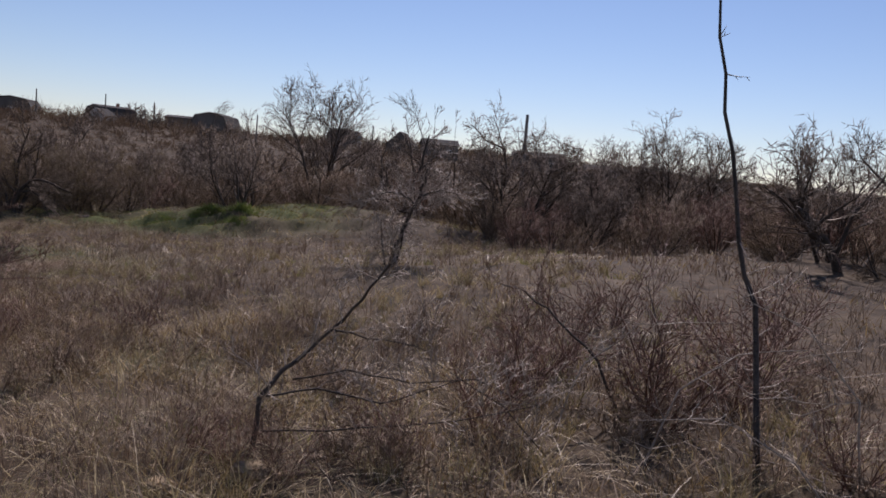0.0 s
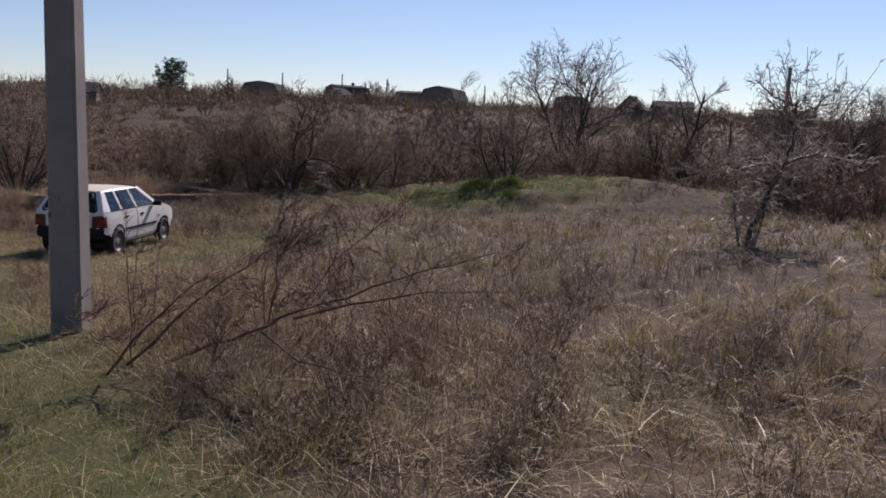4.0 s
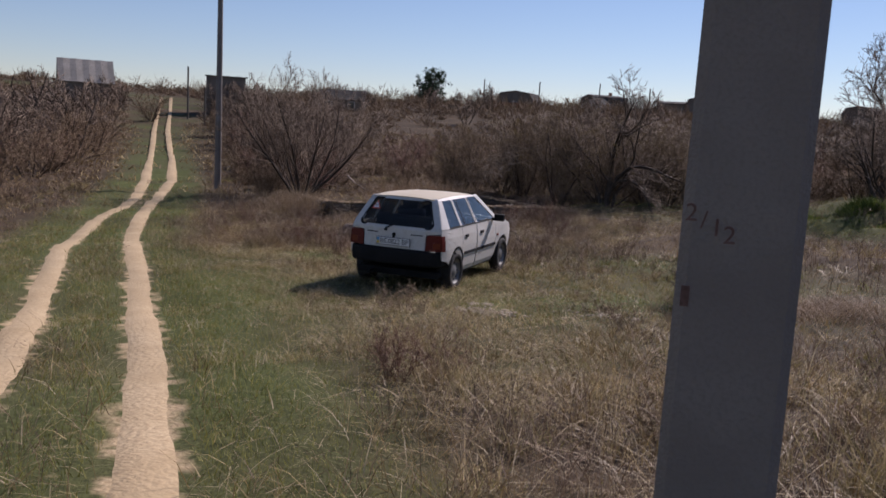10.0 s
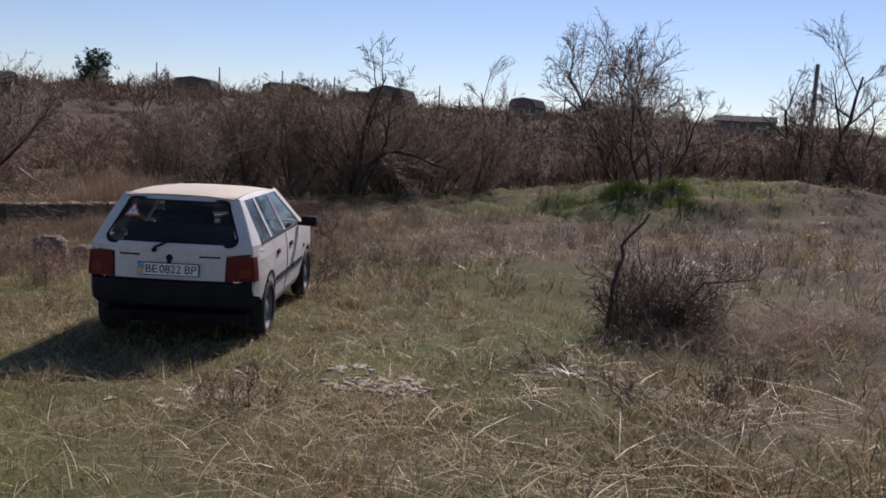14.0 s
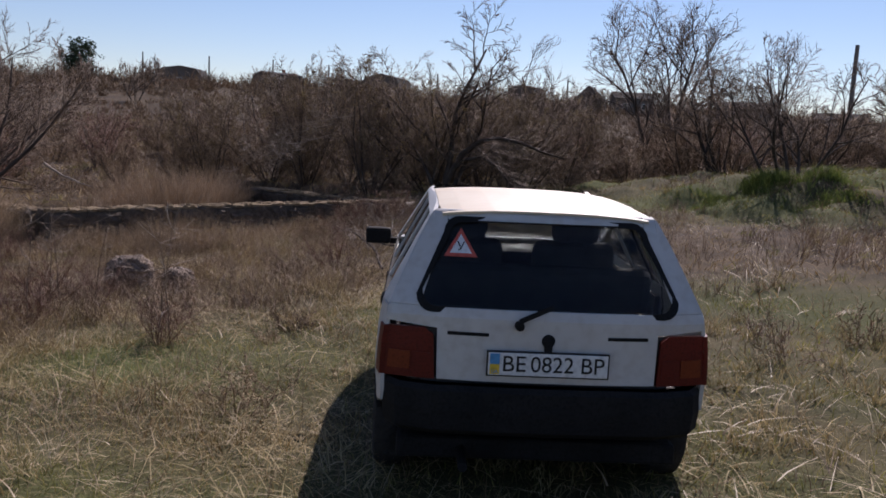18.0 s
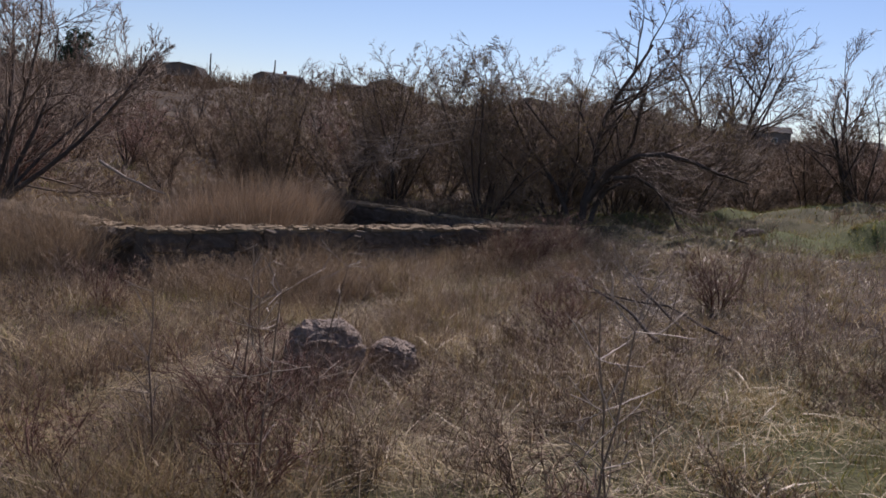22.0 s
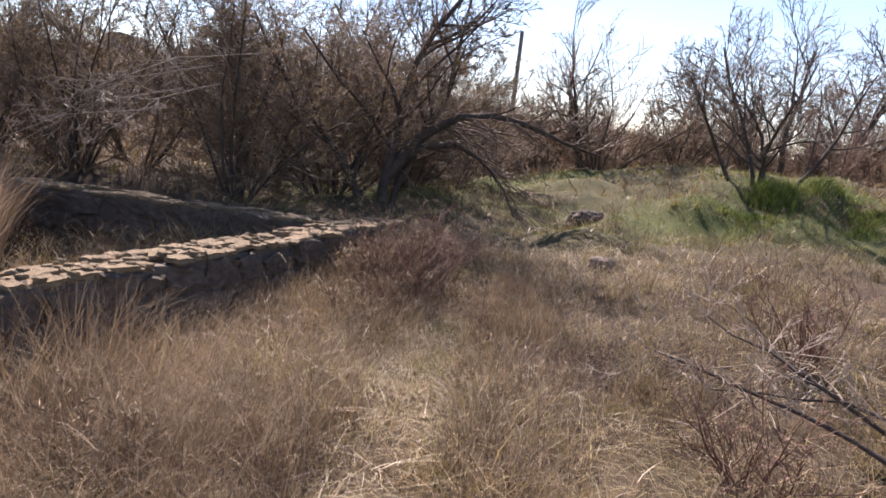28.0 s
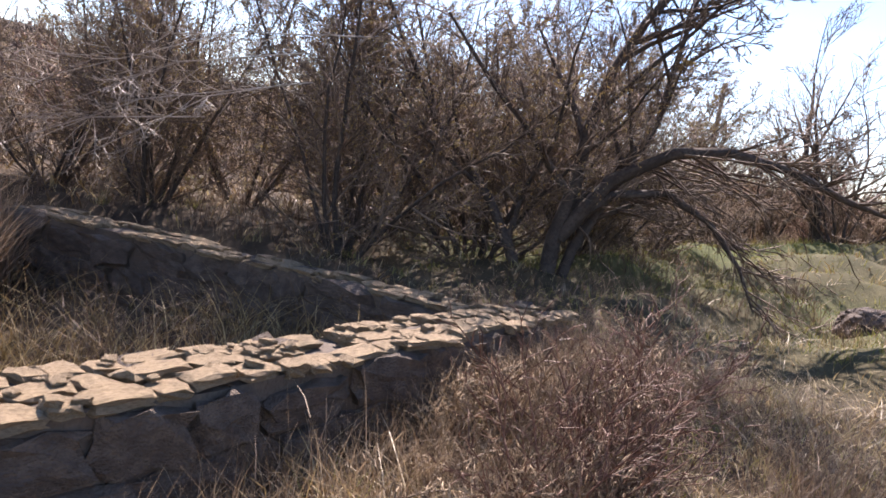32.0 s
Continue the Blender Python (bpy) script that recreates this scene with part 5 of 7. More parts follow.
XS = [-1, -0.96, -0.8, -0.5, -0.2, 0.2, 0.5, 0.8, 0.96, 1]
roof = []
for u in (0.36, 0.42, 0.6, 0.9, 1.3, 1.7, 2.0, 2.16, 2.23):
    zc = float(np.interp(u, [0.36, 0.5, 0.9, 1.4, 1.9, 2.23], [1.365, 1.39, 1.41, 1.412, 1.395, 1.355]))
    w_ = float(np.interp(u, [0.36, 0.6, 2.0, 2.23], [0.475, 0.49, 0.498, 0.48]))
    roof.append([(x * w_, u, zc - 0.035 * abs(x) ** 3) for x in XS])
loft("roof", roof, M_ROOFPAINT, car)
for sx in (-1, 1):
    loft("roof_gutter", [[(sx * (0.478 + 0.012 * k), u, z - 0.018 * k) for k in range(2)] for u, z in ((0.42, 1.342), (0.8, 1.372), (1.4, 1.379), (2.0, 1.352), (2.18, 1.326))], M_PLASTIC, car, 0.01)
hood = []
for u, z in ((2.80, 0.945), (2.95, 0.935), (3.2, 0.865), (3.45, 0.80), (3.60, 0.735), (3.66, 0.66)):
    w_ = hw(u, 0.85) - 0.006
    hood.append([(x * w_, u + 0.0 - 0.03 * abs(x) ** 2 * (u > 3.4), z - 0.03 * abs(x) ** 4) for x in XS])
loft("bonnet", hood, M_WHITE, car)
loft("front_panel", [[(x * 0.65, 3.665 - 0.06 * x * x, 0.66) for x in XS], [(x * 0.65, 3.68 - 0.06 * x * x, 0.45) for x in XS]], M_WHITE, car)
for sx in (-1, 1):
    part("headlamp", box(0.26, 0.03, 0.13, (sx * 0.48, 3.675, 0.60), 0.012), M_CERAMIC, car)
ws = loft("windscreen", [[(x * 0.66, 2.79 + 0.05 * (1 - x * x), 0.945) for x in XS], [(x * 0.60, 2.52 + 0.04 * (1 - x * x), 1.13) for x in XS], [(x * 0.475, 2.23, 1.37) for x in XS]], M_GLASS, car, 0.005)
ws.visible_shadow = False
# floor, dashboard, inner panels
part("underbody", box(1.3, 3.3, 0.10, (0, 1.85, 0.25), 0.02), M_PLASTIC, car)
part("boot_floor", box(1.22, 0.75, 0.05, (0, 0.45, 0.58), 0.01), M_SEAT, car)
part("dashboard", box(1.3, 0.35, 0.22, (0, 2.62, 0.80), 0.05), M_PLASTIC, car)
part("door_lining", box(0.03, 1.7, 0.55, (0.70, 1.85, 0.60)), M_SEAT, car)
part("door_lining", box(0.03, 1.7, 0.55, (-0.70, 1.85, 0.60)), M_SEAT, car)
part("steering_wheel", cyl(0.18, 0.18, 0.025, Matrix.Translation((-0.33, 2.32, 0.92)) @ Matrix.Rotation(radians(65), 4, "X"), 20), M_PLASTIC, car)
part("inner_tailgate", box(1.1, 0.03, 0.28, (0, 0.09, 0.70)), M_SEAT, car)
for sx in (-1, 1):
    seat = part("front_seat", box(0.48, 0.5, 0.14, (sx * 0.33, 1.95, 0.45), 0.04), M_SEAT, car)
    part("backrest", box(0.48, 0.14, 0.62, (sx * 0.33, 1.66, 0.78), 0.05, Matrix.Rotation(radians(12), 4, "X")), M_SEAT, seat)
    part("headrest", box(0.28, 0.10, 0.18, (sx * 0.33, 1.57, 1.17), 0.045), M_SEAT, seat)
rear = part("rear_seat", box(1.22, 0.48, 0.14, (0, 1.15, 0.45), 0.04), M_SEAT, car)
part("backrest", box(1.22, 0.14, 0.58, (0, 0.86, 0.76), 0.05, Matrix.Rotation(radians(14), 4, "X")), M_SEAT, rear)
part("exhaust_pipe", cyl(0.022, 0.022, 0.3, Matrix.Translation((-0.35, 0.1, 0.25)) @ Matrix.Rotation(radians(90), 4, "X"), 10), M_PLASTIC, car)
# the body is drawn long and brought to its true length here; the wheels stand as they are
for ob in car.children_recursive:
    if ob.type == "MESH" and ob.name.split(".")[0] not in ("tyre", "rim", "rim_slot", "plate_letters", "sticker_letter"):
        for v in ob.data.vertices:
            v.co.y = float(np.interp(v.co.y, [-0.5, 0, 0.74, 1.75, 2.68, 3.02, 3.66, 4.0], [-0.5, 0, 0.60, 1.43, 2.33, 2.74, 3.36, 3.66]))
            v.co.z -= 0.03 * float(np.interp(v.co.z, [1.32, 1.40], [0, 1]))
for sx in (-1, 1):
    part("mud_flap", box(0.17, 0.012, 0.22, (sx * 0.63, 0.36, 0.24), 0.004), M_RUBBER, car)


# ---- single plants, branches and stones along the walk ----
def limb(pts, r0, r1):
    n_ = len(pts)
    fine = []
    p = np.array(pts, float)
    u = np.linspace(0, n_ - 1, (n_ - 1) * 3 + 1)
    for c_ in range(3):
        fine.append(np.interp(u, np.arange(n_), p[:, c_]))
    f = np.stack(fine, 1)
    f[1:-1] += rng.normal(0, min(0.018, r0 * 0.7), f[1:-1].shape)
    return f, np.linspace(r0, r1, len(f))


def twiggy(seed, lines, per, length, spec, up=(0, 0, 0.6), rad=0.006):
    """Main limbs, and finer shoots growing from them."""
    r_ = random.Random(seed)
    out_ = [(0, f, q) for f, q in lines]
    for f, q in lines:
        for k in range(per):
            i = r_.randrange(1, len(f))
            d = np.array([r_.gauss(0, 0.55) + up[0], r_.gauss(0, 0.55) + up[1], r_.gauss(0, 0.35) + up[2]])
            grow(r_, f[i], d / np.linalg.norm(d), length * r_.uniform(0.4, 1.2), min(rad, q[i] * 0.7), 2, spec, out_, 1)
    return out_


FINE = dict(seg=[5, 4, 3], wander=0.09, lift=[0.02, 0.03, 0.02], kids=[5, 4, 3], angle=38, short=0.5, thin=0.6, first=0.2)


def branch_thing(name, label, lines, seed, per, length, mats, category="branch", up=(0, 0, 0.6), spec=FINE, rad=0.006, least=0.0026):
    out_ = twiggy(seed, lines, per, length, spec, up, rad)
    b0 = np.array(lines[0][0][0])
    ob = thing(name, tuple(b0), label, category)
    for lv, p, q in out_:
        if lv == 0:
            add("stem", tube_mesh(name + "_stem", [(np.asarray(p) - b0, q)], mats[0], 6), ob)
    add("crown", tube_mesh(name + "_crown", [(np.asarray(p) - b0, np.maximum(q, least)) for lv, p, q in out_ if lv > 0], mats[1], 3, True), ob)
    return ob


# small fruit tree leaning in the field: drooping pale twigs, tall bare shoots above
fx0, fy0, fz0 = on(-1.08, 17.1)


def rel(*pts):
    return [(fx0 + p[0] * 0.7, fy0 + p[1] * 0.7, fz0 + p[2] * 0.68) for p in pts]


branch_thing("small_tree", "small leaning leafless fruit tree with pale drooping twigs and tall shoots",
             [limb(rel((0, 0, -0.1), (0.22, 0, 0.8), (0.55, 0.05, 1.7), (0.8, 0.05, 2.4), (0.9, 0, 3.0)), 0.055, 0.018),
              limb(rel((-0.1, 0.1, -0.1), (-0.28, 0.1, 0.7), (-0.35, 0.2, 1.35)), 0.03, 0.012),
              limb(rel((0.1, -0.1, -0.1), (0.32, -0.1, 0.7), (0.45, -0.1, 1.3)), 0.028, 0.01),
              limb(rel((0.5, 0, 1.6), (-0.25, 0.2, 1.95), (-0.95, 0.2, 1.95), (-1.35, 0.3, 1.7)), 0.026, 0.006),
              limb(rel((0.6, 0, 1.9), (0.2, -0.5, 2.2), (-0.3, -0.9, 2.2), (-0.6, -1.1, 2.0)), 0.02, 0.005),
              limb(rel((0.7, 0, 2.1), (1.2, -0.2, 2.35), (1.65, -0.2, 2.35), (2.0, -0.3, 2.1)), 0.022, 0.005),
              limb(rel((0.6, 0, 1.8), (0.9, 0.6, 2.2), (1.2, 1.0, 2.3), (1.4, 1.3, 2.1)), 0.02, 0.005)], 31, 36, 0.6, (M_BARK, M_TWIG_PALE), "tree", (0, 0, 0.05), dict(FINE, lift=[-0.04, -0.03, -0.02], kids=[5, 4, 2]), 0.007, 0.0052)
for k, pts in enumerate((((0.85, 0, 2.4), (1.05, 0, 3.5), (0.95, 0, 4.9)), ((0.6, 0, 2.0), (0.4, 0.1, 3.3), (0.2, 0.1, 4.3)), ((1.1, -0.1, 2.3), (1.8, 0, 3.2), (2.5, 0, 4.5)), ((0.7, 0.1, 2.2), (0.75, 0.2, 3.3), (0.6, 0.3, 4.1)), ((1.4, -0.2, 2.3), (1.6, -0.1, 3.2), (1.6, -0.1, 4.4)))):
    branch_thing("water_shoot", "tall thin bare shoot rising from the small tree", [limb(rel(*pts), 0.008, 0.003)], 600 + k, 7, 0.35, (M_BARK, M_TWIG), "branch", (0, 0, 1.0), dict(FINE, kids=[3, 2]), 0.006, 0.0045)

# felled saplings lying beside the pole
branch_thing("fallen_sapling", "felled red-brown sapling lying in the grass beside the pole",
             [limb([(-6.39, 7.43, -0.62), (-6.12, 7.5, -0.25), (-5.80, 7.67, 0.08), (-5.64, 8.4, 0.27), (-5.49, 9.15, 0.43)], 0.011, 0.003),
              limb([(-6.27, 7.5, -0.55), (-5.94, 7.95, -0.1), (-5.67, 8.5, 0.2), (-5.32, 9.0, 0.4)], 0.014, 0.003),
              limb([(-6.29, 7.6, -0.6), (-6.27, 7.55, -0.1), (-6.18, 7.4, 0.28)], 0.006, 0.003),
              limb([(-6.24, 7.45, -0.5), (-6.32, 7.25, -0.3), (-6.42, 7.05, -0.1)], 0.004, 0.002)], 21, 18, 0.34, (M_TWIG_RED, M_TWIG_RED), up=(0.75, 0.3, 0.5), rad=0.003, least=0.0018)
branch_thing("fallen_sapling", "felled red-brown sapling with upright side shoots lying in the grass",
             [limb([(-6.3, 7.92, -0.68), (-5.75, 7.85, -0.42), (-5.26, 7.78, -0.2), (-4.94, 7.62, -0.04), (-4.4, 7.6, 0.18), (-4.03, 7.74, 0.33), (-3.6, 7.85, 0.46)], 0.016, 0.004),
              limb([(-5.0, 7.65, -0.1), (-4.5, 7.5, 0.08), (-3.93, 7.37, 0.24), (-3.4, 7.3, 0.3)], 0.011, 0.003),
              limb([(-5.26, 7.78, -0.2), (-5.23, 7.88, 0.22), (-5.05, 7.78, 0.6)], 0.009, 0.003),
              limb([(-5.3, 7.8, -0.2), (-5.45, 8.1, 0.15), (-5.5, 8.4, 0.5)], 0.009, 0.003),
              limb([(-4.94, 7.62, -0.04), (-4.8, 7.9, 0.3), (-4.5, 8.2, 0.6)], 0.008, 0.003),
              limb([(-5.3, 7.75, -0.25), (-4.8, 7.3, -0.3), (-4.2, 7.1, -0.28)], 0.009, 0.003),
              limb([(-5.75, 7.85, -0.42), (-5.5, 7.4, -0.4), (-5.2, 7.0, -0.42)], 0.007, 0.003)], 22, 17, 0.4, (M_TWIG_RED, M_TWIG_RED), up=(0.1, 0.1, 0.55), rad=0.0036, least=0.0018)
# dead branch and shrubs near the start
branch_thing("dead_branch", "dry crooked branch sticking out of the weeds",
             [limb([(-1.15, 5.37, -0.3), (-1.13, 5.39, 0.0), (-0.95, 5.5, 0.22), (-0.72, 5.6, 0.41), (-0.55, 5.35, 0.68), (-0.37, 5.05, 0.93)], 0.019, 0.006),
              limb([(-0.72, 5.6, 0.41), (-0.42, 5.8, 0.34), (-0.11, 5.95, 0.24)], 0.008, 0.003),
              limb([(-1.13, 5.4, 0.0), (-0.8, 5.5, 0.05), (-0.4, 5.7, -0.06), (-0.1, 5.75, 0.03), (0.1, 5.8, 0.1)], 0.008, 0.003),
              limb([(-0.95, 5.5, 0.1), (-0.6, 5.45, 0.2), (-0.2, 5.55, 0.12), (0.2, 5.6, 0.17), (0.6, 5.7, 0.0)], 0.006, 0.0025),
              limb([(-1.1, 5.35, -0.2), (-0.5, 5.3, -0.12), (0.1, 5.4, -0.05), (0.6, 5.5, 0.06)], 0.006, 0.0025),
              limb([(0.7, 5.6, -0.3), (0.4, 5.6, 0.0), (-0.1, 5.7, 0.25)], 0.005, 0.0025)], 23, 12, 0.36, (M_BARK, M_TWIG_PALE))
branch_thing("arching_bramble", "dark arching dead stem with dried seed heads",
             [limb([(1.45, 6.6, -0.4), (1.2, 6.66, 0.12), (0.88, 6.77, 0.39), (0.6, 6.84, 0.6), (0.38, 6.86, 0.64)], 0.014, 0.004),
              limb([(1.7, 6.9, -0.4), (1.75, 6.9, 0.2), (1.6, 7.0, 0.7)], 0.01, 0.003)], 24, 9, 0.45, (M_BARK, M_TWIG_RED))
for k, pts in enumerate((((2.35, 4.9, -0.4), (2.0, 4.95, 0.0), (1.6, 5.1, 0.18), (1.1, 5.2, 0.1)), ((2.6, 5.3, -0.4), (2.5, 5.3, 0.3), (2.2, 5.4, 0.7), (1.8, 5.5, 0.85)), ((1.3, 5.6, -0.4), (1.5, 5.6, 0.2), (1.9, 5.7, 0.45), (2.4, 5.8, 0.5)), ((0.8, 6.2, -0.4), (1.0, 6.2, 0.2), (1.4, 6.3, 0.5), (1.9, 6.3, 0.55)))):
    branch_thing("arching_bramble", "pale arching dead bramble stem in the tangled scrub", [limb(pts, 0.007, 0.0025)], 640 + k, 13, 0.4, (M_TWIG_PALE, M_TWIG_PALE), "branch", (0, 0, 0.2), dict(FINE, kids=[3, 2]), 0.004)
sap = branch_thing("thin_sapling", "tall thin dark sapling stem with short pale side twigs",
                   [limb([(1.93, 5.23, -0.45), (1.97, 5.56, 0.59), (1.85, 5.78, 1.17), (1.74, 6.01, 2.02), (1.63, 6.13, 2.78), (1.6, 6.2, 3.2)], 0.021, 0.006)], 25, 30, 0.24, (M_BARK, M_TWIG_PALE), "tree", (0.2, 0, 0.12),
                   dict(FINE, kids=[2, 1, 0]), 0.005)
scrub = [bare_meshes("scrub", 300 + k, 9, 0.7, 0.95, 0.011, 2, dict(BUSH, kids=[9, 5, 3], wander=0.2, lift=[0.02, 0.02, 0.0]), (M_TWIG_RED, M_TWIG_RED), 1, 0, 0.0024, apart=True) for k in range(3)]
scrub_grey = [bare_meshes("scrub_grey", 320 + k, 9, 0.5, 0.75, 0.011, 2, dict(BUSH, kids=[8, 5, 3], wander=0.2, lift=[0.02, -0.01, -0.02]), (M_TWIG, M_TWIG), 1, 0, 0.0026, apart=True) for k in range(2)]
for i, (x, y, s_) in enumerate(((1.6, 6.4, 1.15), (0.7, 7.4, 1.0), (2.4, 7.2, 1.2), (1.2, 8.6, 1.0), (3.2, 8.6, 1.2), (2.6, 5.4, 0.7), (0.3, 6.2, 0.8), (4.2, 10.5, 1.2), (2.2, 11.0, 1.1), (-0.4, 5.9, 0.55), (-1.2, 5.15, 0.42), (-0.9, 5.0, 0.4), (-1.5, 5.4, 0.4), (-0.3, 5.2, 0.42))):
    plant("dead_scrub", scrub[i % 3], on(x, y), 67 * i, s_, "tangle of dark reddish dead stems with seed heads", "scrub", "dead scrub", ("stem", "crown"))
for i, (x, y, s_) in enumerate(((-9.6, 17.65, 1.35), (-9.45, 17.75, 1.25), (-9.85, 17.75, 1.2), (-9.1, 17.9, 0.8), (-9.6, 17.5, 1.1), (-9.35, 17.55, 1.0), (-9.65, 17.9, 1.2), (-9.8, 17.6, 1.15))):
    plant("dry_bush", scrub_grey[i % 2], on(x, y), 110 * i, s_, "heap-like dark dry bush with drooping twigs in straw", "bush", "dry bush", ("stem", "crown"))
branch_thing("broken_stub", "crooked dark stub standing in the dry bush",
             [limb([(-10.05, 17.6, -1.4), (-10.0, 17.7, -0.8), (-9.9, 17.8, -0.5), (-9.72, 17.85, -0.26)], 0.026, 0.012), limb([(-9.6, 17.6, -1.4), (-9.2, 17.5, -0.85), (-8.75, 17.5, -0.78)], 0.014, 0.005)], 29, 9, 0.35, (M_BARK, M_TWIG))
for i, (x, y, s_) in enumerate(((-18.5, 19.3, 0.62), (-18.95, 20.3, 0.72), (-18.6, 20.6, 0.6), (-17.0, 18.85, 0.5), (-19.6, 19.4, 0.55), (-21.0, 19.6, 0.6), (-15.2, 25.2, 0.9), (-16.9, 23.8, 0.8), (-17.6, 27.3, 0.85), (-17.35, 27.6, 0.8), (-16.9, 28.2, 0.8), (-22.5, 22.0, 0.7), (-21.0, 22.6, 0.6), (-4.6, 9.0, 0.6), (-3.4, 9.6, 0.7), (-4.5, 8.0, 0.5), (-4.2, 8.2, 0.55), (-4.9, 8.3, 0.5), (-10.4, 11.2, 0.5), (-10.2, 11.5, 0.45), (-10.7, 11.5, 0.4))):
    plant("dead_scrub", scrub[i % 3], on(x, y), 41 * i, s_, "slender dark dead stems standing in the grass", "scrub", "dead scrub", ("stem", "crown"))
for k, (x, y, h_, lean_) in enumerate(((-17.02, 18.85, 0.95, 0.1), (-16.93, 18.9, 1.0, -0.12), (-18.45, 19.25, 0.95, 0.05), (-19.05, 19.5, 0.9, -0.06), (-18.9, 20.3, 1.05, 0.02), (-18.55, 20.5, 0.95, 0.16), (-18.75, 20.25, 0.9, -0.1), (-7.14, 8.8, 0.8, 0.03), (-7.06, 9.0, 0.8, 0.06), (-16.0, 23.6, 1.0, 0.12))):
    z = gz(x, y)
    branch_thing("young_shoot", "thin dark leafless young shoot standing in the grass", [limb([(x, y, z - 0.05), (x + lean_ * 0.4, y, z + h_ * 0.45), (x + lean_, y + 0.05, z + h_)], 0.0065, 0.003)], 400 + k, 15, 0.24, (M_TWIG, M_TWIG_PALE), "sapling", (0, 0, 0.35), dict(FINE, kids=[3, 1, 0]), 0.003)
weed_kinds = [bare_meshes("dead_weed", 340 + k, [5, 6, 7, 5][k], [0.45, 0.7, 0.9, 0.5][k], [0.5, 0.42, 0.36, 0.6][k], 0.006, 3,
                          dict(BUSH, kids=[7, 5, 3], seg=[4, 2, 2, 1], wander=0.18, angle=44, lift=[0.03, 0.04, 0.03]), (M_WEED, (M_WEED, M_RANK, M_RANK, M_WEED)[k]), 1, 0, 0.0017, apart=True) for k in range(4)]
rw = random.Random(52)
WALKED = ((0.2, 1.0), (-4.3, 3.9), (-9.8, 8.9), (-14.8, 13.5), (-20, 19), (-19.5, 22), (-18.6, 24.5))
made = 0
while made < 170:
    q = rw.randrange(6)
    f = rw.random()
    x = WALKED[q][0] * (1 - f) + WALKED[q + 1][0] * f + rw.gauss(1.5, 3.2)
    y = WALKED[q][1] * (1 - f) + WALKED[q + 1][1] * f + rw.gauss(2.5, 2.6)
    near = min(math.hypot(x - (a[0] * (1 - w_) + b_[0] * w_), y - (a[1] * (1 - w_) + b_[1] * w_)) for a, b_ in zip(WALKED, WALKED[1:]) for w_ in (0, 0.2, 0.4, 0.6, 0.8, 1))
    wall_a, wall_b = (x - WC[0]) * WD[0] + (y - WC[1]) * WD[1], (x - WC[0]) * WN[0] + (y - WC[1]) * WN[1]
    on_car = abs(x + 14.1) < 1.5 and 15.6 < y < 20.2
    if near < 1.6 or on_car or (x > -20.5 and y > 23) or math.hypot(x + 10.5, y - 12.5) < 2.5 or not off_track(x, y, 0.9) or (wall_b > -0.45 and wall_a > -0.5) or (green_at(x, y)[0] > 0.6 and rw.random() < 0.8):
        continue
    made += 1
    plant("dead_weed", weed_kinds[rw.randrange(4)], on(x, y), rw.uniform(0, 360), rw.uniform(0.55, 1.05), "bushy brown dead weed with fine brittle stalks in the grass", "weed", "dead weeds", ("stem", "crown"))
for k in range(48):
    wall_a, wall_b = rw.uniform(-0.5, 6.6), -rw.uniform(0.4, 1.25)
    if 2.4 < wall_a < 4.2 and k % 3:
        continue
    x, y = WC[0] + WD[0] * wall_a + WN[0] * wall_b, WC[1] + WD[1] * wall_a + WN[1] * wall_b
    plant("dead_weed", weed_kinds[1 + rw.randrange(2)], on(x, y), rw.uniform(0, 360), rw.uniform(0.7, 1.3), "bushy grey-brown dead weed at the foot of the foundation wall", "weed", "dead weeds", ("stem", "crown"))
branch_thing("dead_branch", "pile of grey dry branches lying among the weeds",
             [limb([(-16.1, 23.3, -1.78), (-16.4, 24.0, -1.6), (-16.9, 24.7, -1.45)], 0.02, 0.006), limb([(-15.8, 23.8, -1.75), (-16.2, 24.3, -1.45), (-16.3, 25.0, -1.3)], 0.016, 0.005),
              limb([(-15.4, 23.6, -1.75), (-15.9, 24.2, -1.6), (-16.8, 24.3, -1.55)], 0.016, 0.004)], 27, 12, 0.5, (M_BARK, M_TWIG_PALE), up=(0, 0, 0.2))
branch_thing("bleached_branch", "pale dry branch lying across the shrubs beside the foundation",
             [limb([(-24.6, 28.9, -1.0), (-23.8, 28.3, -1.2), (-23.0, 28.0, -1.35)], 0.03, 0.012)], 28, 4, 0.4, (M_TWIG_PALE, M_TWIG_PALE))
for k, (x0, y0, z0_, x1, y1, z1) in enumerate(((-18.9, 30.9, 0.1, -20.6, 30.2, -0.7), (-19.2, 31.2, -0.2, -20.9, 30.6, -1.0), (-18.4, 30.8, 0.3, -20.3, 29.7, -0.4), (-19.6, 31.2, -0.5, -21.3, 30.9, -1.1), (-18.8, 31.0, -0.1, -20.2, 30.0, -0.9))):
    branch_thing("drooping_branch", "pale dry branch drooping over the foundation pit", [limb([(x0, y0, z0_), ((x0 + x1) / 2, (y0 + y1) / 2, (z0_ + z1) / 2 + 0.15), (x1, y1, z1)], 0.007, 0.002)], 500 + k, 12, 0.55, (M_TWIG_PALE, M_TWIG_PALE), up=(-0.5, -0.2, -0.1))

chip_kinds = [stone_mesh("chip", 260 + k, 1, 1, 1, M_CHALK, 1, 0.16) for k in range(8)]


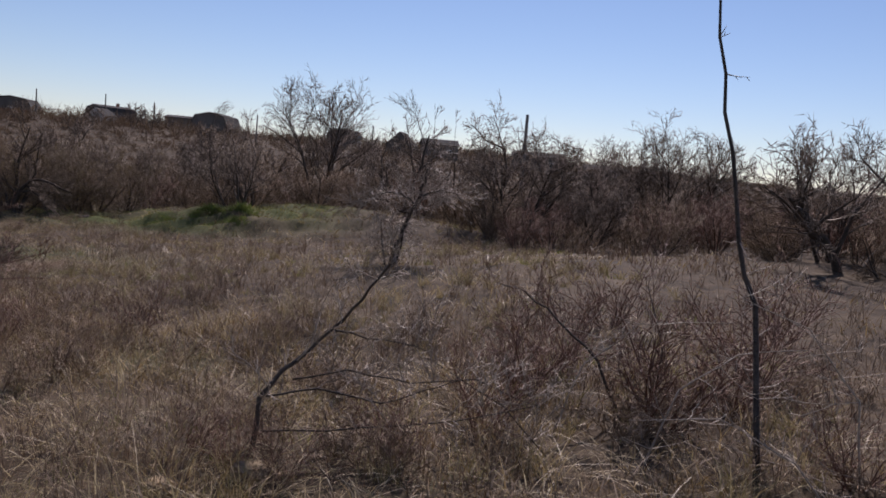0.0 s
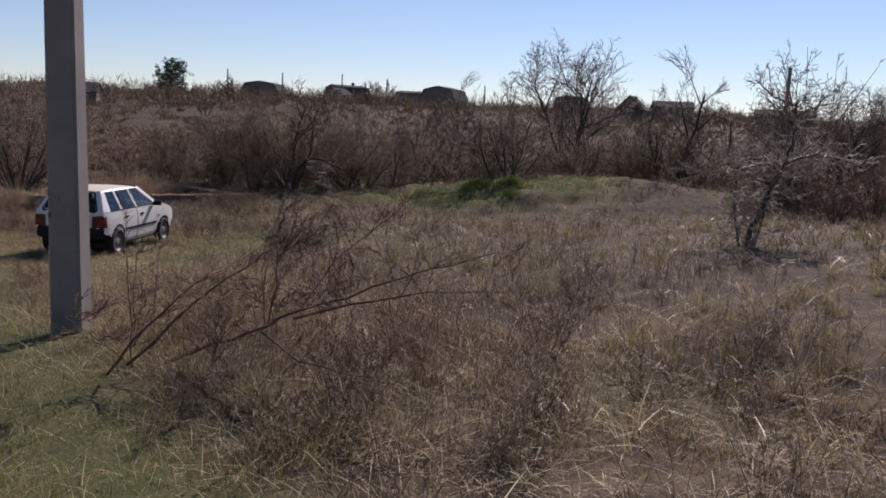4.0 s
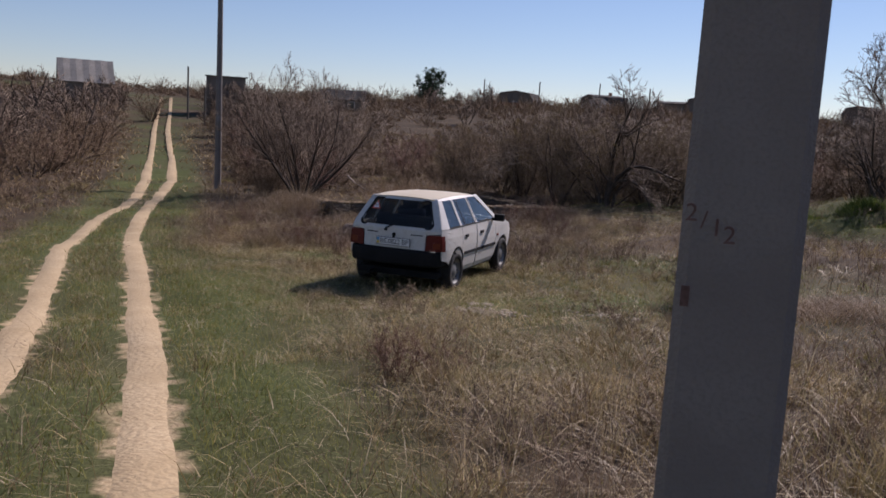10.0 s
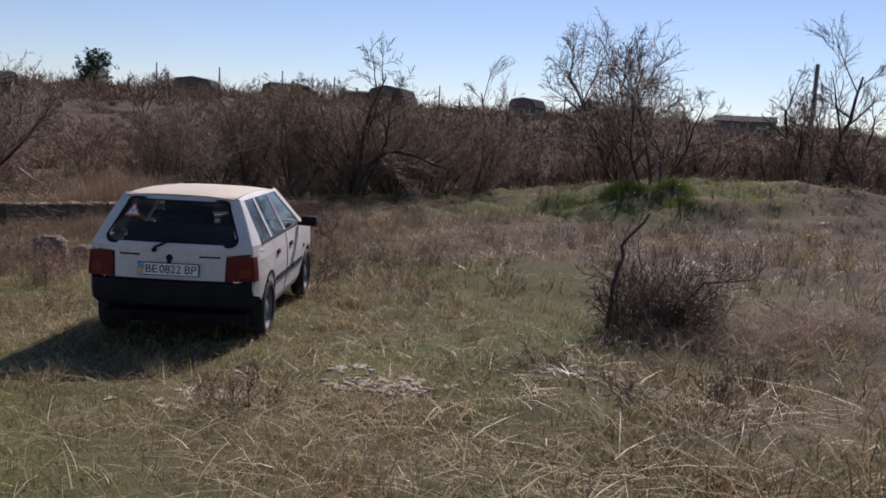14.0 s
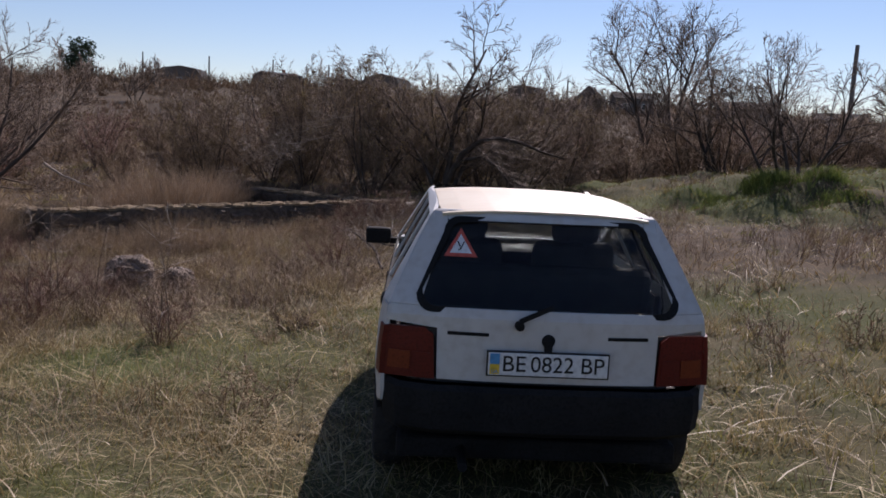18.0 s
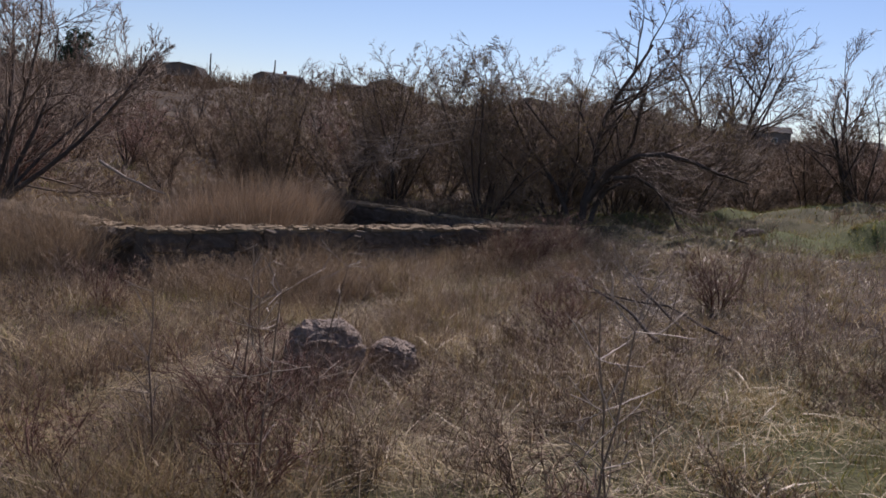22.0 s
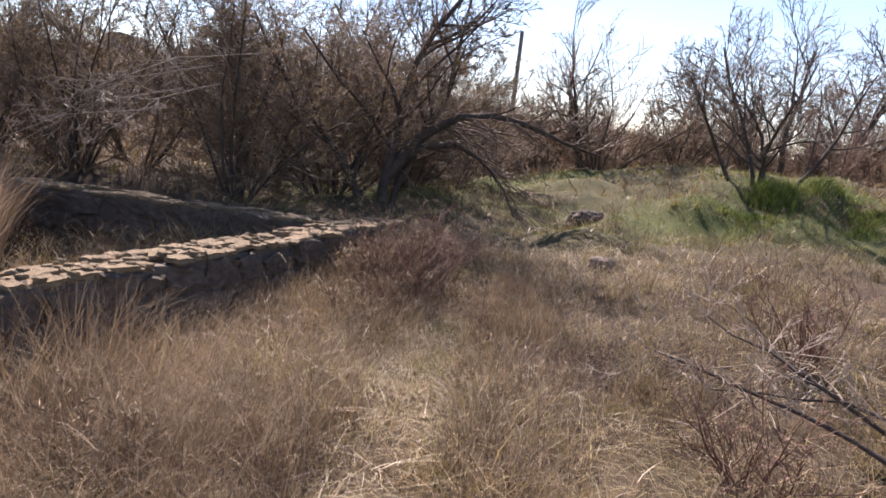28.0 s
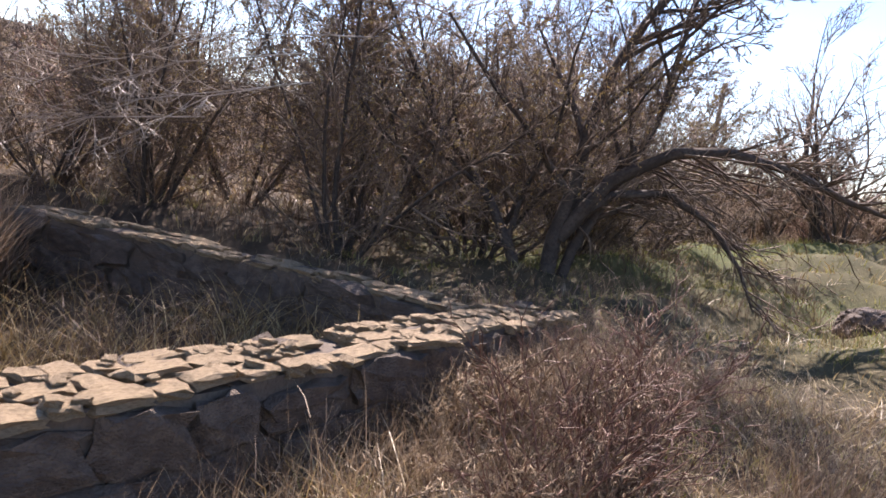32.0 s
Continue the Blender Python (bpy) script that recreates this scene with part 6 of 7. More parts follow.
# stones
def boulder(name, at, size, turn, seed, mat, label, tilt=0):
    r_ = random.Random(seed)
    bm = bmesh.new()
    bmesh.ops.create_icosphere(bm, subdivisions=4, radius=0.5)
    off = Vector((seed * 1.7, seed * 0.3, 0))
    for v in bm.verts:
        q = v.co.copy()
        q = Vector([math.copysign(abs(c_ * 2) ** 0.55, c_) * 0.5 for c_ in q])
        n_ = noise.ridged_multi_fractal(q * 1.6 + off, 1.0, 2.2, 5, 1.0, 2.0) * 0.09 - 0.1 + noise.fractal(Vector((q.x * 4, q.y * 4, q.z * 16)) + off, 1.0, 2.0, 4) * 0.06
        q += v.normal * n_
        q.z = q.z + 0.03 * math.floor(q.z * 6) * 0.5
        v.co = Vector((q.x * size[0], q.y * size[1], q.z * size[2]))
    me = bpy.data.meshes.new(name)
    bm.to_mesh(me)
    bm.free()
    me.materials.append(mat)
    ob = new(name, me)
    ob.matrix_world = pose(at[0], at[1], at[2], tilt, 0, turn)
    return tagged(ob, label, "stone")


boulder("boulder", on(-18.74, 21.6, 0.14), (0.54, 0.46, 0.52), 34, 3, M_ROCK, "rough layered grey-brown boulder standing in the grass")
boulder("flat_stone", on(-18.28, 21.9, 0.11), (0.36, 0.3, 0.3), -10, 8, M_ROCK, "smaller flat-topped grey stone beside the boulder", 6)
boulder("dark_rock", on(-13.42, 31.2, -0.03), (0.6, 0.45, 0.42), 10, 5, M_DARKROCK, "dark rock lying in the green grass")
boulder("pale_stone", on(-1.05, 5.0, 0.04), (0.26, 0.15, 0.11), 15, 9, M_STONE, "pale flat limestone piece among dry weeds")
boulder("pale_stone", on(-1.5, 4.7, 0.03), (0.18, 0.15, 0.1), 70, 11, M_STONE, "pale flat limestone piece among dry weeds")
boulder("pale_stone", on(-15.1, 28.1, 0.02), (0.35, 0.25, 0.14), 40, 13, M_ROCK, "grey flat stone in the trodden grass")
CHIP_PATCHES = ((-11.75, 14.95, 0.2, 0.1), (-11.55, 15.1, 0.22, 0.10), (-10.6, 15.7, 0.22, 0.12), (-12.1, 15.55, 0.1, 0.07), (-12.9, 14.6, 0.25, 0.2))
for k in range(150):
    px_, py_, ps, pt = CHIP_PATCHES[k % 5 if k % 7 else 1]
    x, y = px_ + rnd.gauss(0, ps), py_ + rnd.gauss(0, pt)
    st = tagged(new("stone_chip", chip_kinds[k % 8]), "tan limestone chip pressed flat into the grass", "stone", "stone chips")
    st.matrix_world = pose(x, y, gz(x, y) + 0.006, rnd.uniform(-9, 9), rnd.uniform(-9, 9), rnd.uniform(0, 180)) @ Matrix.Diagonal((rnd.uniform(0.02, 0.10), rnd.uniform(0.015, 0.05), 0.014, 1))


# ---- grasses and weeds ----
def blades(x, y, h, w, bend, segs=2, lean_mul=1.0, z0=None, up=1.0):
    """Arrays for tapered blades at x, y: height, width, and a bend sideways, each in a direction of its own."""
    n_ = len(x)
    z = ground_z(x, y) - 0.02 if z0 is None else z0
    a = rng.uniform(0, 2 * np.pi, n_)
    dx, dy = np.cos(a), np.sin(a)
    f = rng.uniform(0, 2 * np.pi, n_)
    wx, wy = np.cos(f) * w * 0.5, np.sin(f) * w * 0.5
    V = []
    for k in range(segs + 1):
        u = k / segs
        off = bend * h * (u ** 1.6)
        hz = h * up * (u - 0.28 * bend * u * u)
        px, py, pz = x + dx * off, y + dy * off, z + hz
        t = 1 - 0.75 * u
        if k < segs:
            V.append(np.stack([px - wx * t, py - wy * t, pz], 1))
            V.append(np.stack([px + wx * t, py + wy * t, pz], 1))
        else:
            V.append(np.stack([px, py, pz], 1))
    k = 2 * segs + 1
    V = np.stack(V, 1).reshape(-1, 3)
    b0 = np.arange(n_)[:, None] * k
    Q = [b0 + np.array([[2 * i, 2 * i + 1, 2 * i + 3, 2 * i + 2]]) for i in range(segs - 1)]
    T = b0 + np.array([[2 * segs - 2, 2 * segs - 1, 2 * segs]])
    return V, np.concatenate(Q), T


def cover(n_, xr, yr):
    return rng.uniform(*xr, n_), rng.uniform(*yr, n_)


WALK = np.array([(0, 0.5), (-4.3, 3.9), (-9.8, 8.9), (-14.8, 13.5), (-20, 19), (-19.5, 22), (-18.6, 24.5), (-17.4, 27.0)])
WLINE = fine_line(WALK, 0.3)


def keep_mask(x, y, rut=0.29):
    """Where plants may stand: off the ruts, the walked line's feet, the walls, the car and the pole."""
    ok = np.minimum(line_dist(x, y, RR), line_dist(x, y, RL)) > rut - 0.04 + 0.06 * np.sin(x * 5) * np.sin(y * 4) + rng.uniform(-0.09, 0.10, np.shape(x))
    a = (x - WC[0]) * WD[0] + (y - WC[1]) * WD[1]
    b_ = (x - WC[0]) * WN[0] + (y - WC[1]) * WN[1]
    ok &= ~((np.abs(b_) < 0.28) & (a > -0.3) & (a < 7.3))
    ok &= ~((np.abs(a) < 0.28) & (b_ > -0.3) & (b_ < 6.4))
    ok &= np.hypot(x + 7.72, y - 8.7) > 0.22
    return ok


def stuff(name, V, Q, T, mat, label, category="grass"):
    return tagged(new(name, fast_mesh(name, V, Q if len(Q) else None, T, mat)), label, category, kind="stuff")


def near_density(x, y, lo, hi, far):
    d = line_dist(x, y, WLINE)
    return np.clip(1 - (d - lo) / (hi - lo), far, 1)


def field(n_, xr, yr, dens, hfun, wid, bend, mat, name, label, segs=2, clump=0):
    x, y = cover(n_, xr, yr)
    if clump:
        m_ = n_ // clump
        cx, cy = cover(m_, xr, yr)
        x = np.repeat(cx, clump) + rng.normal(0, 0.09, m_ * clump)
        y = np.repeat(cy, clump) + rng.normal(0, 0.09, m_ * clump)
    p = dens(x, y)
    k = (rng.random(len(x)) < p) & keep_mask(x, y)
    x, y = x[k], y[k]
    h = hfun(x, y)
    d = line_dist(x, y, WLINE)
    w = wid * (1 + 0.10 * np.clip(d - 3, 0, 25)) * rng.uniform(0.7, 1.4, len(x))
    V, Q, T = blades(x, y, h, w, rng.uniform(*bend, len(x)), segs)
    stuff(name, V, Q, T, mat, label)
    return len(x)


def tall(x, y):
    """How high the dry weeds stand: low on trodden grass and green swards, high in the rough."""
    g = green_at(x, y)
    path = ss(0.42, 0.15, line_dist(x, y, TREAD))
    tus = vnoise(x, y, 4.3, 1.3) * vnoise(x, y, 2.6, 3.1) * 1.9
    t_bank = ss(9.5, 6.0, np.hypot((x + 9.5) / 1.2, (y - 33.0) / 0.8))
    open_car = ss(5.5, 3.0, np.hypot((x + 13) / 1.2, y - 17.5))
    t = (0.4 + 0.85 * vnoise(x, y, 0.55, 4.0)) * (1 - 0.45 * ss(3.2, 1.0, np.hypot(x + 11.5, y - 12))) * (1 - 0.6 * np.clip(g, 0, 1)) * (1 - 0.75 * path) * (1 - 0.45 * open_car) * (1 - 0.7 * t_bank)
    return np.clip(t * (0.4 + 1.15 * tus), 0.08, 1.3)


TREAD = fine_line(np.array([(-9.7, 9.3), (-13.5, 13.0), (-17.5, 16.8), (-20, 19), (-19.6, 21.2), (-19.2, 23), (-18.4, 25), (-17.2, 27.2), (-15.8, 29)]), 0.3)
XR, YR = (-36, 9), (1, 47)


def along(n_, reach):
    """Spots thick along the walked line and thinning out to the given reach."""
    i = rng.integers(0, len(WLINE), n_)
    r_ = reach * rng.random(n_) ** 0.8
    a = rng.uniform(0, 2 * np.pi, n_)
    return WLINE[i, 0] + r_ * np.cos(a), WLINE[i, 1] + r_ * np.sin(a)


def sow(x, y, prob, hfun, wid, bend, mat, name, label, segs=2, lift=None, up=1.0):
    k = (rng.random(len(x)) < prob(x, y)) & keep_mask(x, y)
    x, y = x[k], y[k]
    d = line_dist(x, y, WLINE)
    w = wid * (0.62 + 0.12 * np.clip(d - 1.5, 0, 25)) * rng.uniform(0.6, 1.5, len(x))
    z0 = None if lift is None else ground_z(x, y) + lift(x, y) * rng.random(len(x))
    V, Q, T = blades(x, y, hfun(x, y), w, rng.uniform(*bend, len(x)), segs, z0=z0, up=up)
    stuff(name, V, Q, T, mat, label)
    return len(x)


def rough(x, y):
    return np.clip(tall(x, y) * 1.5 - 0.3, 0, 1)


def trackside(x, y):
    """1 on the green sward along the track."""
    return ss(2.1, 0.9, np.minimum(line_dist(x, y, RR), line_dist(x, y, RL)))


one = lambda x, y: np.ones(len(x))


def patchy(x, y):
    """Bare and full places in the sward, a pace across."""
    return np.clip(2.6 * vnoise(x, y, 3.7, 1.3) * (0.4 + vnoise(x, y, 1.15, 4.2)) - 0.55, 0.06, 1)


def weedy(x, y):
    """1 on the dark patches of dead weeds, a pace or two across, 0 on the grass between them."""
    v = 0.6 * vnoise(x, y, 1.25, 0.7) + 0.4 * vnoise(x, y, 2.9, 3.9)
    return ss(0.44, 0.60, v) * (1 - 0.5 * ss(3.6, 2.2, np.hypot(x + 18.3, (y - 25.5) / 1.4))) * (1 - 0.7 * ss(3.0, 1.5, np.hypot(x + 11, y - 12.5))) * (1 - trackside(x, y)) * (1 - 0.9 * ss(0.5, 0.2, line_dist(x, y, TREAD))) * (1 - 0.75 * ss(6.0, 3.5, np.hypot((x + 12.8) / 1.2, y - 17.0)))


def tussocks(n_, reach, per, prob, hfun, wid, mat, name, label, spread=0.05, out_=(0.25, 1.1)):
    """Tufts of blades that fan out from one root."""
    x, y = along(n_, reach)
    x2, y2 = cover(n_ // 2, (-34, 4), (4, 40))
    x, y = np.concatenate([x, x2]), np.concatenate([y, y2])
    k = (rng.random(len(x)) < prob(x, y) * (1 - 0.85 * trackside(x, y))) & keep_mask(x, y, 0.45) & (line_dist(x, y, WLINE) > 0.35)
    x, y = x[k], y[k]
    hh = np.repeat(hfun(x, y) * rng.uniform(0.6, 1.4, len(x)), per)
    x, y = np.repeat(x, per) + rng.normal(0, spread, len(x) * per), np.repeat(y, per) + rng.normal(0, spread, len(y) * per)
    w = wid * (0.7 + 0.10 * np.clip(line_dist(x, y, WLINE) - 2, 0, 20)) * rng.uniform(0.6, 1.4, len(x))
    V, Q, T = blades(x, y, hh * rng.uniform(0.5, 1.2, len(x)), w, rng.uniform(*out_, len(x)), 3)
    stuff(name, V, Q, T, mat, label)
    return len(x)


x, y = cover(240000, XR, YR)
x2, y2 = along(250000, 6.5)
X, Y = np.concatenate([x, x2]), np.concatenate([y, y2])
c1 = sow(X, Y, lambda x, y: near_density(x, y, 4, 16, 0.14) * patchy(x, y) * (1 - 0.8 * trackside(x, y)) * (1 - 0.6 * weedy(x, y)), lambda x, y: (0.05 + 0.20 * tall(x, y)) * rng.uniform(0.4, 1.6, len(x)), 0.0085, (0.3, 1.9), M_DRY, "dry_grass", "dense tangled dry brown and straw-coloured grass of the field")
tussocks(3600, 8.5, 26, lambda x, y: np.clip(1.5 * vnoise(x, y, 0.8, 2.2) - 0.35, 0.08, 1), lambda x, y: 0.12 + 0.22 * tall(x, y), 0.0075, M_TUSSOCK, "grass_tussocks", "yellowish tufts of old grass standing in the field")
tussocks(2200, 9.0, 24, lambda x, y: np.clip(1.6 * vnoise(x, y, 0.6, 5.7) - 0.5, 0.03, 1), lambda x, y: 0.08 + 0.10 * tall(x, y), 0.006, M_GREEN, "green_tufts", "yellow-green tufts of new grass among the dead weeds", 0.07)
tussocks(1900, 6.5, 14, lambda x, y: 0.3 + 0.6 * rough(x, y), lambda x, y: 0.12 + 0.16 * tall(x, y), 0.0085, M_STRAW, "straw_tufts", "bleached tangled straw tufts", 0.06, (0.7, 2.3))
# long old blades lying matted in all directions
x, y = along(85000, 5.0)
sow(x, y, lambda x, y: np.clip(0.25 + 1.3 * vnoise(x, y, 2.4, 0.4) - 0.4, 0.1, 1) * (1 - 0.9 * trackside(x, y)), lambda x, y: rng.uniform(0.08, 0.26, len(x)), 0.0095, (1.0, 3.0), M_TUSSOCK, "matted_grass", "long old grass blades lying matted over the field", 2, lambda x, y: 0.02 + 0.06 * tall(x, y), 0.5)
x, y = along(12000, 6.0)
sow(x, y, lambda x, y: np.clip(0.25 + 1.3 * vnoise(x, y, 3.4, 2.4) - 0.4, 0.1, 1) * (1 - 0.9 * trackside(x, y)), lambda x, y: rng.uniform(0.08, 0.24, len(x)), 0.0095, (1.0, 3.0), M_STRAW, "loose_straw", "bright loose straw stalks over the field", 3, lambda x, y: 0.04 + 0.10 * tall(x, y), 0.5)
# dead weeds in clumps: stalks, and side twigs at all heights
m_ = 20000
cx, cy = cover(m_, XR, YR)
ax, ay = along(12000, 8.0)
cx, cy = np.concatenate([cx, ax]), np.concatenate([cy, ay])
k = rng.random(len(cx)) < np.clip(0.15 * rough(cx, cy) + weedy(cx, cy), 0, 1) * near_density(cx, cy, 5, 18, 0.22)
cx, cy = cx[k], cy[k]
sx_, sy_ = np.repeat(cx, 8) + rng.normal(0, 0.06, len(cx) * 8), np.repeat(cy, 8) + rng.normal(0, 0.06, len(cx) * 8)
c2 = sow(sx_, sy_, one, lambda x, y: (0.10 + 0.30 * tall(x, y) + 0.16 * weedy(x, y)) * rng.uniform(0.4, 1.25, len(x)), 0.0055, (0.1, 0.9), M_WEED, "dry_weeds", "thin reddish-brown dead weed stalks standing in the field", 3)
tx, ty = np.repeat(cx, 10) + rng.normal(0, 0.11, len(cx) * 10), np.repeat(cy, 10) + rng.normal(0, 0.11, len(cx) * 10)
c3 = sow(tx, ty, one, lambda x, y: rng.uniform(0.06, 0.22, len(x)), 0.0055, (0.4, 2.2), M_WEED, "weed_twigs", "fine tangled side twigs of the dead weeds", 2, lambda x, y: 0.34 * tall(x, y) + 0.14 * weedy(x, y), 0.7)
x, y = along(20000, 11.0)
c4 = sow(x, y, lambda x, y: 0.35 + 0.65 * rough(x, y), lambda x, y: (0.10 + 0.20 * tall(x, y)) * rng.uniform(0.5, 1.4, len(x)), 0.0062, (0.8, 2.6), M_STRAW, "bleached_straw", "bleached pale straw bent over among the weeds", 4)
# straw lying flat on trodden ground
x, y = along(17000, 6.0)
c7 = sow(x, y, one, lambda x, y: rng.uniform(0.04, 0.15, len(x)), 0.0045, (1.5, 3.2), M_STRAW, "fallen_straw", "short pieces of straw lying on the ground", 2, lambda x, y: 0.03 + 0 * x, 0.25)
# the trodden path, strewn with pale straw
i = rng.integers(len(TREAD) // 2, len(TREAD), 2200)
x, y = TREAD[i, 0] + rng.normal(0, 0.17, len(i)), TREAD[i, 1] + rng.normal(0, 0.17, len(i))
sow(x, y, one, lambda x, y: rng.uniform(0.04, 0.16, len(x)), 0.0045, (1.0, 3.0), M_STRAW, "path_straw", "pale trampled straw on the narrow footpath", 2, lambda x, y: 0.04 + 0 * x, 0.3)
x, y = cover(150000, XR, YR)
x2, y2 = along(170000, 8.0)
X, Y = np.concatenate([x, x2]), np.concatenate([y, y2])
c5 = sow(X, Y, lambda x, y: near_density(x, y, 5, 22, 0.3) * np.clip(green_at(x, y) * 1.5 - 0.1 + 0.16 * vnoise(x, y, 0.9, 6.0) + 0.5 * trackside(x, y), 0.03, 1), lambda x, y: rng.uniform(0.04, 0.13, len(x)), 0.006, (0.2, 1.0), M_GREEN, "green_grass", "short fresh green grass along the track and round the car")
c8 = sow(*cover(60000, (-20, 6), (28, 44)), lambda x, y: np.clip(green_at(x, y) * 1.4 - 0.3, 0, 1), lambda x, y: rng.uniform(0.04, 0.2, len(x)) * (0.3 + 0.9 * vnoise(x, y, 2.2, 1.1)), 0.008, (0.3, 1.3), M_GREEN, "bank_grass", "fresh green tufted grass on the low bank")
field(60000, (-75, 30), (18, 75), lambda x, y: ss(24, 34, y * 0.87 - x * 0.5) * ss(5, 10, np.minimum(line_dist(x, y, WLINE), line_dist(x, y, TREAD))) * np.clip(1.1 - 1.2 * green_at(x, y), 0, 1) * (0.25 + 0.75 * vnoise(x, y, 0.7, 2.0)), lambda x, y: rng.uniform(0.12, 0.4, len(x)), 0.02, (0.5, 1.8), M_DRY, "far_dry_grass", "dry straw-coloured grass under the hillside shrubs")


def domes(cx, cy, size, per, width, mat, name, label, flat=0.8):
    """Rounded leafless shrubs seen from afar: pointed twigs that fan out from the middle of each."""
    n_ = len(cx) * per
    S = np.repeat(size, per)
    u = rng.normal(0, 1, (n_, 3))
    u[:, 2] = np.abs(u[:, 2]) * 1.1 + 0.1
    u /= np.linalg.norm(u, axis=1, keepdims=True)
    z0 = np.repeat(ground_z(cx, cy) - 0.05, per)
    c_ = np.stack([np.repeat(cx, per), np.repeat(cy, per), z0], 1)
    r0 = rng.uniform(0.1, 0.72, n_)[:, None] * S[:, None]
    sq = np.array([1, 1, flat])
    a = c_ + u * sq * r0
    way = u * 0.8 + rng.normal(0, 0.38, (n_, 3)) + np.array([0, 0, 0.25])
    way /= np.linalg.norm(way, axis=1, keepdims=True)
    e = a + way * (rng.uniform(0.22, 0.48, n_) * S)[:, None]
    e[:, 2] = np.maximum(e[:, 2], z0 + 0.05)
    w = np.cross(way, rng.normal(0, 1, (n_, 3)))
    w /= np.linalg.norm(w, axis=1, keepdims=True) + 1e-9
    w *= (np.repeat(width, per) * rng.uniform(0.6, 1.4, n_) * 0.5)[:, None]
    V = np.stack([a - w, a + w, e], 1).reshape(-1, 3)
    stuff(name, V, [], np.arange(len(V)).reshape(-1, 3), mat, label, "shrubs")


x, y = cover(5200, (-75, 30), (18, 75))
k = rng.random(len(x)) < ss(25, 35, yprime(x, y)) * ss(5, 10, np.minimum(line_dist(x, y, WLINE), line_dist(x, y, TREAD))) * np.clip(1.1 - 1.4 * green_at(x, y), 0, 1) * keep_mask(x, y, 1.5)
x, y = x[k], y[k]
k = np.array([not clearing(p, q) for p, q in zip(x, y)])
x, y = x[k], y[k]
domes(x, y, 0.25 + 0.65 * rng.random(len(x)) ** 2, 42, np.full(len(x), 0.018), M_THICKET, "low_scrub", "low brown dead scrub under the hillside shrubs")

# the far thickets, one mass of fine branches
bx, by = rng.uniform(-190, 130, 7600), rng.uniform(48, 230, 7600)
yp = by * 0.87 - bx * 0.5
k = (yp > 62) & (yp < 185) & (np.minimum(line_dist(bx, by, RR), line_dist(bx, by, RL)) > 4.5)
bx, by, yp = bx[k], by[k], yp[k]
domes(bx, by, (0.7 + 2.3 * rng.random(len(bx)) ** 3) * (1.1 + 0.3 * ss(100, 150, yp)), 70, 0.05 * (0.5 + yp / 110), M_THICKET, "far_thicket", "leafless brown thickets covering the far hillside")

# tan and reddish weeds standing close along both sides of the footpath
i = rng.integers(int(len(TREAD) * 0.52), int(len(TREAD) * 0.93), 1500)
off = rng.choice([-1, 1], len(i)) * (0.32 + np.abs(rng.normal(0, 0.55, len(i))))
px_, py_ = TREAD[i, 0] + off, TREAD[i, 1] + 0.25 * off
for mat, name, label, a_, b_ in ((M_RANK, "tan_path_weeds", "tan dead weeds standing along the footpath", 0, 800), (M_WEED, "red_path_weeds", "reddish dead weeds standing along the footpath", 800, 1500)):
    x, y = np.repeat(px_[a_:b_], 13), np.repeat(py_[a_:b_], 13)
    x, y = x + rng.normal(0, 0.08, len(x)), y + rng.normal(0, 0.08, len(y))
    sow(x, y, lambda x, y: 1.0 * (line_dist(x, y, TREAD) > 0.2) * (line_dist(x, y, WLINE) > 0.3), lambda x, y: rng.uniform(0.12, 0.42, len(x)) * (0.6 + 0.7 * vnoise(x, y, 1.9, 2.0)), 0.0058, (0.15, 1.1), mat, name, label, 3)

# thin pale and green grass beyond the end of the footpath
x, y = rng.normal(-16.3, 1.3, 12000), rng.normal(27.0, 1.6, 12000)
sow(x, y, lambda x, y: np.clip(1.5 * vnoise(x, y, 2.0, 2.0) - 0.2, 0.1, 1), lambda x, y: rng.uniform(0.06, 0.22, len(x)), 0.0075, (0.5, 2.2), M_STRAW, "thin_straw", "thin pale grass beyond the end of the footpath", 2)
x, y = rng.normal(-16.0, 1.5, 9000), rng.normal(27.6, 1.8, 9000)
sow(x, y, lambda x, y: np.clip(1.6 * vnoise(x, y, 1.3, 6.0) - 0.35, 0.05, 1), lambda x, y: rng.uniform(0.05, 0.16, len(x)), 0.0075, (0.3, 1.4), M_GREEN, "new_grass", "patches of new green grass near the rock", 2)
cx, cy = rng.normal(-18.0, 0.7, 60), rng.normal(26.3, 0.9, 60)
x, y = np.repeat(cx, 45) + rng.normal(0, 0.07, 2700), np.repeat(cy, 45) + rng.normal(0, 0.07, 2700)
sow(x, y, one, lambda x, y: rng.uniform(0.06, 0.2, len(x)), 0.006, (0.3, 1.3), M_GREEN, "green_clumps", "small green grass clumps at the foot of the foundation", 2)
# straw heaped beside the dry bush
x, y = rng.normal(-8.6, 0.7, 4000), rng.normal(17.3, 0.4, 4000)
V, Q, T = blades(x, y, rng.uniform(0.1, 0.35, 4000), rng.uniform(0.004, 0.008, 4000), rng.uniform(0.6, 2.2, 4000), 3)
stuff("straw_mound", V, Q, T, M_REED, "matted orange-tan straw beside the dry bush", "straw")

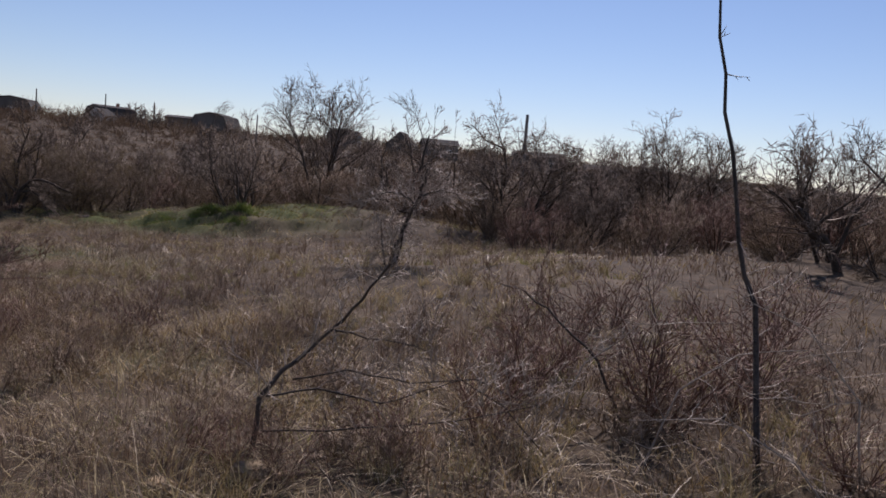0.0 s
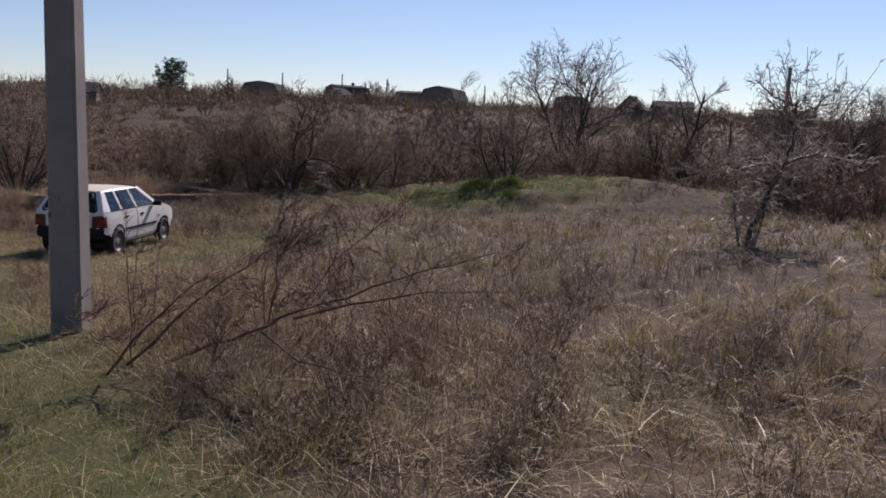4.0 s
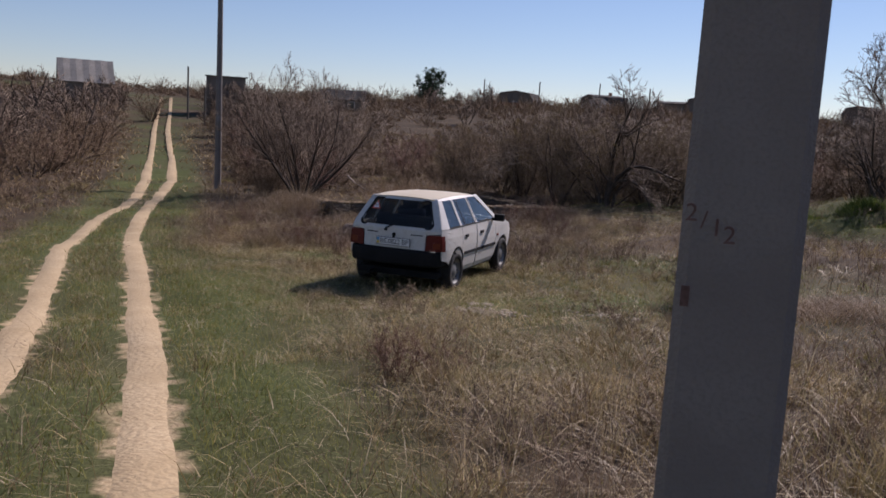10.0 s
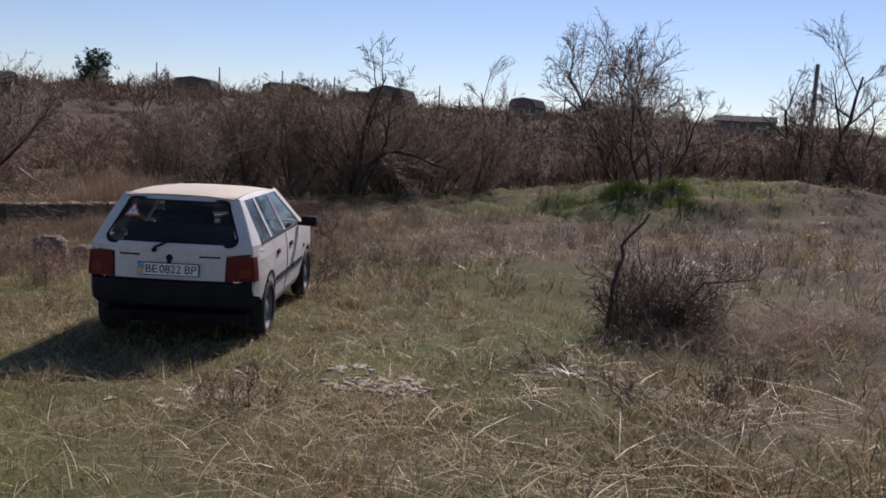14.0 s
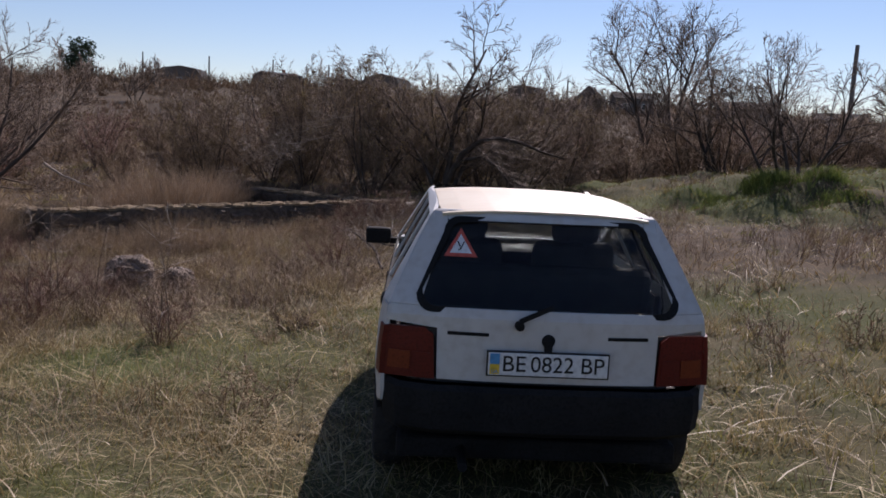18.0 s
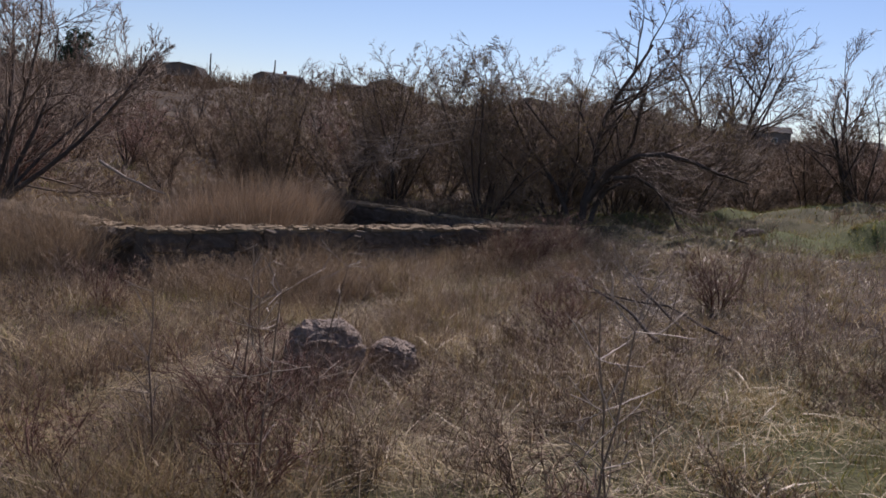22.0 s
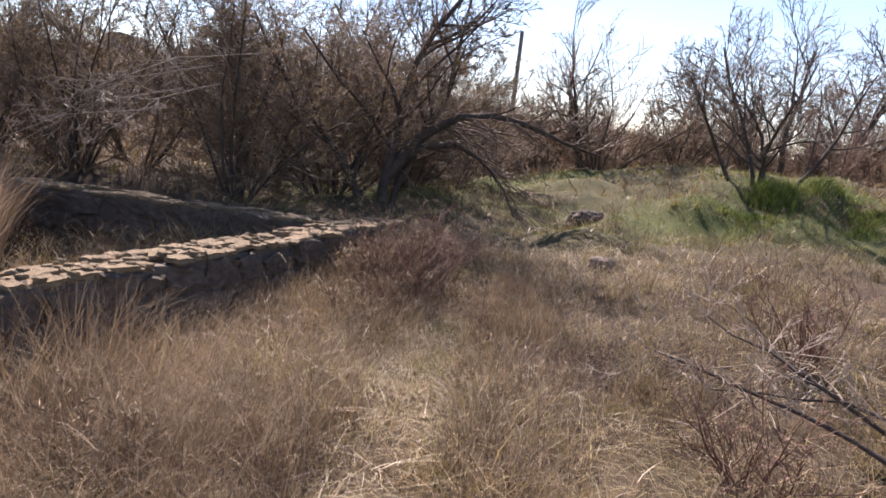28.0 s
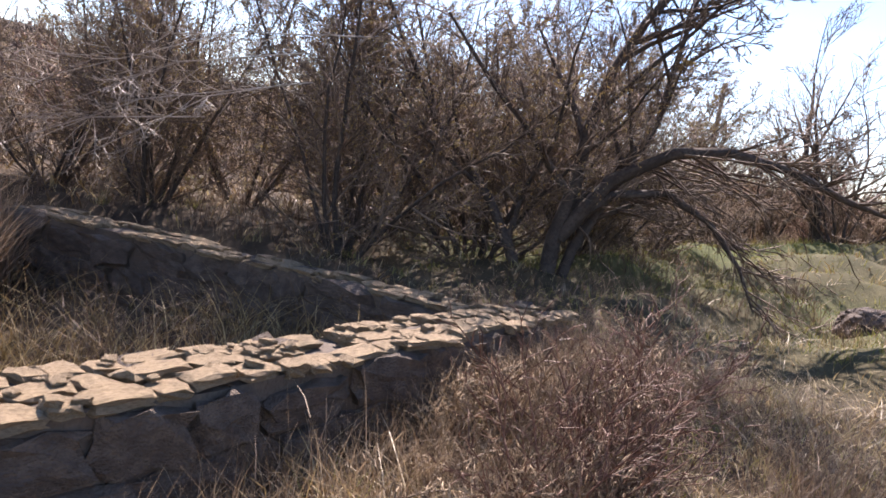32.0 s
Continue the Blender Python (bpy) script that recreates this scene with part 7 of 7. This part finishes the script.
# fresh herbs on the bank
for hx, hy, hr, hn, hh in ((-9.0, 32.0, 0.5, 3200, 0.4), (-7.9, 32.3, 0.5, 1800, 0.3), (-8.2, 30.9, 0.7, 2600, 0.17), (-10.6, 31.2, 0.5, 1000, 0.16)):
    x, y = rng.normal(hx, hr * 0.75, hn), rng.normal(hy, hr * 0.6, hn)
    kk = rng.random(hn) < np.clip(2.2 * vnoise(x, y, 4.0, hx) - 0.6, 0, 1)
    x, y = x[kk], y[kk]
    hn = len(x)
    fall = np.exp(-((x - hx) ** 2 + (y - hy) ** 2) / (2 * hr * hr))
    V, Q, T = blades(x, y, hh * (0.35 + 0.9 * fall) * rng.uniform(0.6, 1.2, hn), np.full(hn, 0.02), rng.uniform(0.2, 1.0, hn), 2)
    stuff("green_herbs", V, Q, T, M_HERB, "bright green clump of fresh herbs on the bank", "herbs")

# reeds inside the foundation
nr = 15000
cl = rng.integers(0, 26, nr)
ca_ = rng.uniform(2.1, 5.4, 26)
cb_ = np.clip(rng.normal(3.4, 0.9, 26), ca_ - 0.8, 5.6)
ch_ = rng.uniform(0.7, 1.25, 26)
ra, rb = ca_[cl] + rng.normal(0, 0.33, nr), cb_[cl] + rng.normal(0, 0.3, nr)
k = (ra > 0.4) & (ra < 6.6) & (rb > 0.5) & (rb < 6) & (ra - rb < 1.5) & (rb > 0.9)
ra, rb, cl = ra[k], rb[k], cl[k]
rx, ry = WC[0] + WD[0] * ra + WN[0] * rb, WC[1] + WD[1] * ra + WN[1] * rb
V, Q, T = blades(rx, ry, rng.uniform(0.7, 1.65, len(rx)) * ch_[cl] * (0.55 + 0.5 * np.exp(-((ra - 3.0) ** 2 / 5.5 + (rb - 3.3) ** 2 / 2.5))), rng.uniform(0.006, 0.012, len(rx)), rng.uniform(0.05, 0.7, len(rx)), 3)
stuff("reeds", V, Q, T, M_REED, "clump of dry orange-brown reeds growing inside the foundation", "reeds")

# rank dry weeds along the outside of the foundation, and grass on its floor
wa, wo = rng.uniform(-5.5, 7.0, 30000), 0.26 + np.abs(rng.normal(0, 0.6, 30000))
left = wa < 0
wx_ = np.where(left, WC[0] + WN[0] * -wa - WD[0] * wo, WC[0] + WD[0] * wa - WN[0] * wo)
wy_ = np.where(left, WC[1] + WN[1] * -wa - WD[1] * wo, WC[1] + WD[1] * wa - WN[1] * wo)
k = rng.random(len(wx_)) < 0.35 + 0.65 * vnoise(wx_, wy_, 1.7, 1.0) * (0.3 + 0.7 * ss(4.2, 2.4, wa))
wx_, wy_, wa = wx_[k], wy_[k], wa[k]
V, Q, T = blades(wx_, wy_, rng.uniform(0.25, 0.85, len(wx_)) * (0.55 + 0.6 * vnoise(wx_, wy_, 1.3, 5.0)) * (0.5 + 0.75 * ss(3.0, 1.6, wa) * ss(-7.0, -0.4, wa)), np.full(len(wx_), 0.004), rng.uniform(0.1, 1.3, len(wx_)), 3)
stuff("wall_weeds", V, Q, T, M_RANK, "rank dead weeds against the foundation wall", "weeds")
wa, wo = rng.uniform(-1.0, 7.2, 24000), np.abs(rng.normal(0.95, 0.45, 24000)) + 0.25
k = rng.random(len(wa)) < np.clip(1.5 * vnoise(wa * 1.0, wo, 2.3, 3.3), 0.1, 1) * (1 - 0.55 * ss(1.5, 3.0, wa))
wa, wo = wa[k], wo[k]
wx_, wy_ = WC[0] + WD[0] * wa - WN[0] * wo, WC[1] + WD[1] * wa - WN[1] * wo
V, Q, T = blades(wx_, wy_, rng.uniform(0.15, 0.6, len(wx_)) * (0.6 + 0.6 * vnoise(wx_, wy_, 2.1, 5.0)) * (1 - 0.25 * ss(3.5, 5.5, wa)), rng.uniform(0.002, 0.004, len(wx_)), rng.uniform(0.2, 1.6, len(wx_)), 3)
stuff("rank_weeds", V, Q, T, M_RANK, "tangled grey-brown dead weeds between the footpath and the foundation", "weeds")
rx_, ry_ = np.concatenate([rng.normal(-17.2, 0.55, 2200), rng.normal(-16.9, 0.4, 500)]), np.concatenate([rng.normal(28.0, 0.9, 2200), rng.normal(25.2, 0.8, 500)])
k = keep_mask(rx_, ry_) & (line_dist(rx_, ry_, TREAD) > 0.3)
rx_, ry_ = rx_[k], ry_[k]
V, Q, T = blades(rx_, ry_, rng.uniform(0.15, 0.65, len(rx_)), rng.uniform(0.002, 0.004, len(rx_)), rng.uniform(0.1, 1.0, len(rx_)), 3)
stuff("red_weeds", V, Q, T, M_WEED, "standing reddish-brown dead weeds beside the footpath", "weeds")
ra, rb = rng.uniform(0.3, 6.8, 16000), rng.uniform(0.3, 6.2, 16000)
k = rng.random(16000) < 0.2 + 0.8 * ss(3.5, 0.5, rb) * ss(1, 4, ra)
ra, rb = ra[k], rb[k]
V, Q, T = blades(WC[0] + WD[0] * ra + WN[0] * rb, WC[1] + WD[1] * ra + WN[1] * rb, rng.uniform(0.2, 0.6, len(ra)), np.full(len(ra), 0.008), rng.uniform(0.3, 1.5, len(ra)), 3)
stuff("pit_grass", V, Q, T, M_DRY, "dry yellow grass on the floor of the foundation pit", "grass")
